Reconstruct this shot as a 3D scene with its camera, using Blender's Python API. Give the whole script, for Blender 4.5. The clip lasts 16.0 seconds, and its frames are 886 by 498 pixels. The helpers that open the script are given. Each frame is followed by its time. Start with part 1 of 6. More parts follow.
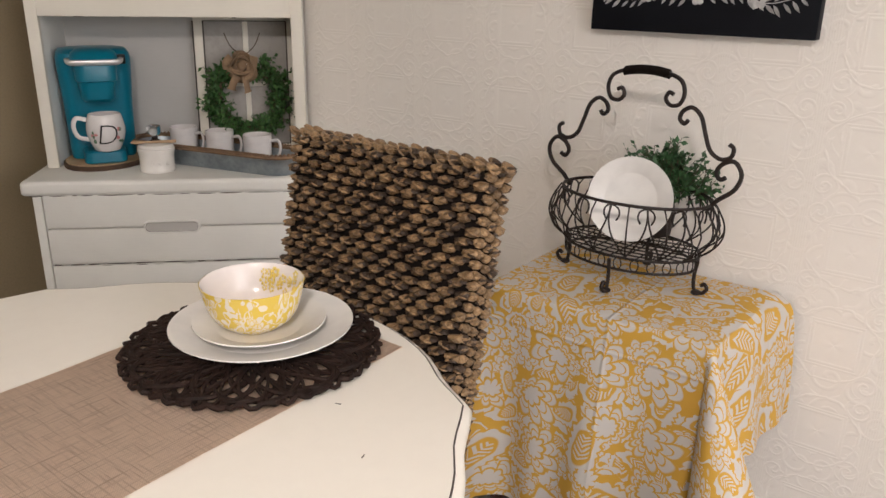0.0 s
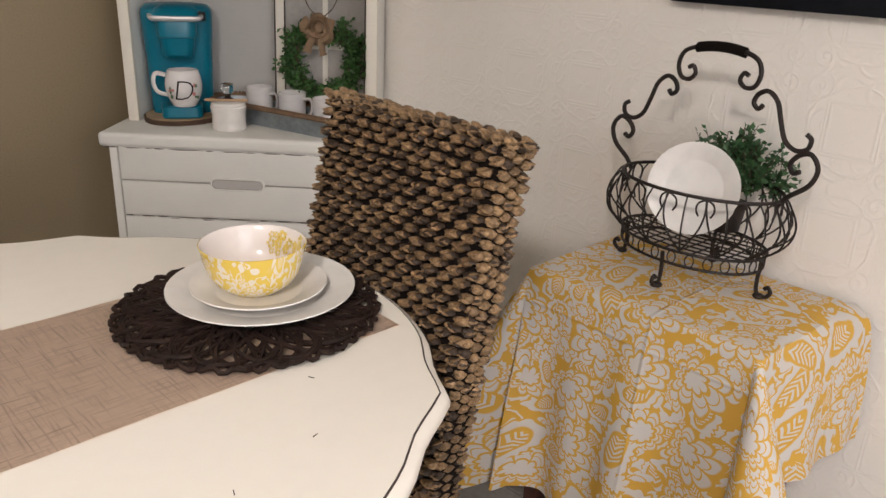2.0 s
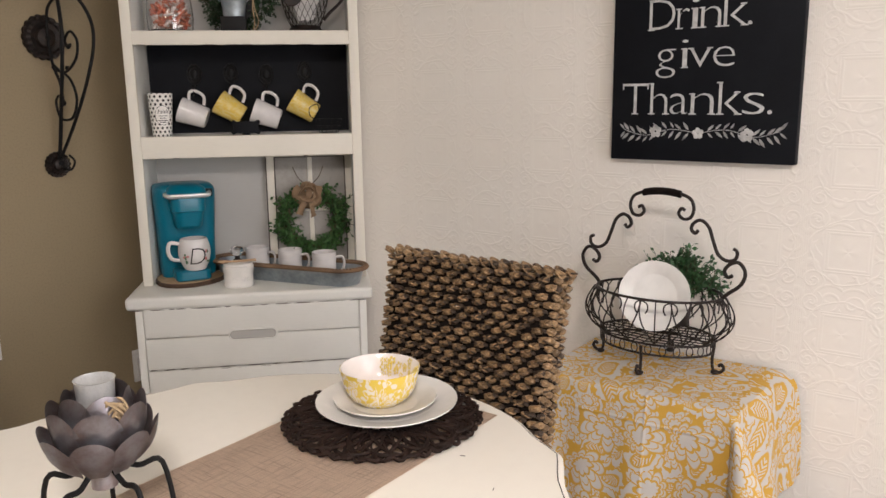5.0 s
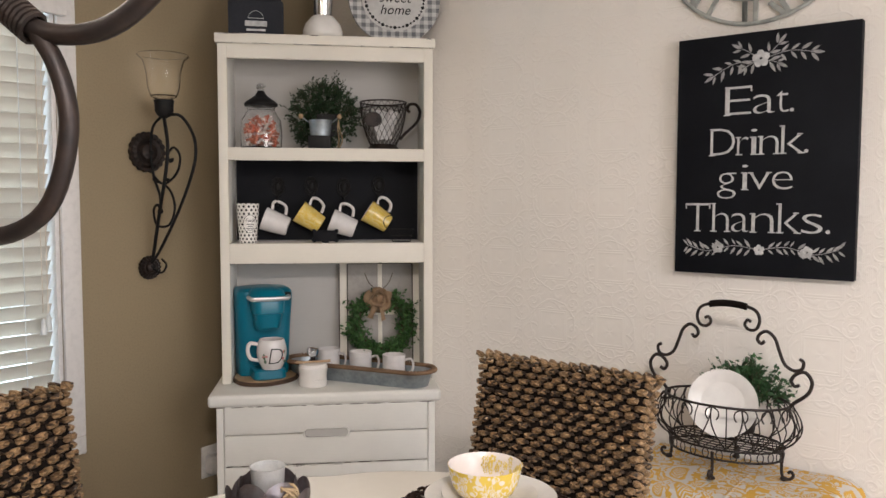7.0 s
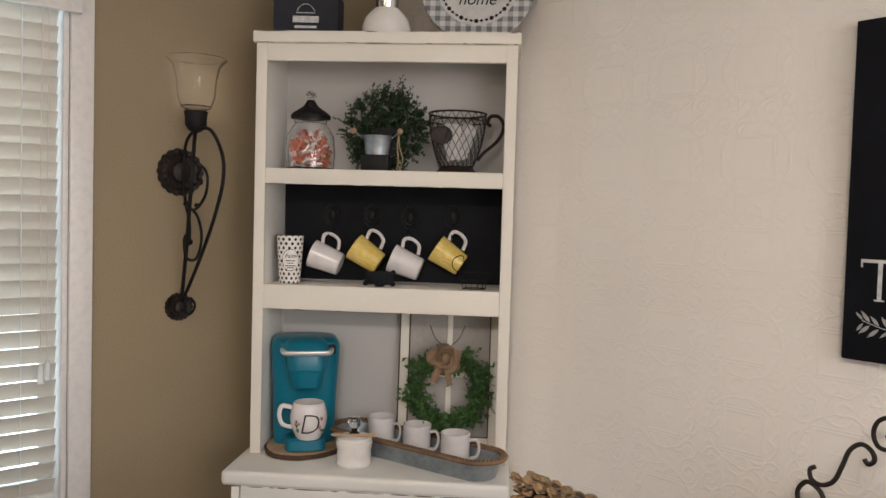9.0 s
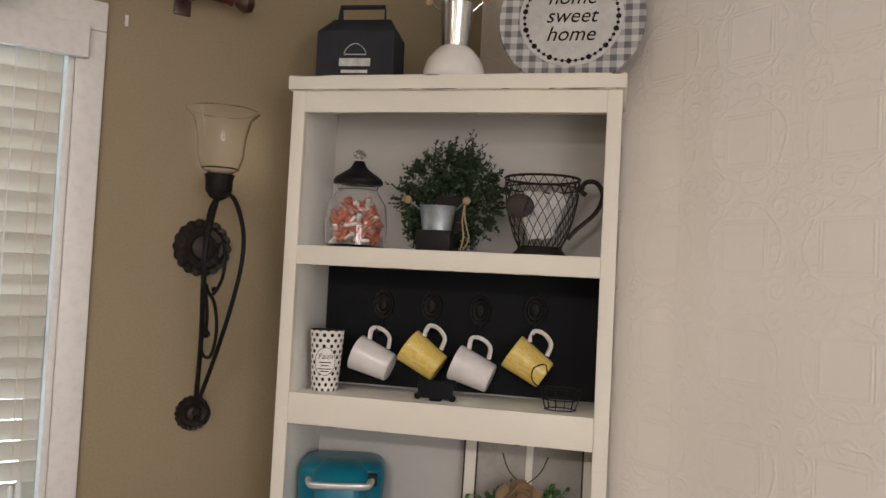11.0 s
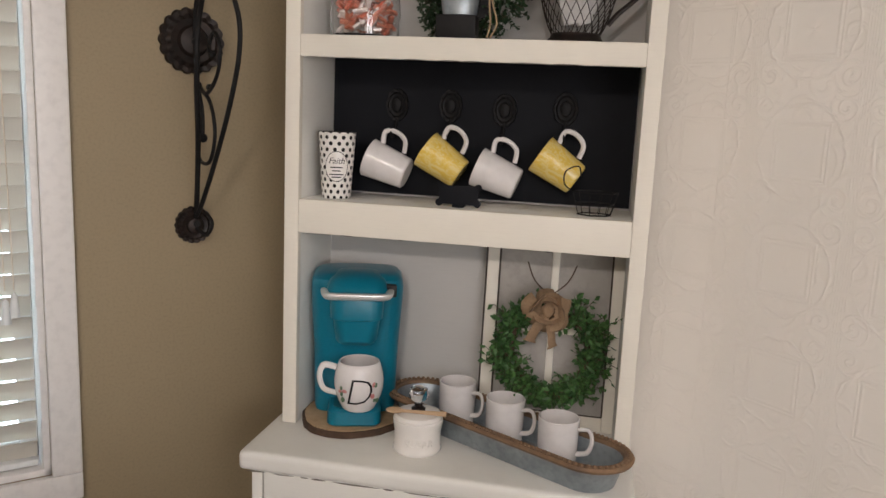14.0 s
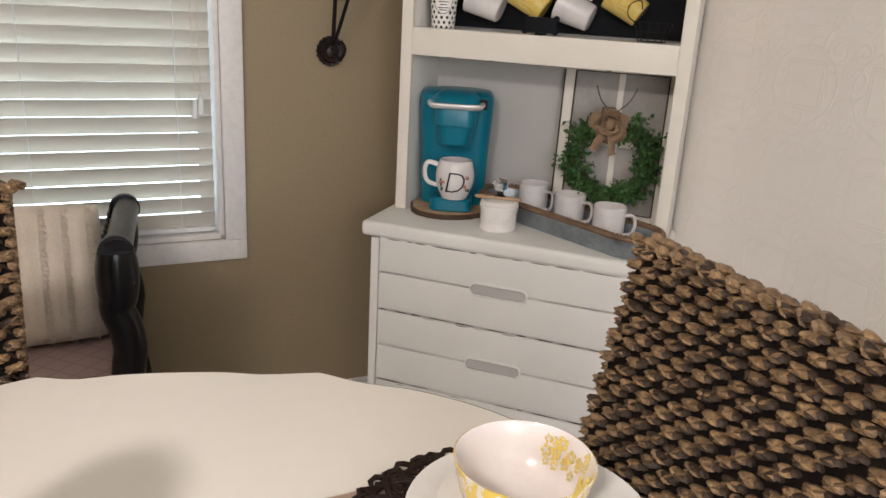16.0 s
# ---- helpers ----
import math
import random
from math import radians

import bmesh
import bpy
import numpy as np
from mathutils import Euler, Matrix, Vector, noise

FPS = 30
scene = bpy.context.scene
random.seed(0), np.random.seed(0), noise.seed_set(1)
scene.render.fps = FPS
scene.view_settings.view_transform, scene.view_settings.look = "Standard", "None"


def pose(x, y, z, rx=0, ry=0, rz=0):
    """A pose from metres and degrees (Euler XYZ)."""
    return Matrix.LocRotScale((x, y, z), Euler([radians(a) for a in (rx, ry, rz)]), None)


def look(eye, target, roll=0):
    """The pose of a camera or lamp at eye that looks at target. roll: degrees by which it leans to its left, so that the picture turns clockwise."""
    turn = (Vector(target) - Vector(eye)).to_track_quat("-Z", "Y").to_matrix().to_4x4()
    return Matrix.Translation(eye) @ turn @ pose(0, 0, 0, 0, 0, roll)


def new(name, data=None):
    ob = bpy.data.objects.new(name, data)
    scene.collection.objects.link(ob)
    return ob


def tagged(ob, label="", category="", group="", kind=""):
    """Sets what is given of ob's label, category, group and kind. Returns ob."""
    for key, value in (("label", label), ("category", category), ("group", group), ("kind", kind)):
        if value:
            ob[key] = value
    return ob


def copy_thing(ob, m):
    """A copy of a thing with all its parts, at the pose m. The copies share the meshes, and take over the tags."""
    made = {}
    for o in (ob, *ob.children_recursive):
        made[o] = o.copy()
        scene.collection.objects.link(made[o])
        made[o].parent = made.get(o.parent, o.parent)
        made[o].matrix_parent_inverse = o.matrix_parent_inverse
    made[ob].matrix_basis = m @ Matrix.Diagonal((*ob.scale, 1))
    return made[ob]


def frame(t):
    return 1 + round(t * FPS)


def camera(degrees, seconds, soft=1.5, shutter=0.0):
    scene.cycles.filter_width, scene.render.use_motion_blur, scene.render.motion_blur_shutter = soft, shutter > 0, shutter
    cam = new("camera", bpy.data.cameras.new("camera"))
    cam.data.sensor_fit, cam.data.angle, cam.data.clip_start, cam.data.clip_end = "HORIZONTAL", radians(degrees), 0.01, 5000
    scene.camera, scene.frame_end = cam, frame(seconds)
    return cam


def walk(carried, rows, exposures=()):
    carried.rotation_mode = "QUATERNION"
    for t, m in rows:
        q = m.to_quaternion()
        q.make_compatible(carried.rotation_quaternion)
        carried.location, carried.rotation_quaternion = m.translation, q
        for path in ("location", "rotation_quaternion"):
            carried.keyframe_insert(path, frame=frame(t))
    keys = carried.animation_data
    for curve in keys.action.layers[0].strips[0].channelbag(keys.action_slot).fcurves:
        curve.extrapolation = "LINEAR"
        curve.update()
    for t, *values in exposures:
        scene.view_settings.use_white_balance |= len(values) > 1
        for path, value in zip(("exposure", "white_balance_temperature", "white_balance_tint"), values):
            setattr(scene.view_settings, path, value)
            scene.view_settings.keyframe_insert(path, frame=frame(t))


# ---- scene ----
cam = camera(59.2, 16.0)
PATH = [
    (0, (0.008, 0.011, 1.259), (0.274, 1.883, 0.605), 0.9),
    (0.5, (0.081, 0.069, 1.250), (0.259, 1.945, 0.580), 1.8),
    (1, (0.143, 0.077, 1.246), (0.214, 1.952, 0.552), 2.4),
    (1.5, (0.170, 0.074, 1.243), (0.170, 1.946, 0.537), 2.2),
    (2, (0.166, 0.067, 1.239), (0.140, 1.934, 0.522), 2.4),
    (2.5, (0.161, 0.062, 1.237), (0.126, 1.930, 0.522), 1.9),
    (3, (0.081, 0.026, 1.263), (0.118, 1.912, 0.598), -0.1),
    (3.2, (0.037, 0.001, 1.271), (0.123, 1.895, 0.635), -1.0),
    (5.3, (-0.247, -0.317, 1.354), (0.108, 1.627, 1.046), -0.4),
    (5.5, (-0.275, -0.323, 1.365), (0.120, 1.622, 1.118), -0.1),
    (6, (-0.327, -0.388, 1.376), (0.091, 1.561, 1.219), 0.6),
    (6.5, (-0.368, -0.412, 1.376), (-0.010, 1.551, 1.239), 0.6),
    (7, (-0.407, -0.414, 1.369), (-0.138, 1.564, 1.244), 0.1),
    (7.5, (-0.346, -0.349, 1.368), (-0.175, 1.639, 1.226), 1.2),
    (8, (-0.236, -0.231, 1.378), (-0.160, 1.759, 1.201), 2.0),
    (8.5, (-0.168, -0.052, 1.394), (-0.187, 1.941, 1.229), 1.7),
    (9, (-0.094, 0.162, 1.423), (-0.252, 2.154, 1.340), 1.6),
    (9.5, (-0.017, 0.375, 1.453), (-0.406, 2.336, 1.502), 3.1),
    (9.7, (-0.013, 0.444, 1.455), (-0.473, 2.388, 1.546), 3.2),
    (12, (-0.140, 0.744, 1.507), (-0.540, 2.703, 1.504), 2.4),
    (12.5, (-0.163, 0.772, 1.484), (-0.540, 2.734, 1.377), 2.1),
    (13, (-0.156, 0.796, 1.455), (-0.550, 2.747, 1.263), 1.8),
    (13.5, (-0.168, 0.813, 1.432), (-0.551, 2.757, 1.160), 2.0),
    (14, (-0.170, 0.815, 1.407), (-0.552, 2.748, 1.061), 2.6),
    (14.5, (-0.168, 0.780, 1.385), (-0.567, 2.701, 0.993), 2.0),
    (15, (-0.096, 0.687, 1.360), (-0.587, 2.572, 0.908), 1.9),
    (15.5, (-0.008, 0.509, 1.336), (-0.631, 2.334, 0.806), 2.8),
    (16, (0.028, 0.388, 1.294), (-0.608, 2.182, 0.682), 3.3),
]
walk(cam, [(t, look(eye, target, roll)) for t, eye, target, roll in PATH], [(0.0, -0.35, 6250, 15), (3.2, -0.36, 6250, 15), (5.5, -0.18, 6200, 15), (8.5, -0.19, 6250, 15), (9.6, -0.38, 6500, 16), (12.0, -0.26, 6450, 16), (16.0, -0.16, 6200, 15)])

# ---- light ----
world = bpy.data.worlds.new("sky")
scene.world = world
world.use_nodes = True
_sky = world.node_tree.nodes.new("ShaderNodeTexSky")
_sky.sky_type, _sky.sun_disc = "NISHITA", False
_sky.sun_elevation, _sky.sun_rotation = radians(48), radians(-60)
_bg = world.node_tree.nodes["Background"]
_bg.inputs[1].default_value = 0.12
world.node_tree.links.new(_sky.outputs[0], _bg.inputs[0])
# The ceiling, side and end values drive fill lamps added out of view.
SUN_WATTS, WINDOW_WATTS, BULB_WATTS, CEILING_FILL_WATTS, SIDE_FILL_WATTS, END_FILL_WATTS = 2.0, 20.0, 3.2, 92.0, 22.0, 54.0

TAN = pose(-0.5, 2.96, 0, 0, 0, 45)      # wall with the window: x along it to the corner, -y into the room
WHITE = pose(-0.5, 2.96, 0, 0, 0, -45)   # embossed wall: x away from the corner, -y into the room


def lamp(name, kind, m, watts, colour, **more):
    data = bpy.data.lights.new(name, kind)
    data.energy, data.color = watts, colour
    if kind == "AREA":
        data.shape, data.size, data.size_y = "RECTANGLE", more["w"], more["h"]
    elif kind == "SUN":
        data.angle = radians(more["angle"])
    else:
        data.shadow_soft_size = more["r"]
    ob = new(name, data)
    ob.matrix_world = m
    return ob


lamp("sun", "SUN", look((-6, 5, 6), (-1, 2, 1)), SUN_WATTS, (1, 0.95, 0.86), angle=0.6)

# ---- materials ----


def nodes_of(name, rough=0.5, metal=0.0):
    m = bpy.data.materials.new(name)
    m.use_nodes = True
    t = m.node_tree
    b = t.nodes["Principled BSDF"]
    b.inputs["Roughness"].default_value, b.inputs["Metallic"].default_value = rough, metal
    return m, t, b


def node(t, kind, ins=None, **props):
    n = t.nodes.new("ShaderNode" + kind)
    for k, v in props.items():
        if k == "operation":
            n.operation = v
        elif k == "data_type":
            n.data_type = v
        elif k == "feature":
            n.feature = v
        elif k == "blend_type":
            n.blend_type = v
    for k, v in (ins or {}).items():
        if hasattr(v, "is_output"):
            t.links.new(v, n.inputs[k])
        else:
            n.inputs[k].default_value = v
    return n


def mth(t, op, a, b=0.0, c=0.0):
    return node(t, "Math", {0: a, 1: b, 2: c}, operation=op).outputs[0]


def mixc(t, fac, a, b):
    n = t.nodes.new("ShaderNodeMix")
    n.data_type = "RGBA"
    for i, v in ((0, fac), (6, a), (7, b)):
        if hasattr(v, "is_output"):
            t.links.new(v, n.inputs[i])
        else:
            n.inputs[i].default_value = v if i == 0 else (*v, 1) if len(v) == 3 else v
    return n.outputs[2]


def coords(t, uv=False, stretch=(1, 1, 1)):
    c = t.nodes.new("ShaderNodeTexCoord").outputs["UV" if uv else "Object"]
    if stretch != (1, 1, 1):
        c = node(t, "Mapping", {0: c, 3: stretch}).outputs[0]
    return c


def noise_of(t, vec, scale, detail=3.0, rough=0.55):
    return node(t, "TexNoise", {"Vector": vec, "Scale": scale, "Detail": detail, "Roughness": rough}).outputs[0]


def step(t, v, lo, hi):
    return node(t, "MapRange", {0: v, 1: lo, 2: hi}).outputs[0]


def bump(t, b, height, strength, dist=0.002):
    n = node(t, "Bump", {"Strength": strength, "Distance": dist, "Height": height})
    t.links.new(n.outputs[0], b.inputs["Normal"])


def mat(name, a, c=None, rough=0.5, metal=0.0, scale=6.0, fine=70.0, relief=0.15, stretch=(1, 1, 1), island=0.0, coat=0.0, dist=0.001, rvar=0.12, grain_mix=0.35, spec=0.5):
    """A surface that drifts from colour a to c at a broad scale, with a fine grain, relief and uneven gloss."""
    m, t, b = nodes_of(name, rough, metal)
    c = c or tuple(x * 0.82 for x in a)
    v = coords(t, stretch=stretch)
    broad, grain = noise_of(t, v, scale, 4), noise_of(t, v, fine, 3)
    col = mixc(t, step(t, broad, 0.35, 0.68), a, c)
    col = mixc(t, mth(t, "MULTIPLY", step(t, grain, 0.45, 0.75), grain_mix), col, tuple(x * 0.72 for x in c))
    if island:
        r = t.nodes.new("ShaderNodeNewGeometry").outputs["Random Per Island"]
        col = mixc(t, mth(t, "MULTIPLY", r, island), col, tuple(x * 0.35 for x in c))
    t.links.new(col, b.inputs["Base Color"])
    t.links.new(mth(t, "ADD", rough - rvar / 2, mth(t, "MULTIPLY", grain, rvar)), b.inputs["Roughness"])
    b.inputs["Specular IOR Level"].default_value = spec
    if coat:
        b.inputs["Coat Weight"].default_value = coat
    if relief:
        bump(t, b, grain, relief, dist)
    return m


def worn_paint(name, base, under, amount=0.5, stretch=(1, 1, 1)):
    """Chalk paint with thin places, brush marks and small chips."""
    m, t, b = nodes_of(name, 0.55)
    v, s = coords(t), coords(t, stretch=(1.2, 1.2, 14) if stretch == (1, 1, 1) else stretch)
    broad, brush, chip = noise_of(t, v, 4, 4), noise_of(t, s, 22, 3), noise_of(t, v, 34, 5, 0.7)
    col = mixc(t, step(t, broad, 0.3, 0.75), base, tuple(x * 0.9 for x in base))
    col = mixc(t, mth(t, "MULTIPLY", step(t, brush, 0.5, 0.8), 0.22), col, tuple(x * 0.78 for x in base))
    col = mixc(t, mth(t, "MULTIPLY", step(t, chip, 0.72, 0.76), amount), col, under)
    t.links.new(col, b.inputs["Base Color"])
    bump(t, b, mth(t, "ADD", brush, mth(t, "MULTIPLY", chip, 0.5)), 0.18, 0.001)
    return m


def embossed(name):
    """Thick white relief wallpaper: framed rosette squares, scrolls between them and fluted bands."""
    m, t, b = nodes_of(name, 0.5)
    v = coords(t)
    x, _, z = node(t, "SeparateXYZ", {0: v}).outputs
    warp = mth(t, "MULTIPLY", mth(t, "SUBTRACT", noise_of(t, v, 16, 2), 0.5), 0.16)
    tile = 0.21
    u = mth(t, "SUBTRACT", mth(t, "FRACT", mth(t, "DIVIDE", x, tile)), 0.5)
    w = mth(t, "SUBTRACT", mth(t, "FRACT", mth(t, "DIVIDE", z, tile)), 0.5)
    au, aw = mth(t, "ABSOLUTE", u), mth(t, "ABSOLUTE", w)
    box = mth(t, "MAXIMUM", au, aw)

    def ridge(q, at, width):
        return step(t, mth(t, "ABSOLUTE", mth(t, "SUBTRACT", q, at)), width, width * 0.25)

    frame_lines = mth(t, "MULTIPLY", mth(t, "MAXIMUM", ridge(box, 0.215, 0.018), ridge(box, 0.25, 0.013)), 0.5)
    rad = mth(t, "SQRT", mth(t, "ADD", mth(t, "MULTIPLY", u, u), mth(t, "MULTIPLY", w, w)))
    ang = mth(t, "ARCTAN2", w, u)
    petals = mth(t, "MULTIPLY", mth(t, "ADD", mth(t, "COSINE", mth(t, "MULTIPLY", ang, 4)), 1.0), 0.5)
    rosette = mth(t, "MULTIPLY", mth(t, "ADD", mth(t, "MULTIPLY", petals, 0.35), 0.25), step(t, rad, 0.17, 0.05))
    cu, cw = mth(t, "SUBTRACT", au, 0.355), mth(t, "SUBTRACT", aw, 0.37)
    crad = mth(t, "SQRT", mth(t, "ADD", mth(t, "MULTIPLY", cu, cu), mth(t, "MULTIPLY", cw, cw)))
    cang = mth(t, "ARCTAN2", cw, cu)
    spiral = mth(t, "SINE", mth(t, "ADD", mth(t, "MULTIPLY", mth(t, "ADD", crad, mth(t, "MULTIPLY", warp, 0.2)), 84), cang))
    scroll = mth(t, "MULTIPLY", step(t, spiral, 0.1, 0.9), step(t, crad, 0.145, 0.12))
    band = mth(t, "MULTIPLY", mth(t, "SINE", mth(t, "MULTIPLY", au, 260)), step(t, au, 0.425, 0.435))
    arc = ridge(mth(t, "ADD", rad, warp), 0.4, 0.018)
    height = mth(t, "MAXIMUM", mth(t, "MAXIMUM", frame_lines, rosette), mth(t, "MAXIMUM", scroll, mth(t, "MAXIMUM", band, arc)))
    curls = node(t, "TexVoronoi", {"Vector": v, "Scale": 15.0, "Randomness": 0.8})
    cl = node(t, "VectorMath", {0: v, 1: curls.outputs["Position"]}, operation="SUBTRACT").outputs[0]
    qx, _, qz = node(t, "SeparateXYZ", {0: cl}).outputs
    curl = mth(t, "SINE", mth(t, "ADD", mth(t, "MULTIPLY", curls.outputs["Distance"], 20), mth(t, "ARCTAN2", qz, qx)))
    curl = mth(t, "MULTIPLY", mth(t, "MULTIPLY", step(t, curl, 0.3, 0.95), step(t, box, 0.265, 0.285)), 0.6)
    height = mth(t, "MAXIMUM", height, curl)
    seam = step(t, mth(t, "ABSOLUTE", mth(t, "SUBTRACT", mth(t, "FRACT", mth(t, "DIVIDE", mth(t, "SUBTRACT", x, 2.13), 0.54)), 0.5)), 0.004, 0.0)
    grain = noise_of(t, v, 140, 4)
    height = mth(t, "SUBTRACT", mth(t, "ADD", height, mth(t, "MULTIPLY", grain, 0.14)), seam)
    broad = noise_of(t, v, 2.2, 4)
    col = mixc(t, step(t, broad, 0.35, 0.7), (0.87, 0.82, 0.755), (0.835, 0.785, 0.72))
    t.links.new(col, b.inputs["Base Color"])
    bump(t, b, height, 0.28, 0.0055)
    return m


def damask(name, ground, figure, scale=8.0, uv=True, gloss=0.75, size=1.0, weave=True):
    """A printed pattern of petalled flower heads, herringbone leaves and thin vines."""
    m, t, b = nodes_of(name, gloss)
    v = coords(t, uv)
    wob = node(t, "VectorMath", {0: node(t, "TexNoise", {"Vector": v, "Scale": scale * 1.2, "Detail": 2.0}).outputs[1], 1: (0.5, 0.5, 0.5)}, operation="SUBTRACT").outputs[0]
    v2 = node(t, "VectorMath", {0: v, 1: node(t, "VectorMath", {0: wob, 3: 0.42 / scale}, operation="SCALE").outputs[0]}, operation="ADD").outputs[0]

    def layer(k, shift, share):
        sh = node(t, "VectorMath", {0: v2, 1: (shift, shift * 1.7, shift * 0.6)}, operation="ADD").outputs[0]
        cells = node(t, "TexVoronoi", {"Vector": sh, "Scale": scale * k, "Randomness": 0.7})
        loc = node(t, "VectorMath", {0: sh, 1: cells.outputs["Position"]}, operation="SUBTRACT").outputs[0]
        loc = node(t, "VectorMath", {0: loc, 3: scale * k / size}, operation="SCALE").outputs[0]
        rnd = node(t, "SeparateColor", {0: cells.outputs["Color"]}).outputs
        loc = node(t, "VectorRotate", {"Vector": loc, "Angle": mth(t, "MULTIPLY", rnd[0], 6.28)}).outputs[0]
        x, y, _ = node(t, "SeparateXYZ", {0: loc}).outputs
        r = mth(t, "SQRT", mth(t, "ADD", mth(t, "MULTIPLY", x, x), mth(t, "MULTIPLY", y, y)))
        a = mth(t, "ARCTAN2", y, x)
        lobe = mth(t, "ABSOLUTE", mth(t, "COSINE", mth(t, "MULTIPLY", a, 4.5)))
        edge = mth(t, "MULTIPLY", mth(t, "ADD", 0.33, mth(t, "MULTIPLY", lobe, 0.12)), mth(t, "ADD", 0.92, mth(t, "MULTIPLY", mth(t, "SINE", a), 0.34)))
        petals = step(t, mth(t, "SUBTRACT", r, edge), 0.015, -0.015)
        gap = mth(t, "MULTIPLY", step(t, lobe, 0.26, 0.18), step(t, r, 0.13, 0.17))
        ring = step(t, mth(t, "ABSOLUTE", mth(t, "SUBTRACT", r, mth(t, "MULTIPLY", edge, 0.48))), 0.03, 0.02)
        flower = mth(t, "MULTIPLY", petals, mth(t, "SUBTRACT", 1.0, mth(t, "MAXIMUM", gap, mth(t, "MAXIMUM", ring, step(t, mth(t, "ABSOLUTE", mth(t, "SUBTRACT", r, mth(t, "MULTIPLY", edge, 0.78))), 0.016, 0.010)))))
        yb = mth(t, "SUBTRACT", y, mth(t, "MULTIPLY", mth(t, "MULTIPLY", x, x), 0.45))
        q = mth(t, "SQRT", mth(t, "ADD", mth(t, "POWER", mth(t, "DIVIDE", x, 0.60), 2.0), mth(t, "POWER", mth(t, "DIVIDE", yb, 0.30), 2.0)))
        frill = mth(t, "ADD", q, mth(t, "MULTIPLY", mth(t, "SINE", mth(t, "MULTIPLY", a, 13)), 0.07))
        rim = mth(t, "MULTIPLY", step(t, frill, 1.0, 0.96), step(t, q, 0.62, 0.68))
        bones = mth(t, "MULTIPLY", step(t, mth(t, "SINE", mth(t, "MULTIPLY", mth(t, "SUBTRACT", x, mth(t, "ABSOLUTE", yb)), 62)), 0.0, 0.3), step(t, q, 0.52, 0.48))
        leaf = mth(t, "MAXIMUM", rim, bones)
        pick = step(t, rnd[1], share, share + 0.001)
        free = mth(t, "MINIMUM", step(t, mth(t, "SUBTRACT", r, edge), 0.05, 0.06), 1.0)
        free_leaf = step(t, frill, 1.10, 1.13)
        clear = mth(t, "ADD", mth(t, "MULTIPLY", free, mth(t, "SUBTRACT", 1.0, pick)), mth(t, "MULTIPLY", free_leaf, pick))
        return mth(t, "ADD", mth(t, "MULTIPLY", flower, mth(t, "SUBTRACT", 1.0, pick)), mth(t, "MULTIPLY", leaf, pick)), clear

    (big, open1), (small, open2) = layer(1.0, 0.0, 0.45), layer(1.7, 0.37, 0.5)
    fig = mth(t, "MAXIMUM", big, mth(t, "MULTIPLY", small, open1))
    vine = step(t, mth(t, "ABSOLUTE", mth(t, "SUBTRACT", noise_of(t, v, scale * 1.9, 1), 0.5)), 0.022, 0.015)
    blobs = node(t, "TexVoronoi", {"Vector": v2, "Scale": scale * 4.4, "Randomness": 0.9})
    shown = step(t, node(t, "SeparateColor", {0: blobs.outputs["Color"]}).outputs[0], 0.30, 0.31)
    leaflets = mth(t, "MULTIPLY", step(t, blobs.outputs["Distance"], 0.47, 0.43), shown)
    filler = mth(t, "MULTIPLY", mth(t, "MAXIMUM", vine, leaflets), mth(t, "MULTIPLY", open1, open2))
    fig = mth(t, "MAXIMUM", fig, filler)
    grain = noise_of(t, v, 420, 2)
    col = mixc(t, fig, ground, figure)
    col = mixc(t, mth(t, "MULTIPLY", noise_of(t, v, 5, 3), 0.18), col, tuple(x * 0.8 for x in ground))
    t.links.new(col, b.inputs["Base Color"])
    if weave:
        cu, cv, _ = node(t, "SeparateXYZ", {0: v}).outputs
        crease = mth(t, "MAXIMUM", step(t, mth(t, "ABSOLUTE", mth(t, "SUBTRACT", cu, 0.045)), 0.006, 0.0), step(t, mth(t, "ABSOLUTE", mth(t, "SUBTRACT", mth(t, "ABSOLUTE", mth(t, "SUBTRACT", cv, 0.10)), 0.15)), 0.006, 0.0))
        rumple = noise_of(t, v, 9, 3)
        bump(t, b, mth(t, "ADD", mth(t, "ADD", mth(t, "MULTIPLY", grain, 0.12), crease), mth(t, "MULTIPLY", rumple, 2.0)), 0.55, 0.004)
    else:
        b.inputs["Coat Weight"].default_value = 0.5
        bump(t, b, fig, 0.1, 0.0004)
    return m


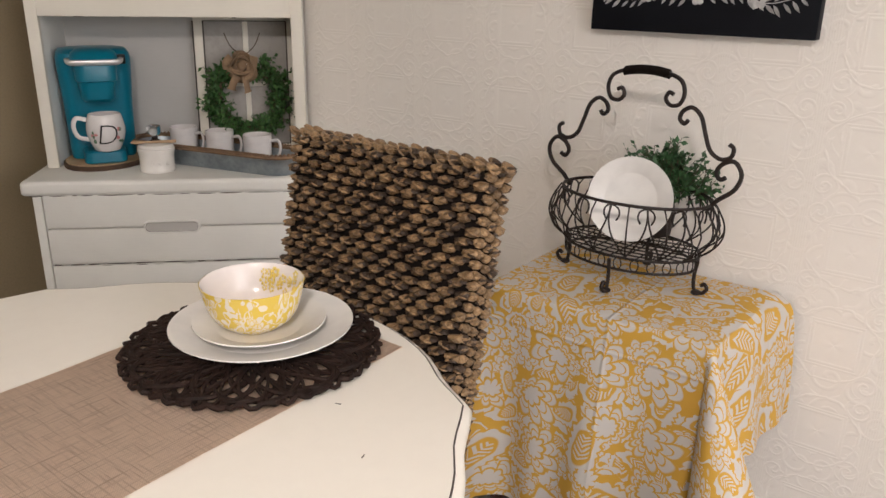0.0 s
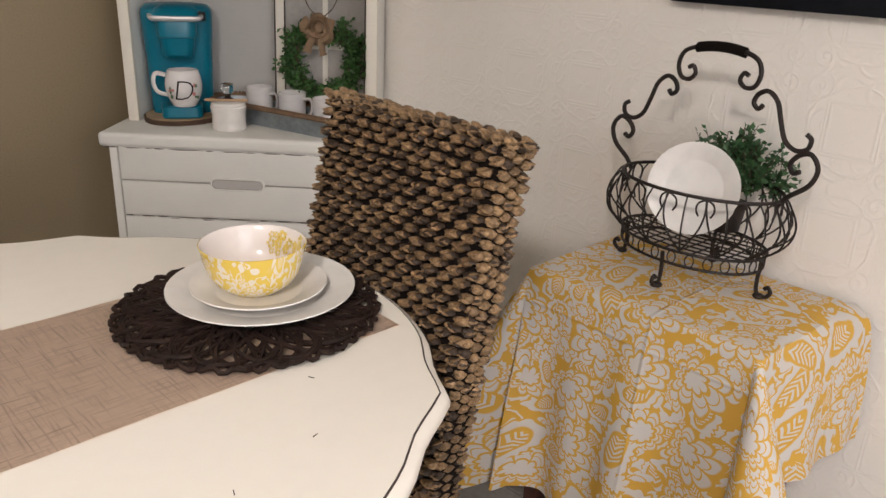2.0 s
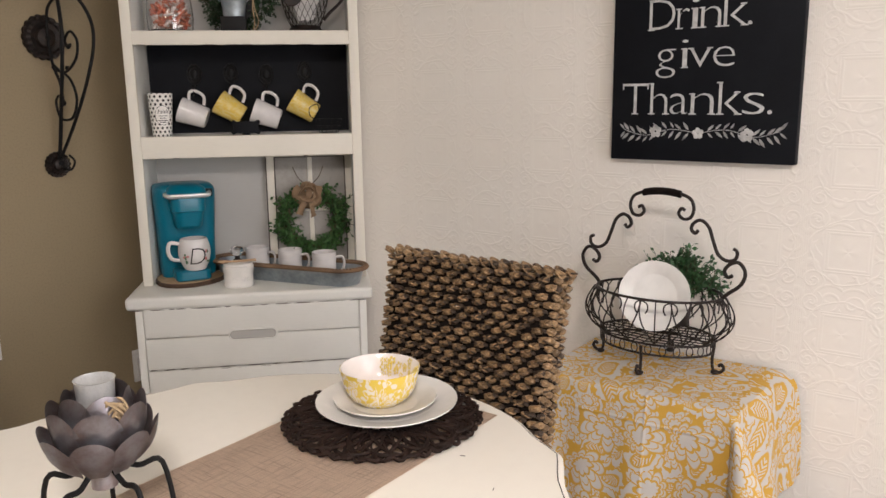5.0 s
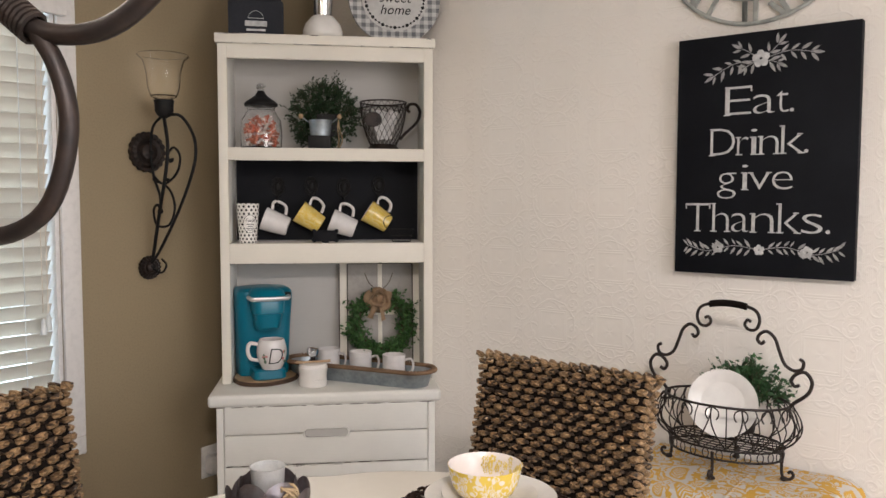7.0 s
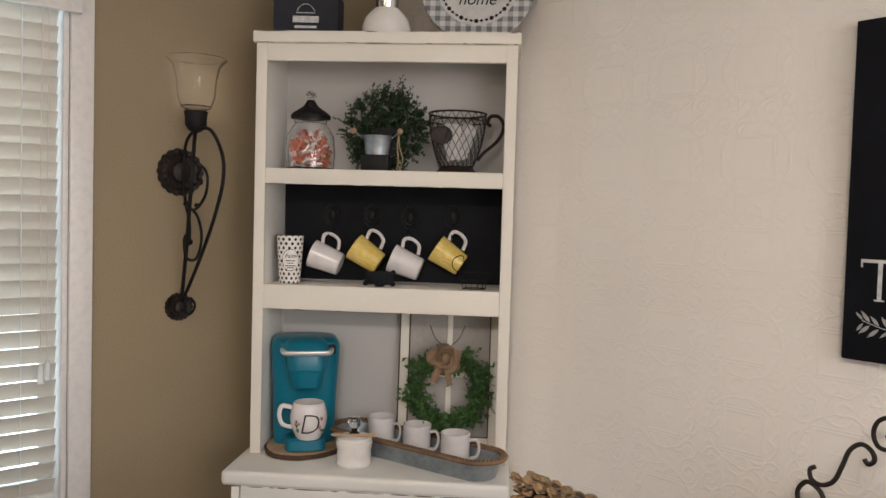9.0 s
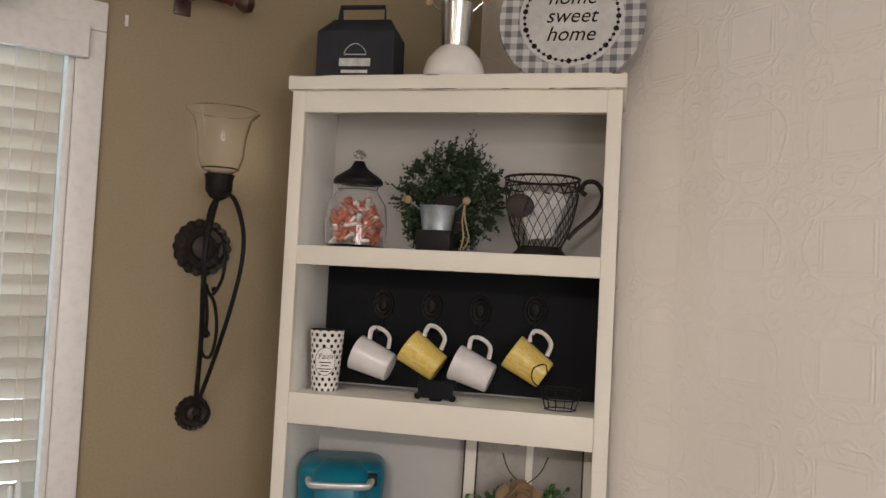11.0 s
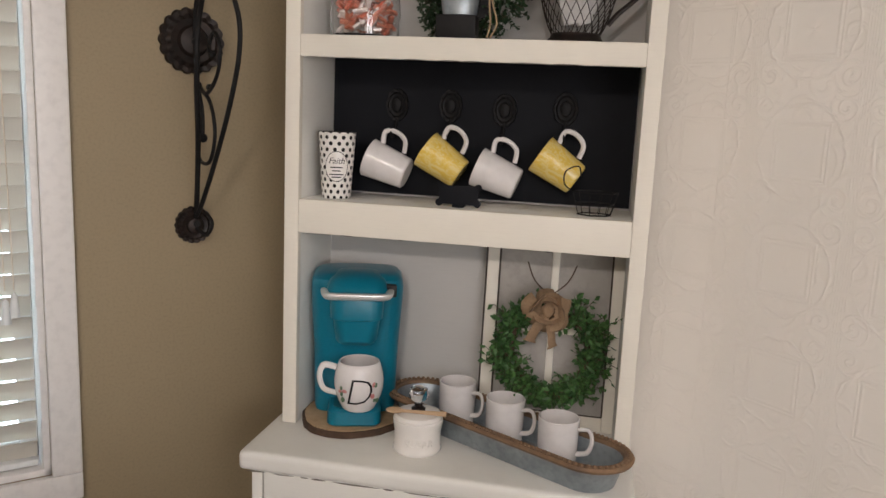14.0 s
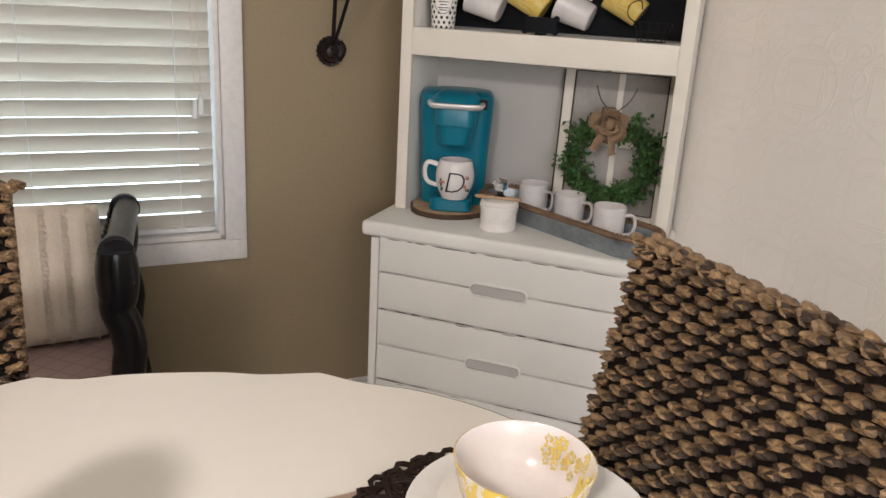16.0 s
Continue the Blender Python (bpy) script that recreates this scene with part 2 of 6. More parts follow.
def burlap(name, light, dark, pitch=0.0032, contrast=0.55):
    m, t, b = nodes_of(name, 0.9)
    v = coords(t, True)
    x, y, _ = node(t, "SeparateXYZ", {0: v}).outputs
    k = 2 * math.pi / pitch
    wx = mth(t, "SINE", mth(t, "MULTIPLY", mth(t, "ADD", x, mth(t, "MULTIPLY", noise_of(t, v, 90, 2), 0.002)), k))
    wy = mth(t, "SINE", mth(t, "MULTIPLY", mth(t, "ADD", y, mth(t, "MULTIPLY", noise_of(t, v, 80, 2), 0.002)), k))
    weave = mth(t, "MULTIPLY", mth(t, "ADD", mth(t, "MULTIPLY", wx, wy), 1.0), 0.5)
    sx = noise_of(t, node(t, "Mapping", {0: v, 3: (14, 330, 1)}).outputs[0], 1.0, 3)
    sy = noise_of(t, node(t, "Mapping", {0: v, 3: (330, 14, 1)}).outputs[0], 1.0, 3)
    streak = mth(t, "MAXIMUM", step(t, sx, 0.5, 0.72), step(t, sy, 0.5, 0.72))
    col = mixc(t, mth(t, "MULTIPLY", streak, contrast), light, dark)
    col = mixc(t, mth(t, "MULTIPLY", weave, 0.35), col, dark)
    t.links.new(col, b.inputs["Base Color"])
    bump(t, b, mth(t, "ADD", weave, streak), 0.4, 0.0008)
    return m


def dotted(name):
    m, t, b = nodes_of(name, 0.25)
    x, y, _ = node(t, "SeparateXYZ", {0: coords(t, True)}).outputs
    row = mth(t, "FLOOR", mth(t, "DIVIDE", y, 0.0125))
    u = mth(t, "SUBTRACT", mth(t, "FRACT", mth(t, "ADD", mth(t, "DIVIDE", x, 0.0185), mth(t, "MULTIPLY", row, 0.5))), 0.5)
    w = mth(t, "SUBTRACT", mth(t, "FRACT", mth(t, "DIVIDE", y, 0.0125)), 0.5)
    u, w = mth(t, "MULTIPLY", u, 0.0185), mth(t, "MULTIPLY", w, 0.0125)
    d = mth(t, "SQRT", mth(t, "ADD", mth(t, "MULTIPLY", u, u), mth(t, "MULTIPLY", w, w)))
    t.links.new(mixc(t, step(t, d, 0.0046, 0.0040), (0.78, 0.76, 0.72), (0.015, 0.014, 0.016)), b.inputs["Base Color"])
    return m


def glass(name, tint=(1, 1, 1), rough=0.0, ior=1.45):
    m, t, b = nodes_of(name, rough)
    b.inputs["Base Color"].default_value = (*tint, 1)
    b.inputs["Transmission Weight"].default_value, b.inputs["IOR"].default_value = 1.0, ior
    return m


def glow(name, colour, strength):
    m, t, b = nodes_of(name)
    b.inputs["Base Color"].default_value = (*colour, 1)
    b.inputs["Emission Color"].default_value, b.inputs["Emission Strength"].default_value = (*colour, 1), strength
    return m


def buffalo(name):
    """Grey and white check with a whitewashed middle."""
    m, t, b = nodes_of(name, 0.5)
    v = coords(t)
    x, _, z = node(t, "SeparateXYZ", {0: v}).outputs
    a = step(t, mth(t, "SINE", mth(t, "MULTIPLY", x, 210)), -0.1, 0.1)
    c = step(t, mth(t, "SINE", mth(t, "MULTIPLY", z, 210)), -0.1, 0.1)
    k = mth(t, "MULTIPLY", mth(t, "ADD", a, c), 0.5)
    col = mixc(t, k, (0.62, 0.62, 0.60), (0.075, 0.08, 0.09))
    col = mixc(t, mth(t, "MULTIPLY", noise_of(t, v, 60, 3), 0.4), col, (0.4, 0.4, 0.4))
    t.links.new(col, b.inputs["Base Color"])
    return m


def quilted(name):
    m, t, b = nodes_of(name, 0.85)
    v = coords(t)
    x, y, z = node(t, "SeparateXYZ", {0: v}).outputs
    p = mth(t, "ABSOLUTE", mth(t, "SINE", mth(t, "MULTIPLY", mth(t, "ADD", x, y), 48)))
    q = mth(t, "ABSOLUTE", mth(t, "SINE", mth(t, "MULTIPLY", mth(t, "SUBTRACT", x, y), 48)))
    lines = mth(t, "MAXIMUM", step(t, p, 0.2, 0.08), step(t, q, 0.2, 0.08))
    col = mixc(t, mth(t, "MULTIPLY", lines, 0.5), (0.46, 0.33, 0.30), (0.22, 0.145, 0.13))
    col = mixc(t, mth(t, "MULTIPLY", noise_of(t, v, 90, 3), 0.4), col, (0.50, 0.38, 0.35))
    t.links.new(col, b.inputs["Base Color"])
    bump(t, b, lines, -0.5, 0.002)
    return m


def toile(name):
    m, t, b = nodes_of(name, 0.9)
    v = coords(t)
    n1, n2 = noise_of(t, v, 26, 3), noise_of(t, v, 60, 2)
    fig = mth(t, "MAXIMUM", step(t, mth(t, "ABSOLUTE", mth(t, "SUBTRACT", n1, 0.5)), 0.02, 0.012), step(t, n2, 0.64, 0.67))
    t.links.new(mixc(t, fig, (0.62, 0.56, 0.49), (0.10, 0.09, 0.085)), b.inputs["Base Color"])
    return m


TANPAINT = mat("tan_wall_paint", (0.30, 0.235, 0.142), (0.275, 0.213, 0.127), 0.6, scale=1.6, fine=160, relief=0.12)
PAPER = embossed("embossed_wallpaper")
CEIL = mat("ceiling_paint", (0.78, 0.76, 0.72), None, 0.8, fine=120)
TRIM = mat("white_trim_paint", (0.74, 0.72, 0.70), (0.70, 0.68, 0.66), 0.4, scale=3, fine=50, relief=0.05)
FLOORM = mat("slate_tile", (0.36, 0.34, 0.31), (0.24, 0.225, 0.21), 0.55, scale=5, fine=40, relief=0.3)
GROUT = mat("grout", (0.26, 0.25, 0.23), None, 0.9)
CREAM = worn_paint("cream_chalk_paint", (0.79, 0.745, 0.65), (0.13, 0.10, 0.08), 0.35)
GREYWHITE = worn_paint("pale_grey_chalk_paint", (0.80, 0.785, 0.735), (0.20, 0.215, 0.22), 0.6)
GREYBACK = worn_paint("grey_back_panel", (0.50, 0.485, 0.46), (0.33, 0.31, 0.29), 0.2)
TABLEP = mat("cream_table_paint", (0.83, 0.785, 0.70), (0.815, 0.768, 0.683), 0.36, scale=2.5, fine=40, relief=0.02, grain_mix=0.06)
WEARGREY = mat("rubbed_grey_brown_edge", (0.17, 0.15, 0.13), (0.09, 0.075, 0.065), 0.7, scale=40, fine=160)
DARKLINE = mat("worn_dark_edge", (0.05, 0.035, 0.025), None, 0.6)
CHALK = mat("chalkboard_black", (0.006, 0.0065, 0.009), (0.009, 0.010, 0.013), 0.6, scale=7, fine=120, relief=0.05, spec=0.12)
CHALKWHITE = mat("chalk_white", (0.66, 0.655, 0.645), (0.45, 0.445, 0.44), 0.85, scale=60, fine=300, relief=0.1)
IRON = mat("brown_black_iron", (0.028, 0.017, 0.013), (0.012, 0.009, 0.008), 0.5, 0.35, scale=40, fine=200, relief=0.25)
BLACKMETAL = mat("black_metal", (0.008, 0.0077, 0.008), (0.013, 0.012, 0.012), 0.6, 0.1, scale=60, fine=260, relief=0.2, spec=0.22)
TEAL = mat("teal_plastic", (0.0, 0.16, 0.245), (0.0, 0.145, 0.225), 0.3, scale=3, fine=200, relief=0.02, rvar=0.06)
TEALDARK = mat("dark_teal_plastic", (0.0, 0.10, 0.145), None, 0.35, relief=0.02)
CHROME = mat("brushed_chrome", (0.72, 0.72, 0.72), (0.55, 0.55, 0.55), 0.22, 1.0, scale=20, fine=300, relief=0.03)
SATIN = mat("satin_silver_plastic", (0.72, 0.72, 0.71), (0.64, 0.64, 0.63), 0.34, 0.55, scale=20, fine=300, relief=0.02)
GALV = mat("galvanised_metal", (0.40, 0.45, 0.48), (0.27, 0.31, 0.34), 0.42, 0.75, scale=22, fine=90, relief=0.08)
CLOCKGREY = mat("weathered_clock_metal", (0.46, 0.47, 0.44), (0.26, 0.27, 0.25), 0.6, 0.2, scale=18, fine=90, relief=0.1)
GALVDARK = mat("dark_galvanised_metal", (0.42, 0.42, 0.46), (0.26, 0.20, 0.19), 0.30, 0.75, scale=26, fine=90, relief=0.08)
WHITECHINA = mat("white_china", (0.80, 0.775, 0.735), (0.785, 0.76, 0.72), 0.18, scale=3, fine=20, relief=0.0, rvar=0.05)
MUGWHITE = mat("white_stoneware", (0.73, 0.70, 0.685), (0.70, 0.67, 0.655), 0.22, scale=5, fine=30, relief=0.0, rvar=0.06)
BARK = mat("bark_edge", (0.09, 0.05, 0.028), (0.045, 0.028, 0.018), 0.9, scale=40, fine=130, relief=0.6)
WOODLIGHT = mat("light_cut_wood", (0.46, 0.32, 0.19), (0.36, 0.24, 0.13), 0.65, scale=14, fine=80, relief=0.2)
WOODRIM = mat("weathered_wood_rim", (0.25, 0.15, 0.08), (0.14, 0.085, 0.05), 0.7, scale=20, fine=120, relief=0.4)
SPOONWOOD = mat("spoon_wood", (0.55, 0.37, 0.22), None, 0.55, scale=20, fine=120, stretch=(1, 6, 6))
REDWOOD = mat("dark_red_wood", (0.085, 0.022, 0.014), (0.045, 0.014, 0.01), 0.35, scale=12, fine=70, coat=0.3)
WEAVE = mat("seagrass_weave", (0.50, 0.325, 0.165), (0.21, 0.125, 0.06), 0.42, scale=75, fine=260, relief=1.0, stretch=(1, 3.0, 1), island=0.7, dist=0.002, grain_mix=0.6)
WEAVEDARK = mat("dark_seagrass_strand", (0.075, 0.046, 0.026), (0.03, 0.018, 0.011), 0.55, scale=60, fine=230, relief=0.8, stretch=(1, 3.0, 1), dist=0.002, grain_mix=0.6)
# Near-black so gaps in the chair weave look shaded; also the grip cord.
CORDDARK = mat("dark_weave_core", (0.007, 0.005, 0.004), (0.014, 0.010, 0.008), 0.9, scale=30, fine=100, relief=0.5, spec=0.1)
MATBROWN = mat("dark_brown_cord", (0.026, 0.013, 0.009), (0.014, 0.008, 0.006), 0.7, scale=40, fine=160, relief=0.6, spec=0.2)
RUNNER = burlap("rose_beige_burlap", (0.80, 0.635, 0.49), (0.37, 0.255, 0.185), contrast=0.7)
CLOTH = damask("yellow_white_print", (0.60, 0.345, 0.045), (0.57, 0.56, 0.545), 7.6, size=0.98)
BOWLOUT = damask("yellow_floral_glaze", (0.76, 0.55, 0.09), (0.80, 0.74, 0.64), 19.0, False, 0.18, 0.62, False)
MUGYELLOW = damask("yellow_mug_glaze", (0.72, 0.50, 0.085), (0.75, 0.60, 0.22), 30.0, False, 0.2, 0.9, False)
LEAF = mat("box_leaf", (0.022, 0.065, 0.018), (0.012, 0.038, 0.012), 0.5, scale=30, fine=120, relief=0.2, island=0.6)
LEAFBRIGHT = mat("fresh_leaf", (0.105, 0.235, 0.06), (0.04, 0.12, 0.032), 0.5, scale=24, fine=120, relief=0.2, island=0.7)
LEAFBLUE = mat("blue_green_leaf", (0.06, 0.155, 0.05), (0.032, 0.09, 0.032), 0.55, scale=30, fine=120, relief=0.2, island=0.6)
TWIG = mat("brown_twig", (0.09, 0.055, 0.035), None, 0.85, scale=40, fine=150, relief=0.5)
BOWM = mat("burlap_bow", (0.33, 0.22, 0.13), (0.22, 0.14, 0.08), 0.9, scale=30, fine=260, relief=0.6)
CLEAR = glass("clear_glass")
FROST = glass("seeded_glass", (1.0, 1.0, 1.0), 0.0, 1.28)
CREAMSLAT = mat("cream_blind_slat", (0.72, 0.745, 0.745), (0.68, 0.705, 0.705), 0.45, scale=3, fine=60, relief=0.03)
CANDYORANGE = mat("orange_wrapper", (0.50, 0.07, 0.03), (0.50, 0.20, 0.12), 0.3, scale=60, fine=200, island=0.6)
CANDYWHITE = mat("foil_wrapper", (0.75, 0.70, 0.68), (0.6, 0.5, 0.45), 0.25, 0.3, scale=50)
FILTER = mat("white_paper_packs", (0.70, 0.68, 0.66), (0.5, 0.49, 0.48), 0.7, scale=14)
BLACKLACQ = mat("black_lacquer", (0.006, 0.006, 0.007), (0.010, 0.009, 0.010), 0.30, scale=9, fine=40, relief=0.06, coat=0.15, spec=0.3)
QUILT = quilted("brown_quilted_cover")
PILLOW = mat("cream_cotton", (0.74, 0.65, 0.54), (0.66, 0.57, 0.46), 0.95, scale=12, fine=220, relief=0.6)
FRINGE = mat("pale_fringe", (0.78, 0.71, 0.60), None, 0.95, scale=60, fine=300, relief=0.8)
TOILE = toile("printed_valance")
BOXM = mat("slate_card", (0.030, 0.032, 0.040), (0.024, 0.026, 0.032), 0.7, scale=10, fine=120, spec=0.2)
INK = mat("black_ink", (0.009, 0.0085, 0.009), None, 0.55, relief=0.0, spec=0.22)
PINK = mat("pink_flower_print", (0.55, 0.16, 0.17), (0.62, 0.32, 0.30), 0.3, scale=60)
GREENINK = mat("green_leaf_print", (0.12, 0.20, 0.12), None, 0.3)
YELLOWSPOT = mat("yellow_glaze_spots", (0.78, 0.58, 0.13), (0.80, 0.66, 0.26), 0.2, scale=60, relief=0.0)
BOWLIN = mat("pinkish_white_glaze", (0.82, 0.755, 0.71), (0.80, 0.73, 0.69), 0.15, scale=4, fine=20, relief=0.0, rvar=0.04)
PLASTERWHITE = mat("outlet_plastic", (0.78, 0.76, 0.73), None, 0.35, relief=0.0)
CHECK = buffalo("grey_check_metal")
DRIFT = mat("white_washed_disc", (0.66, 0.655, 0.63), (0.52, 0.515, 0.50), 0.6, scale=9, fine=60)
GREYPANE = mat("grey_brown_pane", (0.40, 0.375, 0.345), (0.33, 0.31, 0.285), 0.25, scale=8, fine=60, relief=0.02)
# Grey for the shade and rubbed paint round each drawer pull.
PULLSHADE = mat("worn_pull_shade", (0.24, 0.23, 0.21), (0.12, 0.11, 0.10), 0.7, scale=30, fine=120)
TWINE = mat("jute_twine", (0.36, 0.26, 0.15), None, 0.95, scale=60, fine=240, relief=0.6)
BULB = glow("warm_bulb", (1.0, 0.80, 0.55), 12.0)
OUTSIDE = glow("bright_garden", (0.74, 0.92, 0.90), 1.5)

# ---- mesh helpers ----


def part(name, bm, material, parent=None, label="", smooth=True, m=None, kind=""):
    me = bpy.data.meshes.new(name)
    bm.normal_update()
    bm.to_mesh(me)
    bm.free()
    for x in material if isinstance(material, (list, tuple)) else (material,):
        me.materials.append(x)
    if smooth:
        for p in me.polygons:
            p.use_smooth = True
        me.set_sharp_from_angle(angle=radians(38))
    ob = new(name, me)
    ob.parent = parent
    if m is not None:
        ob.matrix_basis = m
    if label or kind:
        tagged(ob, label, kind=kind)
    return ob


def thing(name, m, label, category, group="", kind=""):
    ob = new(name)
    ob.empty_display_size = 0.05
    ob.matrix_basis = m
    return tagged(ob, label, category, group, kind)


def box(lo, hi, bevel=0.0, bm=None, segs=2):
    bm = bm or bmesh.new()
    c = [(a + b) / 2 for a, b in zip(lo, hi)]
    made = bmesh.ops.create_cube(bm, size=1.0, matrix=Matrix.Translation(c) @ Matrix.Diagonal((*[b - a for a, b in zip(lo, hi)], 1)))
    if bevel:
        es = list({e for v in made["verts"] for e in v.link_edges})
        bmesh.ops.bevel(bm, geom=es, offset=bevel, segments=segs, affect="EDGES", profile=0.6)
    return bm


def lathe(profile, segs=32, bm=None, m=Matrix(), squash=1.0, inner=None):
    """Spins (radius, height) round z. Faces from profile index `inner` on take the second material. Lays a UV in metres."""
    bm = bm or bmesh.new()
    uv = bm.loops.layers.uv.verify()
    rings = []
    for r, z in profile:
        rings.append([bm.verts.new(m @ Vector((max(r, 1e-5) * math.cos(2 * math.pi * i / segs), squash * max(r, 1e-5) * math.sin(2 * math.pi * i / segs), z))) for i in range(segs)])
    big = max(r for r, _ in profile)
    lens = [0.0]
    for (a, b), (c, d) in zip(profile, profile[1:]):
        lens.append(lens[-1] + math.hypot(c - a, d - b))
    for k in range(len(rings) - 1):
        for i in range(segs):
            j = (i + 1) % segs
            f = bm.faces.new((rings[k][i], rings[k][j], rings[k + 1][j], rings[k + 1][i]))
            f.material_index = int(inner is not None and k >= inner)
            for l, (a, b) in zip(f.loops, ((i, k), (i + 1, k), (i + 1, k + 1), (i, k + 1))):
                l[uv].uv = (2 * math.pi * big * a / segs, lens[b])
    for ring, flip in ((rings[0], True), (rings[-1], False)):
        if (ring[0].co - ring[segs // 2].co).length > 0.0006:
            bm.faces.new(ring[::-1] if flip else ring)
    return bm


def smooth_path(pts, n=8, closed=False):
    """Catmull-Rom through the points."""
    p = [Vector(q) for q in pts]
    out, k = [], len(p)
    for i in range(k if closed else k - 1):
        a, b, c, d = (p[(i - 1) % k], p[i], p[(i + 1) % k], p[(i + 2) % k]) if closed else (p[max(i - 1, 0)], p[i], p[i + 1], p[min(i + 2, k - 1)])
        for s in range(n):
            t = s / n
            out.append(0.5 * (2 * b + (c - a) * t + (2 * a - 5 * b + 4 * c - d) * t * t + (3 * b - a - 3 * c + d) * t ** 3))
    if not closed:
        out.append(p[-1])
    return out


def tube(pts, r, bm=None, closed=False, segs=8, flat=1.0):
    """A round rod along the points; r may be a number or one radius per point."""
    bm = bm or bmesh.new()
    pts = [Vector(q) for q in pts]
    k, rings, side = len(pts), [], None
    for i in range(k):
        ahead = (pts[(i + 1) % k] - pts[i - 1]) if closed else (pts[min(i + 1, k - 1)] - pts[max(i - 1, 0)])
        ahead = ahead.normalized() if ahead.length > 1e-9 else Vector((0, 0, 1))
        if side is None:
            side = ahead.orthogonal().normalized()
        side = (side - ahead * side.dot(ahead)).normalized()
        up = ahead.cross(side)
        rr = r[i] if isinstance(r, (list, tuple)) else r
        rings.append([bm.verts.new(pts[i] + rr * (math.cos(a) * side + flat * math.sin(a) * up)) for a in (2 * math.pi * q / segs for q in range(segs))])
    for i in range(k if closed else k - 1):
        a, b = rings[i], rings[(i + 1) % k]
        for j in range(segs):
            bm.faces.new((a[j], a[(j + 1) % segs], b[(j + 1) % segs], b[j]))
    if not closed:
        bm.faces.new(rings[0][::-1])
        bm.faces.new(rings[-1])
    return bm


def ball(c, r, bm=None, u=12, v=8, scale=(1, 1, 1), m=Matrix()):
    bm = bm or bmesh.new()
    bmesh.ops.create_uvsphere(bm, u_segments=u, v_segments=v, radius=r, matrix=m @ Matrix.Translation(c) @ Matrix.Diagonal((*scale, 1)))
    return bm


def spiral(cx, cz, r0, r1, a0, turns, y=0.0, n=22, zs=1.0):
    return [(cx + (r0 + (r1 - r0) * i / n) * math.cos(a0 + turns * 2 * math.pi * i / n), y, cz + zs * (r0 + (r1 - r0) * i / n) * math.sin(a0 + turns * 2 * math.pi * i / n)) for i in range(n + 1)]


def leaf_into(bm, at, out, size, rng, wide=0.5):
    """One small folded leaf."""
    out = Vector(out).normalized()
    side = out.cross(Vector((rng.uniform(-1, 1), rng.uniform(-1, 1), rng.uniform(-1, 1)))).normalized()
    up = out.cross(side)
    a = Vector(at)
    tip, mid = a + out * size, a + out * size * 0.5
    l, r_ = mid + side * size * wide * 0.5 + up * size * 0.12, mid - side * size * wide * 0.5 + up * size * 0.12
    q = [bm.verts.new(p) for p in (a, l, tip, r_, mid)]
    bm.faces.new((q[0], q[4], q[1])), bm.faces.new((q[4], q[2], q[1])), bm.faces.new((q[0], q[3], q[4])), bm.faces.new((q[4], q[3], q[2]))


def sprigs(n, spot, size, seed, per=7, length=0.045, wide=0.5):
    """Leafy sprigs: spot(rng) gives a root and a direction. Returns leaf and twig meshes."""
    rng = random.Random(seed)
    leaves, twigs = bmesh.new(), bmesh.new()
    for _ in range(n):
        root, way = spot(rng)
        root, way = Vector(root), Vector(way).normalized()
        bend = Vector((rng.uniform(-1, 1), rng.uniform(-1, 1), rng.uniform(-0.4, 1))) * 0.45
        ln = length * rng.uniform(0.6, 1.3)
        pts = [root + (way + bend * s) * ln * s for s in (0, 0.35, 0.7, 1.0)]
        tube(pts, 0.0007, twigs, segs=3)
        for i in range(per):
            s = (i + 1) / per
            p = root + (way + bend * s) * ln * s
            o = way * 0.6 + Vector((rng.uniform(-1, 1), rng.uniform(-1, 1), rng.uniform(-1, 1)))
            leaf_into(leaves, p, o, size * rng.uniform(0.7, 1.25), rng, wide)
    return leaves, twigs


def lettering(name, body, size, m, material, parent, depth=0.0006, shear=0.0, align="CENTER", thin=0.0):
    cu = bpy.data.curves.new(name, "FONT")
    cu.body, cu.size, cu.extrude, cu.shear = body, size, depth, shear
    cu.align_x, cu.align_y, cu.resolution_u, cu.offset = align, "BOTTOM_BASELINE", 3, -thin
    tmp = bpy.data.objects.new("tmp", cu)
    scene.collection.objects.link(tmp)
    bpy.context.view_layer.update()
    me = bpy.data.meshes.new_from_object(tmp.evaluated_get(bpy.context.evaluated_depsgraph_get()))
    bpy.data.objects.remove(tmp)
    me.materials.clear()
    me.materials.append(material)
    ob = new(name, me)
    ob.parent = parent
    ob.matrix_basis = m
    return ob

# ---- the room ----


def slab(name, lo, hi, material, m, label, category, kind="structure", bevel=0.0):
    return tagged(part(name, box(lo, hi, bevel), material, None, smooth=False, m=m), label, category, kind=kind)


H = 2.44
WIN_L, WIN_R, WIN_B, WIN_T = -2.05, -1.095, 0.603, 2.005
bm = bmesh.new()
for lo, hi in (((-4.2, 0, 0), (WIN_L, 0.14, H)), ((WIN_R, 0, 0), (0, 0.14, H)), ((WIN_L, 0, 0), (WIN_R, 0.14, WIN_B)), ((WIN_L, 0, WIN_T), (WIN_R, 0.14, H))):
    box(lo, hi, 0, bm)
tagged(part("wall_window_side", bm, TANPAINT, smooth=False, m=TAN), "smooth tan painted wall with a window opening", "wall", kind="structure")
slab("wall_embossed", (0, 0, 0), (4.7, 0.14, H), PAPER, WHITE, "off-white wall covered in embossed scroll wallpaper", "wall")
# Unseen back wall; its wide opening is added to hold a fill lamp.
bm = bmesh.new()
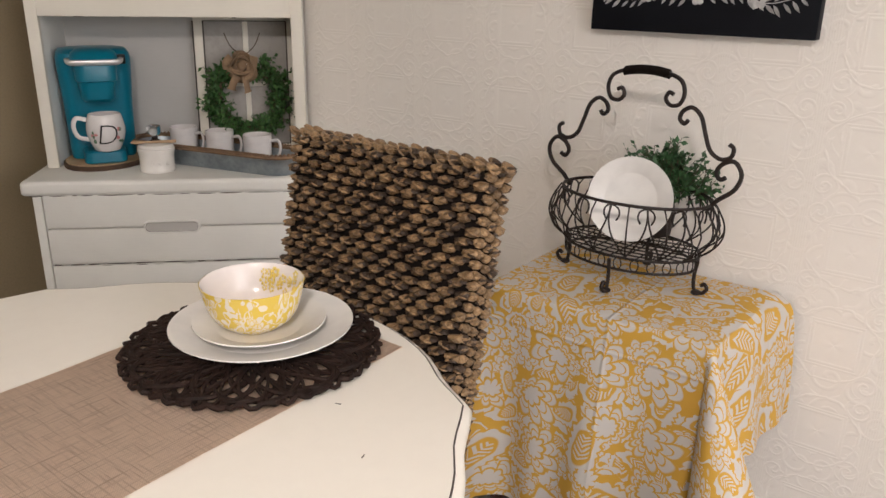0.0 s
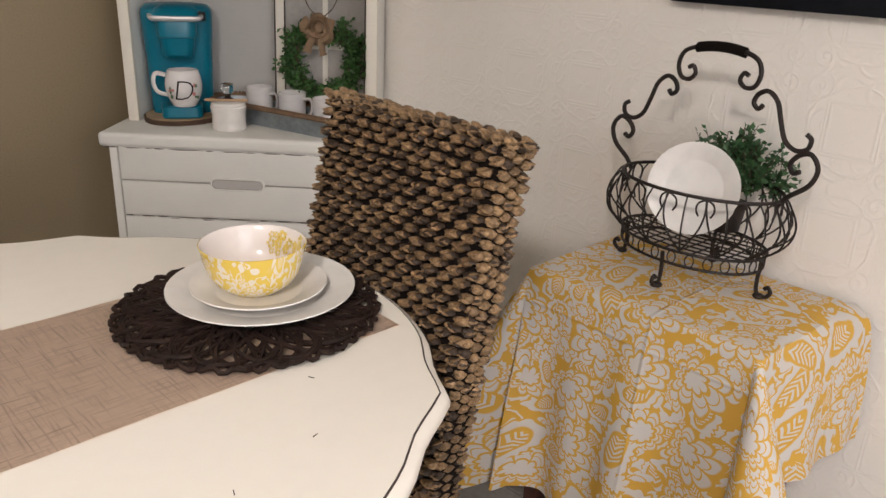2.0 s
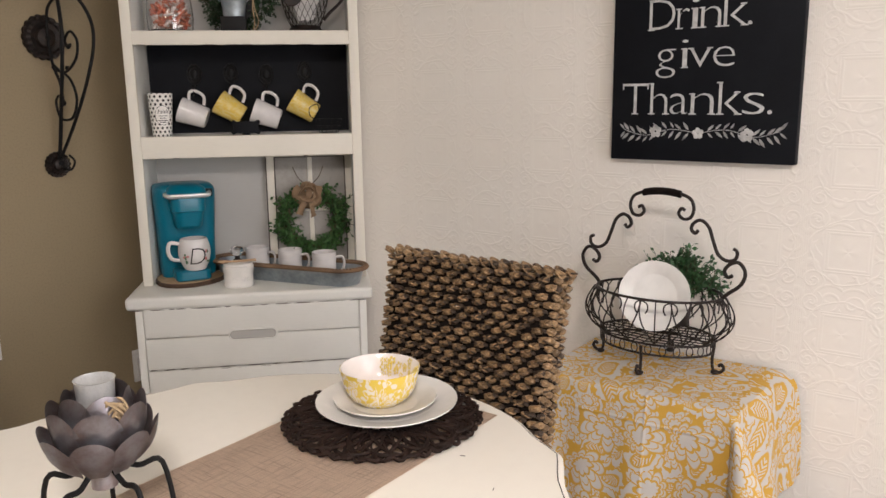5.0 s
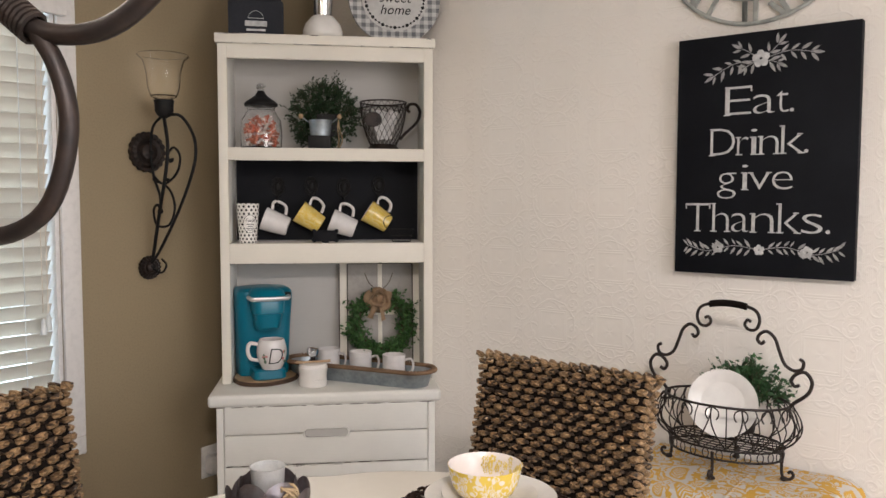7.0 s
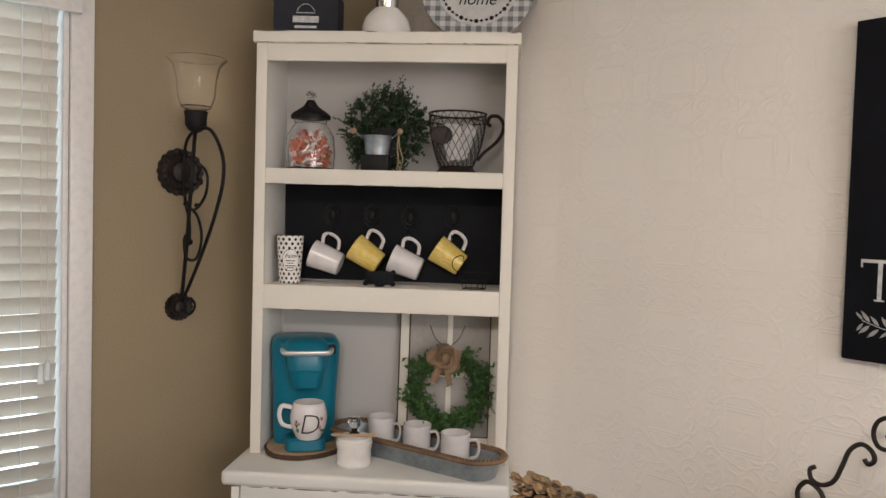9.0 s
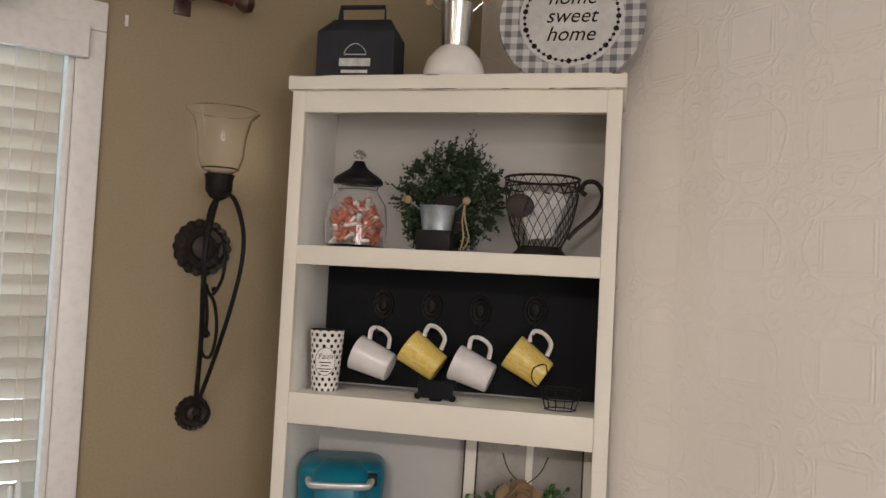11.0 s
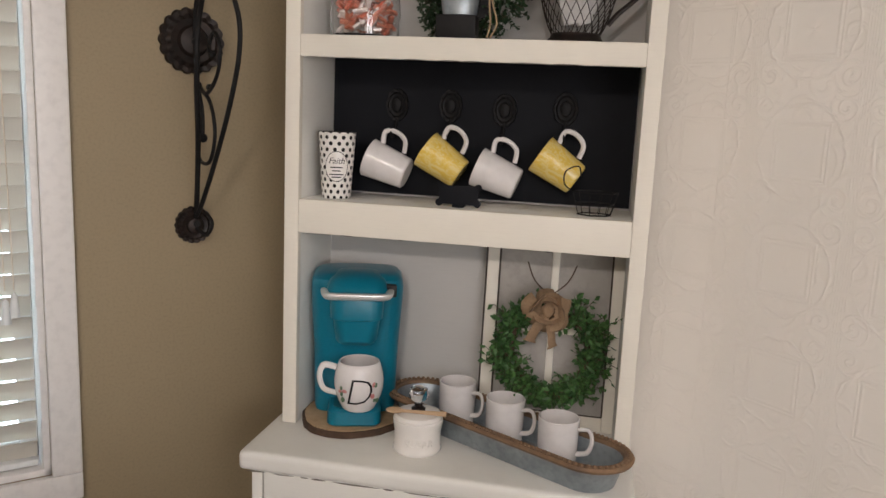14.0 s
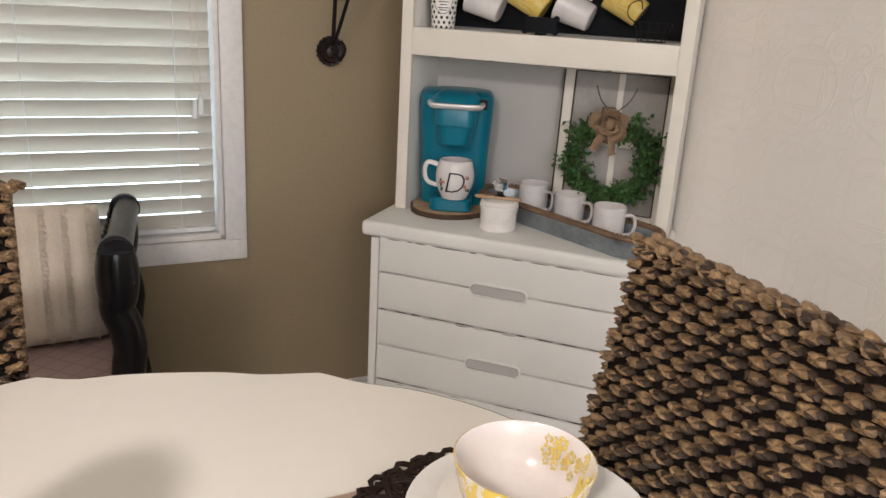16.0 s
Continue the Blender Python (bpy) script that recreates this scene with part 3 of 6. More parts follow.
for lo, hi in (((-0.1, -4.34, 0), (1.6, -4.2, H)), ((3.6, -4.34, 0), (4.8, -4.2, H)), ((1.6, -4.34, 2.1), (3.6, -4.2, H))):
    box(lo, hi, 0, bm)
tagged(part("wall_unseen_back", bm, TANPAINT, smooth=False, m=WHITE), "unseen tan wall closing the room, opening added for a fill lamp", "wall", kind="structure")
# Unseen far wall; opening and area lamp added to fill from the right.
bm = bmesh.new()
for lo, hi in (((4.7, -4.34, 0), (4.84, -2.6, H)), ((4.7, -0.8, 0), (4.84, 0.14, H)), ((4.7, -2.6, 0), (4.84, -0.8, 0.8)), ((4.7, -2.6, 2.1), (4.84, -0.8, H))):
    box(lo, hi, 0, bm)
tagged(part("wall_far_side", bm, CEIL, smooth=False, m=WHITE), "unseen off-white wall closing the room, opening added for a fill lamp", "wall", kind="structure")
lamp("far_fill_lamp", "AREA", WHITE @ pose(4.75, -1.7, 1.45, 0, 90, 0), END_FILL_WATTS, (1.0, 0.965, 0.93), w=1.3, h=1.8)
slab("ceiling", (-0.14, -4.34, H), (4.84, 0.14, H + 0.1), CEIL, WHITE, "flat white painted ceiling", "ceiling")
floor_ob = slab("floor", (-0.14, -4.34, -0.08), (4.84, 0.14, -0.006), GROUT, WHITE, "grey slate tile floor with pale joints", "floor")
slab("baseboard_window_side", (-4.2, -0.014, 0), (0, 0, 0.095), TRIM, TAN, "white painted baseboard along the tan wall", "baseboard", bevel=0.003)
slab("baseboard_embossed", (0.014, -0.014, 0), (4.7, 0, 0.095), TRIM, WHITE, "white painted baseboard under the embossed wallpaper", "baseboard", bevel=0.003)
# Fill lamp added in the back wall's opening, out of view.
lamp("back_fill_lamp", "AREA", WHITE @ pose(2.6, -4.25, 1.1, -90, 180, 0), SIDE_FILL_WATTS, (1.0, 0.965, 0.93), w=2.0, h=1.9)

# window, casing and outside
win = thing("window_1", TAN, "white framed window with closed blinds in the tan wall", "window", kind="structure")
for lo, hi in (((WIN_L - 0.06, -0.018, WIN_B - 0.06), (WIN_R + 0.06, 0.0, WIN_B)), ((WIN_L - 0.06, -0.018, WIN_T), (WIN_R + 0.06, 0.0, WIN_T + 0.068)),
               ((WIN_R, -0.018, WIN_B), (WIN_R + 0.06, 0.0, WIN_T)), ((WIN_L - 0.06, -0.018, WIN_B), (WIN_L, 0.0, WIN_T))):
    part("casing", box(lo, hi, 0.005), TRIM, win)
for lo, hi in (((WIN_L, 0.0, WIN_B), (WIN_R, 0.12, WIN_B + 0.015)), ((WIN_R - 0.014, 0.0, WIN_B), (WIN_R, 0.12, WIN_T)), ((WIN_L, 0.0, WIN_B), (WIN_L + 0.014, 0.12, WIN_T)), ((WIN_L, 0.0, WIN_T - 0.014), (WIN_R, 0.12, WIN_T))):
    part("jamb", box(lo, hi, 0.002), TRIM, win)
for lo, hi in (((WIN_L + 0.014, 0.085, 1.28), (WIN_R - 0.014, 0.11, 1.33)), ((WIN_R - 0.05, 0.085, WIN_B + 0.015), (WIN_R - 0.014, 0.11, WIN_T - 0.014)), ((WIN_L + 0.014, 0.085, WIN_B + 0.015), (WIN_L + 0.05, 0.11, WIN_T - 0.014)), ((WIN_L + 0.05, 0.085, WIN_B + 0.015), (WIN_R - 0.05, 0.11, WIN_B + 0.055))):
    part("window_frame", box(lo, hi, 0.003), TRIM, win)
pane = part("pane", box((WIN_L + 0.05, 0.094, WIN_B + 0.05), (WIN_R - 0.05, 0.098, WIN_T - 0.02)), CLEAR, win, smooth=False)
pane.visible_shadow = False
back = part("backdrop", box((-4.5, 1.4, -0.6), (1.0, 1.42, 3.6)), OUTSIDE, m=TAN, smooth=False)
tagged(back, "bright pale green garden light outside the window", "backdrop", kind="structure")
lamp("window_daylight", "AREA", TAN @ pose((WIN_L + WIN_R) / 2, 0.13, 1.3, -90, 0, 0), WINDOW_WATTS, (0.72, 0.90, 1.0), w=0.92, h=1.38)

# blind
m_, t_, b_ = nodes_of("slat_backlit", 0.45)
b_.inputs["Base Color"].default_value = (0.62, 0.585, 0.525, 1)
tr_ = node(t_, "BsdfTranslucent", {0: (0.75, 0.70, 0.58, 1)})
mx_ = node(t_, "MixShader", {0: 0.15, 1: b_.outputs[0], 2: tr_.outputs[0]})
t_.links.new(mx_.outputs[0], t_.nodes["Material Output"].inputs[0])
SLAT = m_
blind = thing("window_blind", TAN, "cream faux-wood slatted blind, lowered and nearly closed", "blind")
L_, R_ = WIN_L + 0.018, WIN_R - 0.022
part("headrail", box((L_ - 0.03, -0.042, 1.935), (R_ + 0.045, -0.020, 2.012), 0.006), TRIM, blind, "white moulded valance of the blind")
n_slats = 29
slat_rng = random.Random(12)
slat_me = None
for i in range(n_slats):
    z = 0.655 + i * (1.925 - 0.655) / (n_slats - 1)
    if slat_me is None:
        b2 = bmesh.new()
        rows = []
        for k in range(6):
            w = -0.0265 + 0.053 * k / 5
            rows.append((w, 0.0022 * math.cos(w / 0.0265 * 1.4)))
        a1 = [[b2.verts.new((x, w, h + s)) for w, h in rows] for x in (L_, R_) for s in (0.0013, -0.0013)]
        for top, bot, flip in ((a1[0], a1[2], False), (a1[1], a1[3], True)):
            for k in range(5):
                q = (top[k], bot[k], bot[k + 1], top[k + 1])
                b2.faces.new(q[::-1] if flip else q)
        for k in (0, 5):
            b2.faces.new((a1[0][k], a1[1][k], a1[3][k], a1[2][k]) if k == 0 else (a1[0][k], a1[2][k], a1[3][k], a1[1][k]))
        ob = part("slat", b2, SLAT, blind)
        slat_me = ob.data
    else:
        ob = new("slat", slat_me)
        ob.parent = blind
    ob.matrix_basis = pose(0, 0.03, z, -62 + slat_rng.uniform(-1.5, 1.5), 0, 0)
part("bottom_rail", box((L_, 0.018, 0.622), (R_, 0.042, 0.636), 0.004), CREAMSLAT, blind)
for x in (-1.21, -1.57, -1.93):
    part("ladder_cord", tube([(x, -0.004, 0.63), (x, -0.004, 1.94)], 0.0016, segs=5), CREAMSLAT, blind)
for x in (-1.150, -1.166):
    part("pull_cord", tube(smooth_path([(x, -0.026, 1.94), (x - 0.004, -0.03, 1.5), (x, -0.026, 1.02)]), 0.0013, segs=5), PILLOW, blind)
    part("cord_tassel", lathe([(0.002, 0.05), (0.006, 0.045), (0.009, 0.012), (0.0095, 0.0), (0.001, -0.001)], 12, m=Matrix.Translation((x, -0.026, 0.965 + (x + 1.15) * 0.8))), CREAMSLAT, blind)

rod = thing("curtain_rod", TAN, "dark red-brown wooden curtain rod with a ball finial", "curtain rod")
part("pole", tube([(-2.35, -0.085, 2.122), (-0.775, -0.085, 2.122)], 0.0125, segs=16), REDWOOD, rod)
part("finial", lathe([(0.008, -0.03), (0.016, -0.026), (0.016, -0.02), (0.009, -0.016), (0.02, -0.004), (0.026, 0.01), (0.02, 0.026), (0.006, 0.034), (0.001, 0.036)], 20, m=pose(-0.755, -0.085, 2.122, 0, 90, 0)), REDWOOD, rod)
for x in (-0.871, -2.2):
    bm = tube([(x, -0.085, 2.122), (x, -0.001, 2.122)], 0.009, segs=10)
    ball((x, -0.085, 2.122), 0.023, bm, 16, 10)
    box((x - 0.02, -0.008, 2.085), (x + 0.02, 0, 2.16), 0.004, bm)
    part("bracket", bm, REDWOOD, rod)
bm = bmesh.new()
grid = []
for i in range(61):
    s = i / 60
    x = -2.2 + s * 0.95
    col = []
    for k in range(9):
        v = k / 8
        drop = 0.16 + 0.10 * (1 - s) + 0.03 * math.sin(s * 22)
        y = -0.10 - 0.018 * math.sin(s * 58 + v) - 0.05 * v * (1 - v) - 0.02 * v
        col.append(bm.verts.new((x + 0.03 * v * math.sin(s * 9), y, 2.138 - drop * v * (1 if s < 0.88 else 1 - (s - 0.88) * 3.5))))
    grid.append(col)
for a, b in zip(grid, grid[1:]):
    for k in range(8):
        bm.faces.new((a[k], a[k + 1], b[k + 1], b[k]))
bmesh.ops.solidify(bm, geom=bm.faces[:], thickness=0.003)
val = thing("window_valance", TAN, "gathered cream fabric valance with dark printed figures, on the rod", "curtain")
part("fabric", bm, TOILE, val)
hook = thing("wall_anchor", TAN, "small white plastic anchor in the tan wall", "wall anchor")
part("plug", box((-0.998, -0.008, 2.03), (-0.990, 0, 2.058), 0.002), PLASTERWHITE, hook)

outlet = thing("wall_outlet", TAN, "white wall outlet with a plugged-in night light", "outlet")
part("cover_plate", box((-0.59, -0.006, 0.325), (-0.515, 0, 0.445), 0.003), PLASTERWHITE, outlet)
part("plug_in_unit", box((-0.577, -0.045, 0.345), (-0.527, -0.006, 0.415), 0.010), PLASTERWHITE, outlet)
part("socket", box((-0.565, -0.009, 0.418), (-0.540, -0.006, 0.438), 0.002), TRIM, outlet)

# ---- wall sconce ----
sc = thing("wall_sconce", TAN @ pose(-0.789, 0, 0), "dark bronze scrolled wall sconce with a clear bell glass", "wall sconce")


def rosette(bm, x, z, r, y0=0.0, lobes=18):
    """A cast wall plate: stepped disc with a scalloped rim in one skin."""
    n, rings = lobes * 6, []
    for k, h in ((0.90, 0.0), (0.99, 0.006), (0.95, 0.013), (0.80, 0.011), (0.70, 0.020), (0.50, 0.017), (0.42, 0.026), (0.20, 0.030), (0.01, 0.031)):
        ring = []
        for i in range(n):
            a = 2 * math.pi * i / n
            q = r * k * (1 + (0.07 * abs(math.cos(a * lobes / 2)) if k > 0.75 else 0.0))
            ring.append(bm.verts.new((x + q * math.cos(a), y0 - h - (0.003 * math.cos(a * lobes / 2) ** 2 if 0.75 < k < 0.97 else 0.0), z + q * math.sin(a))))
        rings.append(ring)
    for p, q in zip(rings, rings[1:]):
        for i in range(n):
            j = (i + 1) % n
            bm.faces.new((p[i], q[i], q[j], p[j]))
    bm.faces.new(rings[-1])
    return bm


bm = bmesh.new()
rosette(bm, 0.0, 1.532, 0.067)
part("wall_rosette", bm, IRON, sc)
bm = bmesh.new()
rosette(bm, 0.0, 1.134, 0.040)
part("foot_rosette", bm, IRON, sc)
rods = (
    [(0, -0.110, 1.651), (-0.040, -0.190, 1.545), (-0.036, -0.165, 1.44), (-0.014, -0.095, 1.324), (0, -0.030, 1.170), (0, -0.018, 1.140)],
    [(0, -0.106, 1.650), (0.010, -0.190, 1.645), (0.019, -0.248, 1.575), (0.020, -0.252, 1.50), (0.016, -0.212, 1.407), (0.010, -0.148, 1.303), (0.004, -0.060, 1.190), (0, -0.018, 1.150)],
    [(0, -0.104, 1.650), (0, -0.045, 1.615), (0, -0.030, 1.53), (0, -0.045, 1.448), (0, -0.078, 1.385), (0, -0.080, 1.324)],
    [(0, -0.042, 1.450), (0, -0.107, 1.422), (0, -0.180, 1.459), (0, -0.198, 1.511), (0, -0.165, 1.542), (0, -0.130, 1.521), (0, -0.142, 1.495), (0, -0.158, 1.505)],
    [(0, -0.046, 1.435), (0, -0.130, 1.407), (0, -0.164, 1.345), (0, -0.130, 1.285), (0, -0.060, 1.282), (0, -0.040, 1.330), (0, -0.060, 1.352), (0, -0.078, 1.338)],
    [(0, -0.030, 1.130), (0.012, -0.062, 1.118), (0.020, -0.078, 1.145), (0.014, -0.060, 1.165)],
)
for r_, pts in zip((0.0058, 0.005, 0.0045, 0.004, 0.004, 0.0036), rods):
    part("scroll_rod", tube(smooth_path(pts, 7), r_), BLACKMETAL, sc)
for y, z, r in ((-0.050, 1.440, 0.008), (-0.080, 1.330, 0.010), (-0.150, 1.500, 0.007), (-0.128, 1.435, 0.007)):
    part("collar", ball((0, y, z), r, None, 10, 8), BLACKMETAL, sc)
for ends in ([(0, 0, 1.532), (0, -0.036, 1.53)], [(0, 0, 1.135), (0, -0.034, 1.14)]):
    part("wall_pin", tube(ends, 0.008), BLACKMETAL, sc)
part("candle_cup", lathe([(0.006, 1.640), (0.020, 1.648), (0.030, 1.664), (0.031, 1.690), (0.034, 1.700), (0.030, 1.702), (0.0005, 1.695)], 24, m=Matrix.Translation((0, -0.113, 0))), BLACKMETAL, sc)
part("glass_shade", lathe([(0.024, 1.702), (0.042, 1.712), (0.052, 1.74), (0.056, 1.79), (0.066, 1.83), (0.084, 1.848), (0.082, 1.850), (0.063, 1.832), (0.053, 1.79), (0.049, 1.742), (0.040, 1.716), (0.024, 1.706)], 40, m=Matrix.Translation((0, -0.113, 0))), FROST, sc, "clear bell-shaped glass with a flared rim").visible_shadow = False

# ---- chalkboard sign and clock on the embossed wall ----
sign = thing("chalkboard_sign", WHITE @ pose(1.832, 0, 1.498), "black chalkboard canvas lettered in white with floral sprays", "wall sign")
part("canvas", box((-0.243, -0.034, -0.342), (0.243, -0.001, 0.342), 0.003), CHALK, sign)
face = -0.0348


def on_sign(x, z):
    return pose(x, face, z, 90, 0, 0)


FEET = {"E": ((0.08, 0), (0.08, 1)), "D": ((0.08, 0), (0.08, 1)), "r": ((0.16, 0), (0.08, 1)), "i": ((0.5, 0), (0.30, 0.70)), "n": ((0.08, 0), (0.92, 0), (0.04, 1)),
        "k": ((0.08, 0), (0.92, 0), (0.02, 1), (0.84, 0.70)), "T": ((0.5, 0),), "h": ((0.08, 0), (0.92, 0), (0.02, 1)), "v": ((0.06, 1), (0.94, 1))}


def chalk_word(letters, z, size):
    """Narrow painted capitals and small letters with bracket feet; each letter fills its own span across the board."""
    bm = bmesh.new()
    for ch_, x0, x1 in letters:
        x0, x1 = x0 * 1.04 + 0.006, x1 * 1.04 + 0.006
        cu = bpy.data.curves.new("glyph", "FONT")
        cu.body, cu.size, cu.extrude, cu.resolution_u, cu.offset = ch_, size, 0.0006, 3, -0.0022
        tmp = bpy.data.objects.new("tmp", cu)
        scene.collection.objects.link(tmp)
        bpy.context.view_layer.update()
        me = bpy.data.meshes.new_from_object(tmp.evaluated_get(bpy.context.evaluated_depsgraph_get()))
        bpy.data.objects.remove(tmp)
        xs = [v.co.x for v in me.vertices]
        k = (x1 - x0) / (max(xs) - min(xs))
        for v in me.vertices:
            v.co.x = x0 + (v.co.x - min(xs)) * k
        tall = max(v.co.y for v in me.vertices)
        bm.from_mesh(me)
        bpy.data.meshes.remove(me)
        for u, h in FEET.get(ch_, ()):
            c = x0 + (x1 - x0) * u
            reach, y = (0.0095, 0.0014) if h == 0 else (0.0075, h * tall - 0.0014)
            box((c - reach, y - 0.0016, -0.0006), (c + reach, y + 0.0016, 0.0006), 0, bm)
        if ch_ in "ET":
            for u in ((0.0, 1.0) if ch_ == "T" else (1.0,)):
                c = x0 + (x1 - x0) * u
                box((c - 0.0018, tall - 0.016, -0.0006), (c + 0.0018, tall, 0.0006), 0, bm)
    part("chalk_word", bm, CHALKWHITE, sign, smooth=False, m=on_sign(0, z))


chalk_word((("E", -0.105, -0.036), ("a", -0.031, 0.026), ("t", 0.029, 0.060), (".", 0.063, 0.073)), 0.113, 0.122)
chalk_word((("D", -0.143, -0.076), ("r", -0.070, -0.040), ("i", -0.034, -0.018), ("n", -0.011, 0.037), ("k", 0.044, 0.098), (".", 0.101, 0.111)), 0.000, 0.117)
chalk_word((("g", -0.122, -0.071), ("i", -0.055, -0.040), ("v", -0.036, 0.018), ("e", 0.023, 0.075)), -0.099, 0.116)
chalk_word((("T", -0.208, -0.141), ("h", -0.133, -0.088), ("a", -0.081, -0.034), ("n", -0.027, 0.030), ("k", 0.042, 0.094), ("s", 0.100, 0.151), (".", 0.158, 0.169)), -0.219, 0.124)


def spray(cx, cz, reach, lift, seed, flowers):
    """A drawn spray: stems, pointed leaves and small blossoms, as thin raised chalk."""
    rng = random.Random(seed)
    stem, lv, fl = bmesh.new(), bmesh.new(), bmesh.new()
    for sgn in (-1, 1):
        pts = smooth_path([(cx, face - 0.0004, cz), (cx + sgn * reach * 0.35, face - 0.0004, cz + lift), (cx + sgn * reach * 0.7, face - 0.0004, cz - lift * 0.7), (cx + sgn * reach, face - 0.0004, cz + lift * 0.8)], 8)
        tube(pts, 0.0011, stem, segs=4)
        for i in range(3, len(pts), 2):
            p = pts[i]
            for up in (-1, 1):
                a = (0.0 if sgn > 0 else math.pi) + sgn * up * rng.uniform(0.65, 1.0)
                ln = rng.uniform(0.019, 0.029)
                d, s = Vector((math.cos(a), 0, math.sin(a))), Vector((-math.sin(a), 0, math.cos(a)))
                q0 = p + d * 0.004
                vs = [lv.verts.new(q0 + d * ln * u + s * ln * w) for u, w in ((0, 0), (0.3, 0.13), (0.62, 0.13), (1, 0), (0.62, -0.13), (0.3, -0.13))]
                lv.faces.new(vs)
    for fx, fz, r in flowers:
        for i in range(5):
            a = 2 * math.pi * i / 5 + 0.4
            ball((cx + fx + r * 0.58 * math.cos(a), face, cz + fz + r * 0.58 * math.sin(a)), r * 0.46, fl, 8, 5, (1, 0.05, 1))
    bmesh.ops.solidify(lv, geom=lv.faces[:], thickness=0.0008)
    part("drawn_stems", stem, CHALKWHITE, sign)
    part("drawn_leaves", lv, CHALKWHITE, sign)
    part("drawn_blossoms", fl, CHALKWHITE, sign)


twig, lvs = bmesh.new(), bmesh.new()
rng = random.Random(3)
for ex, ez, bow, n in ((-0.075, 0.045, 0.006, 2), (0.065, 0.062, -0.006, 2), (-0.150, -0.046, 0.018, 4), (0.152, 0.004, 0.016, 4), (-0.055, -0.026, 0.004, 2), (0.062, -0.020, 0.004, 2)):
    pts = smooth_path([(-0.008, face - 0.0004, 0.262), (-0.008 + ex * 0.5, face - 0.0004, 0.262 + ez * 0.5 + bow), (-0.008 + ex, face - 0.0004, 0.262 + ez)], 10)
    tube(pts, 0.0011, twig, segs=4)
    for k in range(n):
        p = pts[int(len(pts) * (0.35 + 0.6 * k / n))]
        way = math.atan2(pts[-1].z - p.z, pts[-1].x - p.x)
        for turn in (-0.75, 0.75) if k < n - 1 else (-0.7, 0.0, 0.7):
            a, ln = way + turn + rng.uniform(-0.12, 0.12), rng.uniform(0.024, 0.034)
            d, e = Vector((math.cos(a), 0, math.sin(a))), Vector((-math.sin(a), 0, math.cos(a)))
            lvs.faces.new([lvs.verts.new(p + d * ln * (0.12 + u) + e * ln * w) for u, w in ((0, 0), (0.3, 0.14), (0.62, 0.13), (1, 0), (0.62, -0.13), (0.3, -0.14))])
bmesh.ops.solidify(lvs, geom=lvs.faces[:], thickness=0.0008)
part("drawn_stems", twig, CHALKWHITE, sign)
part("drawn_leaves", lvs, CHALKWHITE, sign)
bm = bmesh.new()
for i in range(5):
    a = 2 * math.pi * i / 5 + 0.4
    ball((-0.008 + 0.014 * math.cos(a), face, 0.266 + 0.014 * math.sin(a)), 0.0108, bm, 10, 6, (1, 0.05, 1))
part("drawn_blossom", bm, CHALKWHITE, sign)
spray(0.0, -0.268, 0.205, 0.010, 5, ((0, 0, 0.015), (-0.115, 0.004, 0.017), (0.125, -0.002, 0.017)))

clk = thing("wall_clock", WHITE @ pose(1.80, -0.012, 2.140), "round galvanised open-work clock with cut-out numerals", "clock")
part("outer_ring", tube([(0.272 * math.cos(a), 0, 0.272 * math.sin(a)) for a in (2 * math.pi * i / 64 for i in range(64))], 0.006, closed=True), CLOCKGREY, clk)
part("inner_ring", tube([(0.204 * math.cos(a), 0, 0.204 * math.sin(a)) for a in (2 * math.pi * i / 48 for i in range(48))], 0.006, closed=True), CLOCKGREY, clk)
for i in range(12):
    a = 2 * math.pi * i / 12
    bm = bmesh.new()
    for off, tilt in (((-0.03, 0.0), (0.0, 0.0), (0.03, 0.0)) if i % 2 else ((-0.018, 0.32), (0.018, -0.32), (0.05, 0.0))):
        box((-0.007, -0.003, -0.032), (0.007, 0.003, 0.032), 0.0015, bm)
        bmesh.ops.transform(bm, matrix=pose(off, 0, 0, 0, math.degrees(tilt), 0), verts=[v for v in bm.verts if not v.tag])
        for v in bm.verts:
            v.tag = True
    part("numeral", bm, CLOCKGREY, clk, m=pose(0.238 * math.cos(a), 0, 0.238 * math.sin(a), 0, 90 - math.degrees(a), 0))
part("centre_disc", lathe([(0.196, 0), (0.198, 0.006), (0.19, 0.010), (0.0005, 0.010)], 56, m=pose(0, 0.004, 0, 90, 0, 0)), IRON, clk)
for a, ln in ((0.9, 0.10), (2.3, 0.14)):
    part("clock_hand", box((-0.006, -0.012, 0), (0.006, -0.009, ln), 0.001), BLACKMETAL, clk, m=pose(0, 0, 0, 0, math.degrees(a), 0))

# ---- chest and hutch ----
def scuffs(x0, x1, y, z, seed, share=0.55, r=0.0014):
    """Rubbed-through paint along an edge: broken dark streaks of uneven length."""
    rng, bm, x = random.Random(seed), bmesh.new(), x0
    while x < x1:
        ln = rng.uniform(0.012, 0.10)
        if rng.random() < share:
            k = rng.uniform(0.5, 1.2)
            e = min(x + ln, x1)
            tube([(x, y, z), (x + (e - x) * 0.3, y, z + rng.uniform(-0.0006, 0.0006)), (x + (e - x) * 0.7, y, z), (e, y, z)], [r * 0.2, r * k, r * k * 0.8, r * 0.2], bm, segs=5)
        x += ln + rng.uniform(0.0, 0.03)
    return bm


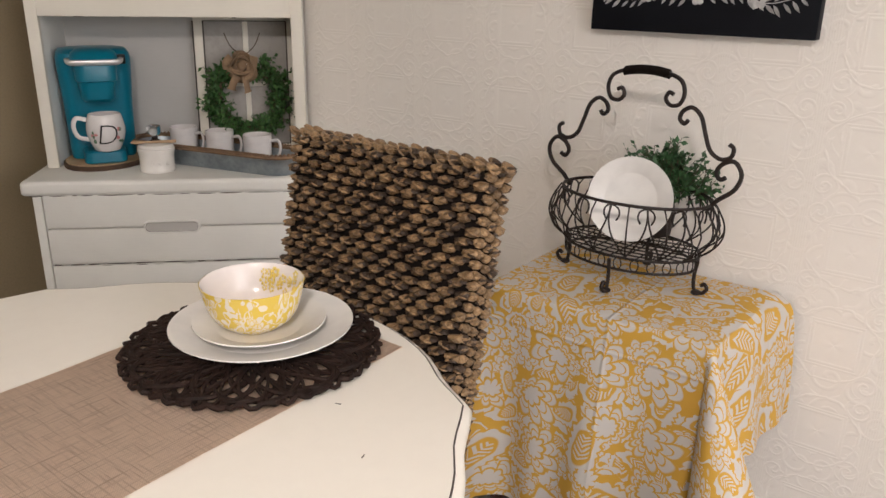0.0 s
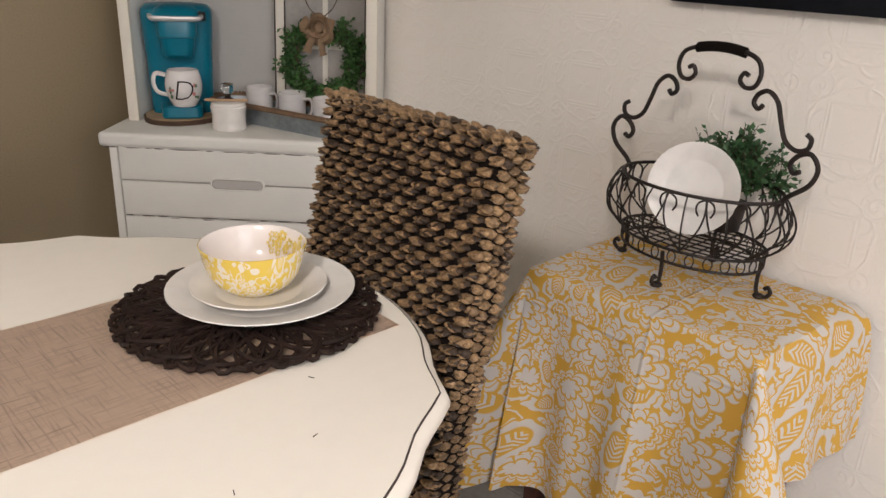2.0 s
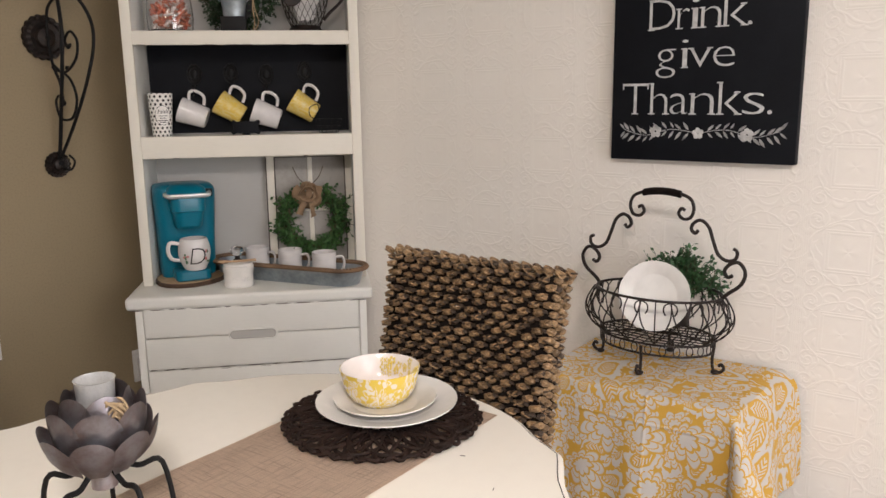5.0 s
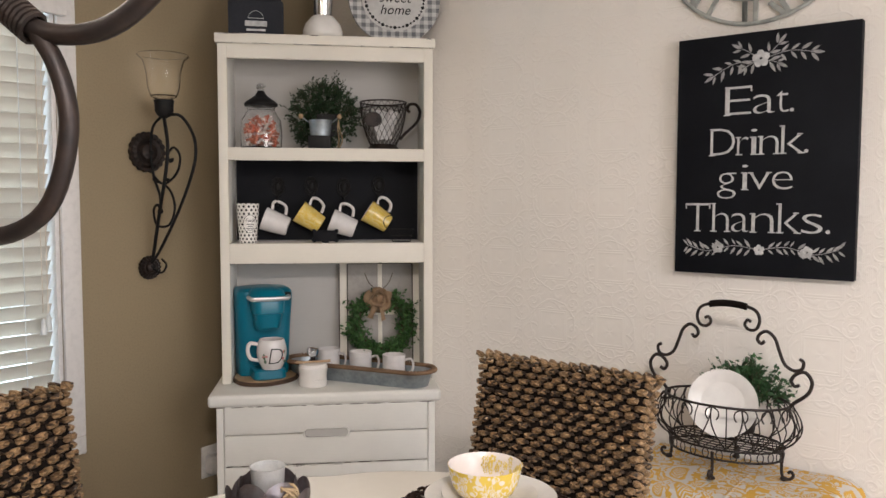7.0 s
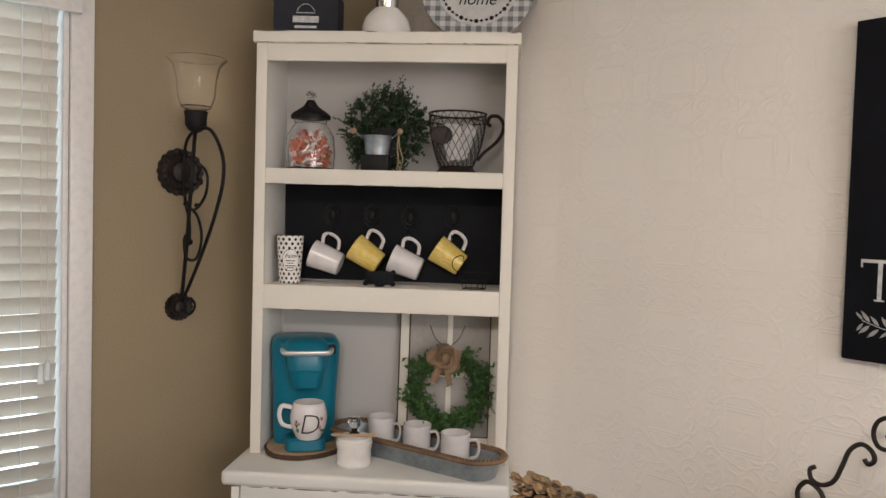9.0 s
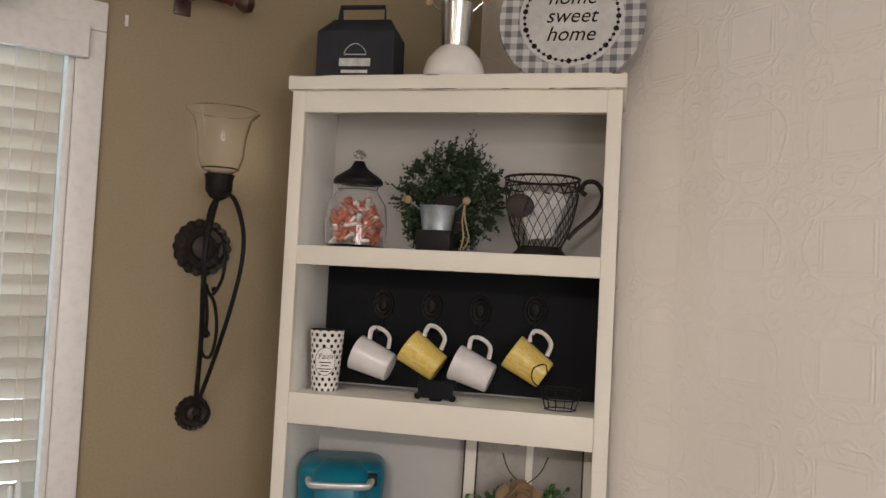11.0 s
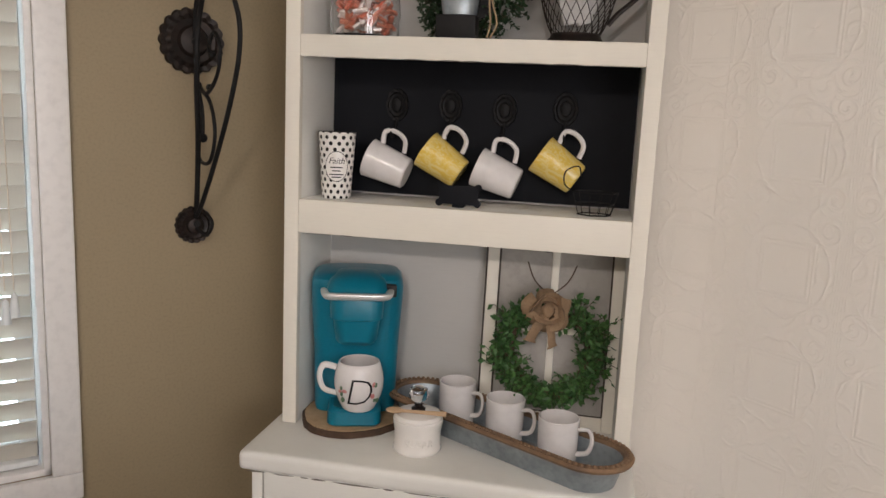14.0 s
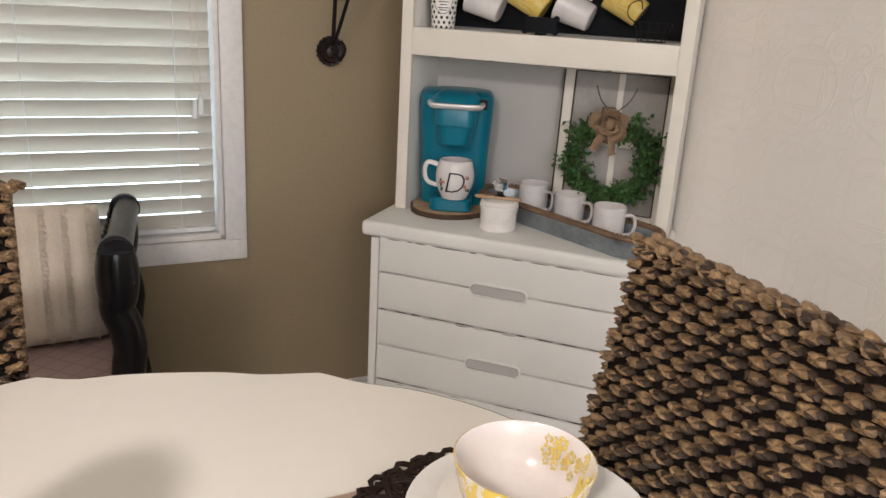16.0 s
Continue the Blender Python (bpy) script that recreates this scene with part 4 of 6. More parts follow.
chest = thing("drawer_chest", pose(0, 0, 0), "pale grey-white distressed drawer chest under the hutch", "chest")
part("body", box((-0.798, 2.170, 0.03), (-0.086, 2.53, 0.694), 0.003), GREYWHITE, chest)
bm = box((-0.827, 2.15, 0.694), (-0.063, 2.532, 0.734), 0.014, None, 4)
part("top", bm, GREYWHITE, chest, "rounded worn top board")
for lo, hi in (((-0.800, 2.158, 0.0), (-0.778, 2.172, 0.694)), ((-0.106, 2.158, 0.0), (-0.084, 2.172, 0.694))):
    part("stile", box(lo, hi, 0.002), GREYWHITE, chest)
part("plinth", box((-0.772, 2.18, 0), (-0.112, 2.5, 0.05), 0.003), GREYWHITE, chest)


def stadium(cx, cz, half, r, y, n=10):
    pts = [(cx + half + r * math.cos(a), y, cz + r * math.sin(a)) for a in (-math.pi / 2 + math.pi * i / n for i in range(n + 1))]
    return pts + [(cx - half + r * math.cos(a), y, cz + r * math.sin(a)) for a in (math.pi / 2 + math.pi * i / n for i in range(n + 1))]


for top in (0.700, 0.493, 0.286):
    lowz = top - 0.2015
    mid = top - 0.1
    dr = part("drawer", box((-0.774, 2.156, mid + 0.0022), (-0.110, 2.176, top), 0.0028), GREYWHITE, chest)
    part("lower_board", box((-0.774, 2.156, lowz), (-0.110, 2.176, mid - 0.0022), 0.0028), GREYWHITE, dr)
    part("pull_rim", tube(stadium(-0.446, mid, 0.058, 0.0155, 2.1555), 0.0035, closed=True, segs=8), GREYWHITE, dr)
    # No recess is cut: grey face and ring paint its shade and rubbed edge.
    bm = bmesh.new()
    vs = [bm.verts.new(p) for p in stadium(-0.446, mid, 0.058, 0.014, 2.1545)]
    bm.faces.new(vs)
    part("pull_shade_ring", tube(stadium(-0.446, mid, 0.058, 0.0132, 2.1542), 0.0011, closed=True, segs=5), PULLSHADE, dr, "grey ring painted for groove shade and rubbed paint")
    part("finger_pull", bm, GREYBACK, dr, "flat pull face, greyed like a shaded recess", smooth=False)
    part("edge_wear", scuffs(-0.767, -0.115, 2.1562, top - 0.0016, int(top * 977), 0.3, 0.0011), WEARGREY, dr, kind="stuff")
    part("edge_wear", scuffs(-0.773, -0.111, 2.1575, lowz - 0.0026, int(top * 1000), 0.9, 0.0017), WEARGREY, dr, kind="stuff")
part("edge_wear", scuffs(-0.812, -0.075, 2.156, 0.6935, 7, 0.75, 0.0017), WEARGREY, chest, kind="stuff")

hut = thing("open_hutch", pose(0, 0, 0), "cream distressed open shelf hutch standing on the chest", "hutch")
for x0, x1 in ((-0.800, -0.771), (-0.104, -0.075)):
    part("side", box((x0, 2.324, 0.735), (x1, 2.53, 1.892), 0.002), GREYWHITE, hut)
    part("stile", box((x0 - 0.001, 2.308, 0.735), (x1 + 0.001, 2.326, 1.893), 0.003), CREAM, hut)
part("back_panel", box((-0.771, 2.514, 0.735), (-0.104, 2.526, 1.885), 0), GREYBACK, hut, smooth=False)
part("chalk_panel", box((-0.768, 2.507, 1.222), (-0.107, 2.5135, 1.522), 0.001), CHALK, hut, "matt black chalkboard panel", smooth=False)
part("top_rail", box((-0.771, 2.310, 1.845), (-0.104, 2.328, 1.893), 0.003), CREAM, hut)
part("crown", box((-0.809, 2.296, 1.893), (-0.066, 2.534, 1.926), 0.006), CREAM, hut)
for z, ap in ((1.545, 0.042), (1.218, 0.068)):
    sh = part("shelf", box((-0.7705, 2.326, z - 0.022), (-0.1045, 2.513, z), 0.001), GREYWHITE, hut)
    part("shelf_front", box((-0.7705, 2.309, z - ap), (-0.1045, 2.327, z + 0.0015), 0.0035), CREAM, sh)
    part("edge_wear", scuffs(-0.76, -0.11, 2.3095, z - ap, int(z * 1000), 0.5, 0.0013), WEARGREY, sh, kind="stuff")
part("edge_wear", scuffs(-0.80, -0.075, 2.2985, 1.8935, 9, 0.7, 0.0016), WEARGREY, hut, kind="stuff")


part("edge_wear", scuffs(-0.80, -0.075, 2.2972, 1.9235, 15, 0.45, 0.0015), WEARGREY, hut, kind="stuff")


# ---- mugs ----
def mug_body(r0, r1, h, wall=0.003, belly=0.0):
    pr = [(0.0005, 0.0), (r0 * 0.9, 0.0), (r0, 0.003)]
    pr += [(r0 + (r1 - r0) * s + belly * math.sin(math.pi * s), 0.003 + (h - 0.003) * s) for s in (0.15, 0.3, 0.45, 0.6, 0.75, 0.9, 1.0)]
    pr += [(r1 - wall * 0.5, h + 0.0012), (r1 - wall, h)]
    pr += [(r0 + (r1 - r0) * s + belly * math.sin(math.pi * s) - wall, 0.003 + (h - 0.003) * s) for s in (0.85, 0.6, 0.4, 0.2)]
    return pr + [(r0 - wall - 0.002, 0.007), (0.0005, 0.006)]


def mug(label, m, r0, r1, h, glaze, handle_mat, group="", belly=0.0, hh=0.30, reach=0.030, ht=0.0045, top=0.80):
    ob = thing("mug", m, label, "mug", group)
    part("cup", lathe(mug_body(r0, r1, h, belly=belly), 36, inner=10), (glaze, MUGWHITE), ob)
    z1, z0 = h * top, h * (top - 0.55)
    e = r1 - 0.002 + belly * 0.55
    part("handle", tube(smooth_path([(e, 0, z1), (e + reach * 0.75, 0, z1 + 0.004), (e + reach, 0, (z0 + z1) / 2 + 0.008), (e + reach * 0.72, 0, z0 + 0.008), (e - 0.002, 0, z0)], 6), ht, segs=10, flat=1.35), handle_mat, ob)
    return ob


hang = "mugs hung on hooks"
for x, z, tilt, yellow in ((-0.625, 1.287, 20, False), (-0.503, 1.302, 33, True), (-0.385, 1.280, 21, False), (-0.258, 1.305, 33, True)):
    c_, s_ = math.cos(radians(tilt)), math.sin(radians(tilt))
    m = Matrix(((s_, 0, -c_, x), (0, 1, 0, 2.458), (c_, 0, s_, z), (0, 0, 0, 1))) @ Matrix.Translation((0, 0, -0.046))
    mug("yellow glazed mug with white flowers, hung by its handle" if yellow else "glossy white mug hung by its handle", m, 0.034, 0.0425, 0.092, MUGYELLOW if yellow else MUGWHITE, MUGWHITE, hang, reach=0.034)
for x, z in ((-0.620, 1.418), (-0.500, 1.420), (-0.382, 1.416), (-0.253, 1.424)):
    hk = thing("wall_hook", pose(x, 2.5065, z), "ornate black cast-metal hook on the chalkboard panel", "hook", "ornate hooks")
    bm = rosette(bmesh.new(), 0, 0, 0.026, 0.0, 10)
    bmesh.ops.scale(bm, vec=(0.95, 0.6, 1.3), verts=bm.verts[:])
    part("escutcheon", bm, BLACKMETAL, hk)
    part("hook_arm", tube(smooth_path([(0, -0.004, -0.02), (0, -0.012, -0.045), (0, -0.03, -0.068), (0, -0.047, -0.064), (0, -0.05, -0.05)], 5), 0.0035), BLACKMETAL, hk)

travel = thing("travel_tumbler", pose(-0.716, 2.385, 1.2185), "white tumbler with black polka dots and an oval badge", "tumbler")
part("cup", lathe([(0.0005, 0), (0.029, 0), (0.030, 0.003), (0.039, 0.136), (0.0395, 0.138), (0.037, 0.138), (0.028, 0.006), (0.0005, 0.005)], 40, inner=4), (dotted("polka_dots"), INK), travel)


def wrapped(ob, r, cz=0.0):
    """Bends a flat mesh in its x-z plane round a vertical cylinder of radius r, facing -y."""
    for v in ob.data.vertices:
        x, z, d = v.co.x, v.co.y, v.co.z
        a = x / r
        v.co = ((r + d) * math.sin(a), -(r + d) * math.cos(a), z + cz)
    ob.data.update()
    return ob


def disc_bm(rx, rz, n=36):
    bm = bmesh.new()
    for k in range(6):
        ring = [(rx * (k + 1) / 6 * math.cos(2 * math.pi * i / n), rz * (k + 1) / 6 * math.sin(2 * math.pi * i / n)) for i in range(n)]
        now = [bm.verts.new((x, z, 0)) for x, z in ring]
        if k == 0:
            bm.faces.new(now)
        else:
            for i in range(n):
                bm.faces.new((last[i], now[i], now[(i + 1) % n], last[(i + 1) % n]))
        last = now
    return bm


aim = pose(0, 0, 0, 0, 0, 18)
wrapped(part("badge_rim", disc_bm(0.0245, 0.0315), INK, travel, m=aim), 0.0368, 0.068)
wrapped(part("badge", disc_bm(0.0232, 0.0302), WHITECHINA, travel, m=aim), 0.0372, 0.068)
ob = lettering("badge_word", "Faith", 0.0175, aim, INK, travel, 0.0002, 0.25)
wrapped(ob, 0.0376, 0.074)
for zz, ln in ((0.066, 0.026), (0.059, 0.018), (0.0515, 0.030), (0.046, 0.02)):
    bm = bmesh.new()
    bmesh.ops.create_grid(bm, x_segments=8, y_segments=1, size=1.0, matrix=Matrix.Diagonal((ln / 2, 0.0011, 1, 1)))
    wrapped(part("badge_line", bm, INK, travel, m=aim), 0.0376, zz)

plq = thing("chalk_place_card", pose(-0.448, 2.352, 1.2185), "small black scalloped chalkboard card on a stand", "place card")
part("card", box((-0.040, 0, 0.006), (0.040, 0.004, 0.044), 0.0018), CHALK, plq, m=pose(0, 0, 0, -8, 0, 0))
for sx in (-1, 1):
    for zz in (0.009, 0.041):
        part("corner_lobe", lathe([(0.0075, 0), (0.0075, 0.004), (0.0005, 0.0041)], 14, m=pose(sx * 0.039, 0.004 + zz * 0.14, zz, 90, 0, 0)), CHALK, plq)
part("stand", box((-0.012, 0.0, 0), (0.012, 0.03, 0.006), 0.0015), CHALK, plq)

wb = thing("wire_basket", pose(-0.178, 2.375, 1.2185), "small open black wire basket on the shelf", "basket")
for z, r in ((0.001, 0.034), (0.022, 0.040), (0.045, 0.046)):
    part("wire_ring", tube([(r * math.cos(a), r * 0.75 * math.sin(a), z + 0.0015) for a in (2 * math.pi * i / 6 + 0.3 for i in range(6))], 0.0013, closed=True, segs=5), BLACKMETAL, wb)
for i in range(12):
    a = 2 * math.pi * i / 12 + 0.3
    part("wire_upright", tube([(0.032 * math.cos(a), 0.024 * math.sin(a), 0.001), (0.046 * math.cos(a), 0.0345 * math.sin(a), 0.0465)], 0.0010, segs=4), BLACKMETAL, wb)
part("wire_handle", tube(smooth_path([(-0.044, 0, 0.045), (-0.062, 0, 0.060), (-0.060, 0, 0.085), (-0.036, 0, 0.095), (-0.030, 0, 0.075)], 5), 0.0015, segs=5), BLACKMETAL, wb)

# ---- upper shelf ----
jar = thing("candy_jar", pose(-0.668, 2.405, 1.5455), "clear glass jar of wrapped candies with a black lid", "jar")
sq = [(0.0005, 0), (0.062, 0), (0.070, 0.006), (0.073, 0.05), (0.069, 0.10), (0.052, 0.128), (0.046, 0.135), (0.049, 0.150), (0.046, 0.150), (0.043, 0.137), (0.049, 0.126), (0.066, 0.098), (0.070, 0.05), (0.066, 0.008), (0.0005, 0.006)]
part("glass_body", lathe(sq, 40), CLEAR, jar, "clear bulging glass body").visible_shadow = False
part("lid", lathe([(0.050, 0.148), (0.057, 0.151), (0.058, 0.158), (0.052, 0.166), (0.038, 0.175), (0.022, 0.186), (0.014, 0.198), (0.012, 0.204), (0.0005, 0.205)], 36), INK, jar, "black domed lid")
bm = bmesh.new()
for i in range(8):
    ball((0.009 * math.cos(i * 0.785), 0.009 * math.sin(i * 0.785), 0.217 + 0.004 * (i % 2)), 0.007, bm, 8, 6)
ball((0, 0, 0.222), 0.010, bm, 10, 8)
tube([(0, 0, 0.203), (0, 0, 0.214)], 0.005, bm)
part("knob", bm, CLEAR, jar, "faceted clear glass knob")
rng = random.Random(11)
for mt, n in ((CANDYORANGE, 95), (CANDYWHITE, 60)):
    for i in range(n):
        a, rr, zz = rng.uniform(0, 6.28), 0.052 * rng.random() ** 0.33, rng.uniform(0.016, 0.112)
        rr *= 1.0 if zz < 0.085 else 0.72
        bm = box((-0.016, -0.0055, -0.0035), (0.016, 0.0055, 0.0035), 0.002, None, 1)
        part("candy", bm, mt, jar, m=pose(rr * math.cos(a), rr * math.sin(a), zz, rng.uniform(-60, 60), rng.uniform(-60, 60), rng.uniform(0, 360)))

bush = thing("boxwood_plant", pose(-0.452, 2.42, 1.5455), "round dark green boxwood ring behind a small pail", "plant")


def on_ring(cx, cz, r, tubr, front=0.6, y0=0.0):
    def spot(rng):
        a, b = rng.uniform(0, 2 * math.pi), rng.uniform(0, 2 * math.pi)
        rr = tubr * rng.uniform(0.3, 1.0)
        d = Vector((math.cos(a), 0, math.sin(a)))
        o = d * math.cos(b) + Vector((0, front * math.sin(b), 0))
        return Vector((cx, y0, cz)) + d * r + o * rr, o + d * 0.35 + Vector((rng.uniform(-0.4, 0.4), -0.25, rng.uniform(-0.4, 0.4)))
    return spot


lv, tw = sprigs(620, on_ring(0, 0.120, 0.072, 0.040, 0.8), 0.0105, 21, per=11, length=0.026, wide=0.62)
part("leaves", lv, LEAF, bush, "small glossy dark leaves", kind="stuff")
part("twig", tw, TWIG, bush, kind="stuff")
lv, tw = sprigs(5, lambda r: ((r.uniform(0.02, 0.05), 0, 0.215), (0.3, -0.1, 1)), 0.010, 23, per=9, length=0.04)
part("shoot_leaves", lv, LEAF, bush, kind="stuff")
part("shoot_stems", tw, TWIG, bush, kind="stuff")

pail = thing("tiny_pail", pose(-0.462, 2.352, 1.5455), "small galvanised pail with twine, on a black block", "pail")
part("black_block", box((-0.042, -0.022, 0), (0.036, 0.022, 0.046), 0.003), INK, pail)
part("pail_body", lathe([(0.0005, 0.046), (0.033, 0.046), (0.040, 0.098), (0.0415, 0.100), (0.0395, 0.100), (0.032, 0.05), (0.0005, 0.049)], 32, m=Matrix.Diagonal((1, 0.8, 1, 1))), GALV, pail, "shiny ribbed metal pail")
for sx in (-1, 1):
    part("ear_knob", ball((sx * 0.066, -0.012, 0.112), 0.009, None, 12, 8), WOODLIGHT, pail)
    part("ear_wire", tube([(sx * 0.040, 0, 0.092), (sx * 0.060, -0.01, 0.108)], 0.002, segs=6), GALV, pail)
for dx in (0.0, 0.006):
    part("twine", tube(smooth_path([(0.062, -0.012, 0.102), (0.060 + dx, -0.02, 0.07), (0.064 + dx * 2, -0.02, 0.03), (0.058 + dx, -0.02, 0.004)], 5), 0.002, segs=5), TWINE, pail)
# Black sheet added to fill the dark hole behind the pail.
part("black_hole_sheet", box((-0.012, 0.025, 0.046), (0.060, 0.028, 0.125), 0.001), INK, pail)

wc = thing("wire_coffee_cup", pose(-0.240, 2.405, 1.5455), "brown wire cup-shaped basket holding white packets", "wire basket")
part("base", lathe([(0.0005, 0), (0.058, 0), (0.058, 0.006), (0.050, 0.014), (0.048, 0.020), (0.0005, 0.020)], 32), IRON, wc)


def cup_r(s):
    return 0.047 + 0.035 * math.sin(s * math.pi / 2) ** 0.8


for z, r_, th in ((0.020, cup_r(0), 0.002), (0.150, cup_r(0.86), 0.0018), (0.171, cup_r(1.0), 0.003)):
    part("rim_ring", tube([(r_ * math.cos(a), r_ * math.sin(a), z) for a in (2 * math.pi * i / 48 for i in range(48))], th, closed=True, segs=6), IRON, wc)
for k in range(22):
    for sgn in (-1, 1):
        a0 = 2 * math.pi * k / 22
        part("lattice_wire", tube([(cup_r(s) * math.cos(a0 + sgn * 1.15 * s), cup_r(s) * math.sin(a0 + sgn * 1.15 * s), 0.02 + 0.151 * s) for s in (i / 9 for i in range(10))], 0.0011, segs=4), IRON, wc)
part("ear_handle", tube(smooth_path([(0.060, 0, 0.04), (0.078, 0, 0.062), (0.118, 0, 0.10), (0.132, 0, 0.138), (0.118, 0, 0.165), (0.094, 0, 0.166), (0.086, 0, 0.148), (0.096, 0, 0.138)], 6), 0.0042, segs=8, flat=1.5), IRON, wc)
part("name_plate", ball((-0.040, -0.064, 0.105), 0.031, None, 20, 12, (1, 0.08, 0.85), ), IRON, wc, "oval blank metal tag", m=pose(0, 0, 0, 0, 0, 0))
rng = random.Random(4)
for i in range(6):
    part("packet", box((-0.020, -0.010, -0.040), (0.020, 0.010, 0.040), 0.006), FILTER, wc, m=pose(rng.uniform(-0.03, 0.03), rng.uniform(-0.03, 0.03), 0.075 + 0.03 * (i % 2), rng.uniform(-18, 18), rng.uniform(-22, 22), rng.uniform(0, 180)))

# ---- things on the chest ----
CT = 0.7345
slc = thing("wood_slice", pose(-0.665, 2.375, CT), "round slice of wood with dark bark under the coffee maker", "wood slice")
rng = random.Random(6)
wob = [1 + 0.04 * math.sin(3 * a + 1) + rng.uniform(-0.012, 0.012) for a in (2 * math.pi * i / 48 for i in range(48))]


def slice_bm(r, z0, z1):
    bm = bmesh.new()
    a = [[bm.verts.new((r * w * math.cos(2 * math.pi * i / 48), r * w * math.sin(2 * math.pi * i / 48), z)) for i, w in enumerate(wob)] for z in (z0, (z0 + z1) / 2, z1)]
    for k in range(2):
        for i in range(48):
            j = (i + 1) % 48
            bm.faces.new((a[k][i], a[k][j], a[k + 1][j], a[k + 1][i]))
    bm.faces.new(a[0][::-1])
    bm.faces.new(a[2])
    return bm


part("bark", slice_bm(0.112, 0, 0.013), BARK, slc, "rough dark bark edge")
part("cut_face", slice_bm(0.106, 0.002, 0.0155), WOODLIGHT, slc)

keu = thing("coffee_maker", pose(-0.664, 2.388, CT + 0.016, 0, 0, 17), "glossy teal single-cup coffee maker on a wood slice", "coffee maker")


def loft(sections, bm=None, segs=6):
    """A rounded block through horizontal sections: z, half width, y front, y back, corner radius."""
    bm = bm or bmesh.new()
    rings = []
    for z, hw, yf, yb, r in sections:
        ring = []
        for cx, cy, a0 in ((hw - r, yf + r, -math.pi / 2), (hw - r, yb - r, 0), (-hw + r, yb - r, math.pi / 2), (-hw + r, yf + r, math.pi)):
            for i in range(segs + 1):
                a = a0 + math.pi / 2 * i / segs
                ring.append(bm.verts.new((cx + r * math.cos(a), cy + r * math.sin(a), z)))
        rings.append(ring)
    for p, q in zip(rings, rings[1:]):
        for i in range(len(p)):
            j = (i + 1) % len(p)
            bm.faces.new((p[i], p[j], q[j], q[i]))
    bm.faces.new(rings[0][::-1])
    bm.faces.new(rings[-1])
    return bm


part("body", loft([(0.0, 0.086, -0.012, 0.118, 0.028), (0.01, 0.088, -0.014, 0.12, 0.03), (0.15, 0.092, -0.022, 0.12, 0.034), (0.255, 0.098, -0.034, 0.12, 0.038), (0.285, 0.0985, -0.038, 0.12, 0.04), (0.298, 0.096, -0.036, 0.118, 0.042), (0.307, 0.088, -0.026, 0.112, 0.045), (0.311, 0.07, -0.006, 0.095, 0.05)]), TEAL, keu, "glossy teal housing")
part("drip_base", loft([(0.0, 0.054, -0.096, 0.0, 0.02), (0.004, 0.057, -0.099, 0.0, 0.022), (0.030, 0.056, -0.097, 0.0, 0.022), (0.034, 0.052, -0.093, 0.0, 0.022)]), TEAL, keu)
part("drip_grille", loft([(0.034, 0.044, -0.085, -0.01, 0.02), (0.036, 0.044, -0.085, -0.01, 0.02)]), TEALDARK, keu)
part("brew_head", loft([(0.168, 0.036, -0.070, 0.0, 0.022), (0.178, 0.043, -0.082, 0.0, 0.028), (0.225, 0.049, -0.090, 0.0, 0.03), (0.228, 0.054, -0.096, 0.0, 0.03), (0.270, 0.056, -0.098, 0.0, 0.032), (0.276, 0.054, -0.096, 0.0, 0.032)]), TEAL, keu)
part("head_lid", loft([(0.276, 0.062, -0.088, 0.03, 0.03), (0.283, 0.064, -0.090, 0.035, 0.03), (0.302, 0.058, -0.072, 0.04, 0.03), (0.311, 0.044, -0.04, 0.04, 0.03), (0.314, 0.03, -0.02, 0.03, 0.02)]), TEAL, keu)
band = [(-0.067, -0.070, 0.283), (-0.064, -0.092, 0.281), (-0.055, -0.101, 0.280), (-0.02, -0.104, 0.280), (0.02, -0.104, 0.280), (0.055, -0.101, 0.280), (0.064, -0.092, 0.281), (0.067, -0.070, 0.283)]
part("lid_handle", tube(smooth_path(band, 4), 0.0072, segs=12, flat=1.35), SATIN, keu, "bright chrome lid handle")
part("hinge_button", box((0.060, -0.062, 0.270), (0.082, -0.042, 0.296), 0.004), INK, keu)

dm = mug("white rounded mug with a black initial and pink flowers", pose(-0.628, 2.318, CT + 0.053), 0.030, 0.037, 0.088, MUGWHITE, MUGWHITE, "", belly=0.011, reach=0.030, top=0.86)
dm.matrix_basis = pose(-0.634, 2.318, CT + 0.0505, 0, 0, 196) @ Matrix.Diagonal((1.16, 1.16, 1.16, 1))
face_on = pose(0, 0, 0, 0, 0, 180)
wrapped(lettering("initial", "D", 0.070, face_on, INK, dm, 0.0004, 0.18, thin=0.0016), 0.0468, 0.021)
rng = random.Random(9)
for sx in (-1, 1):
    for i in range(5):
        a, zz = sx * rng.uniform(0.55, 0.85), rng.uniform(0.024, 0.064)
        d = part("flower_print", disc_bm(rng.uniform(0.003, 0.0055), rng.uniform(0.003, 0.0055), 12), PINK if i % 2 else GREENINK, dm, m=pose(0, 0, 0, 0, 0, 180 + math.degrees(a)))
        wrapped(d, 0.0462, zz)

TU, TN = Vector((0.86, -0.51, 0)), Vector((0.51, 0.86, 0))
TC = Vector((-0.334, 2.330, CT))
tray = thing("oval_tray", Matrix.Translation(TC) @ pose(0, 0, 0, 0, 0, -30.7), "long oval galvanised tray with a beaded wooden rim", "tray")


def oval_ring(half, r, z, n=20):
    pts = [(half + r * math.cos(a), r * math.sin(a), z) for a in (-math.pi / 2 + math.pi * i / n for i in range(n + 1))]
    return pts + [(-half + r * math.cos(a), r * math.sin(a), z) for a in (math.pi / 2 + math.pi * i / n for i in range(n + 1))]


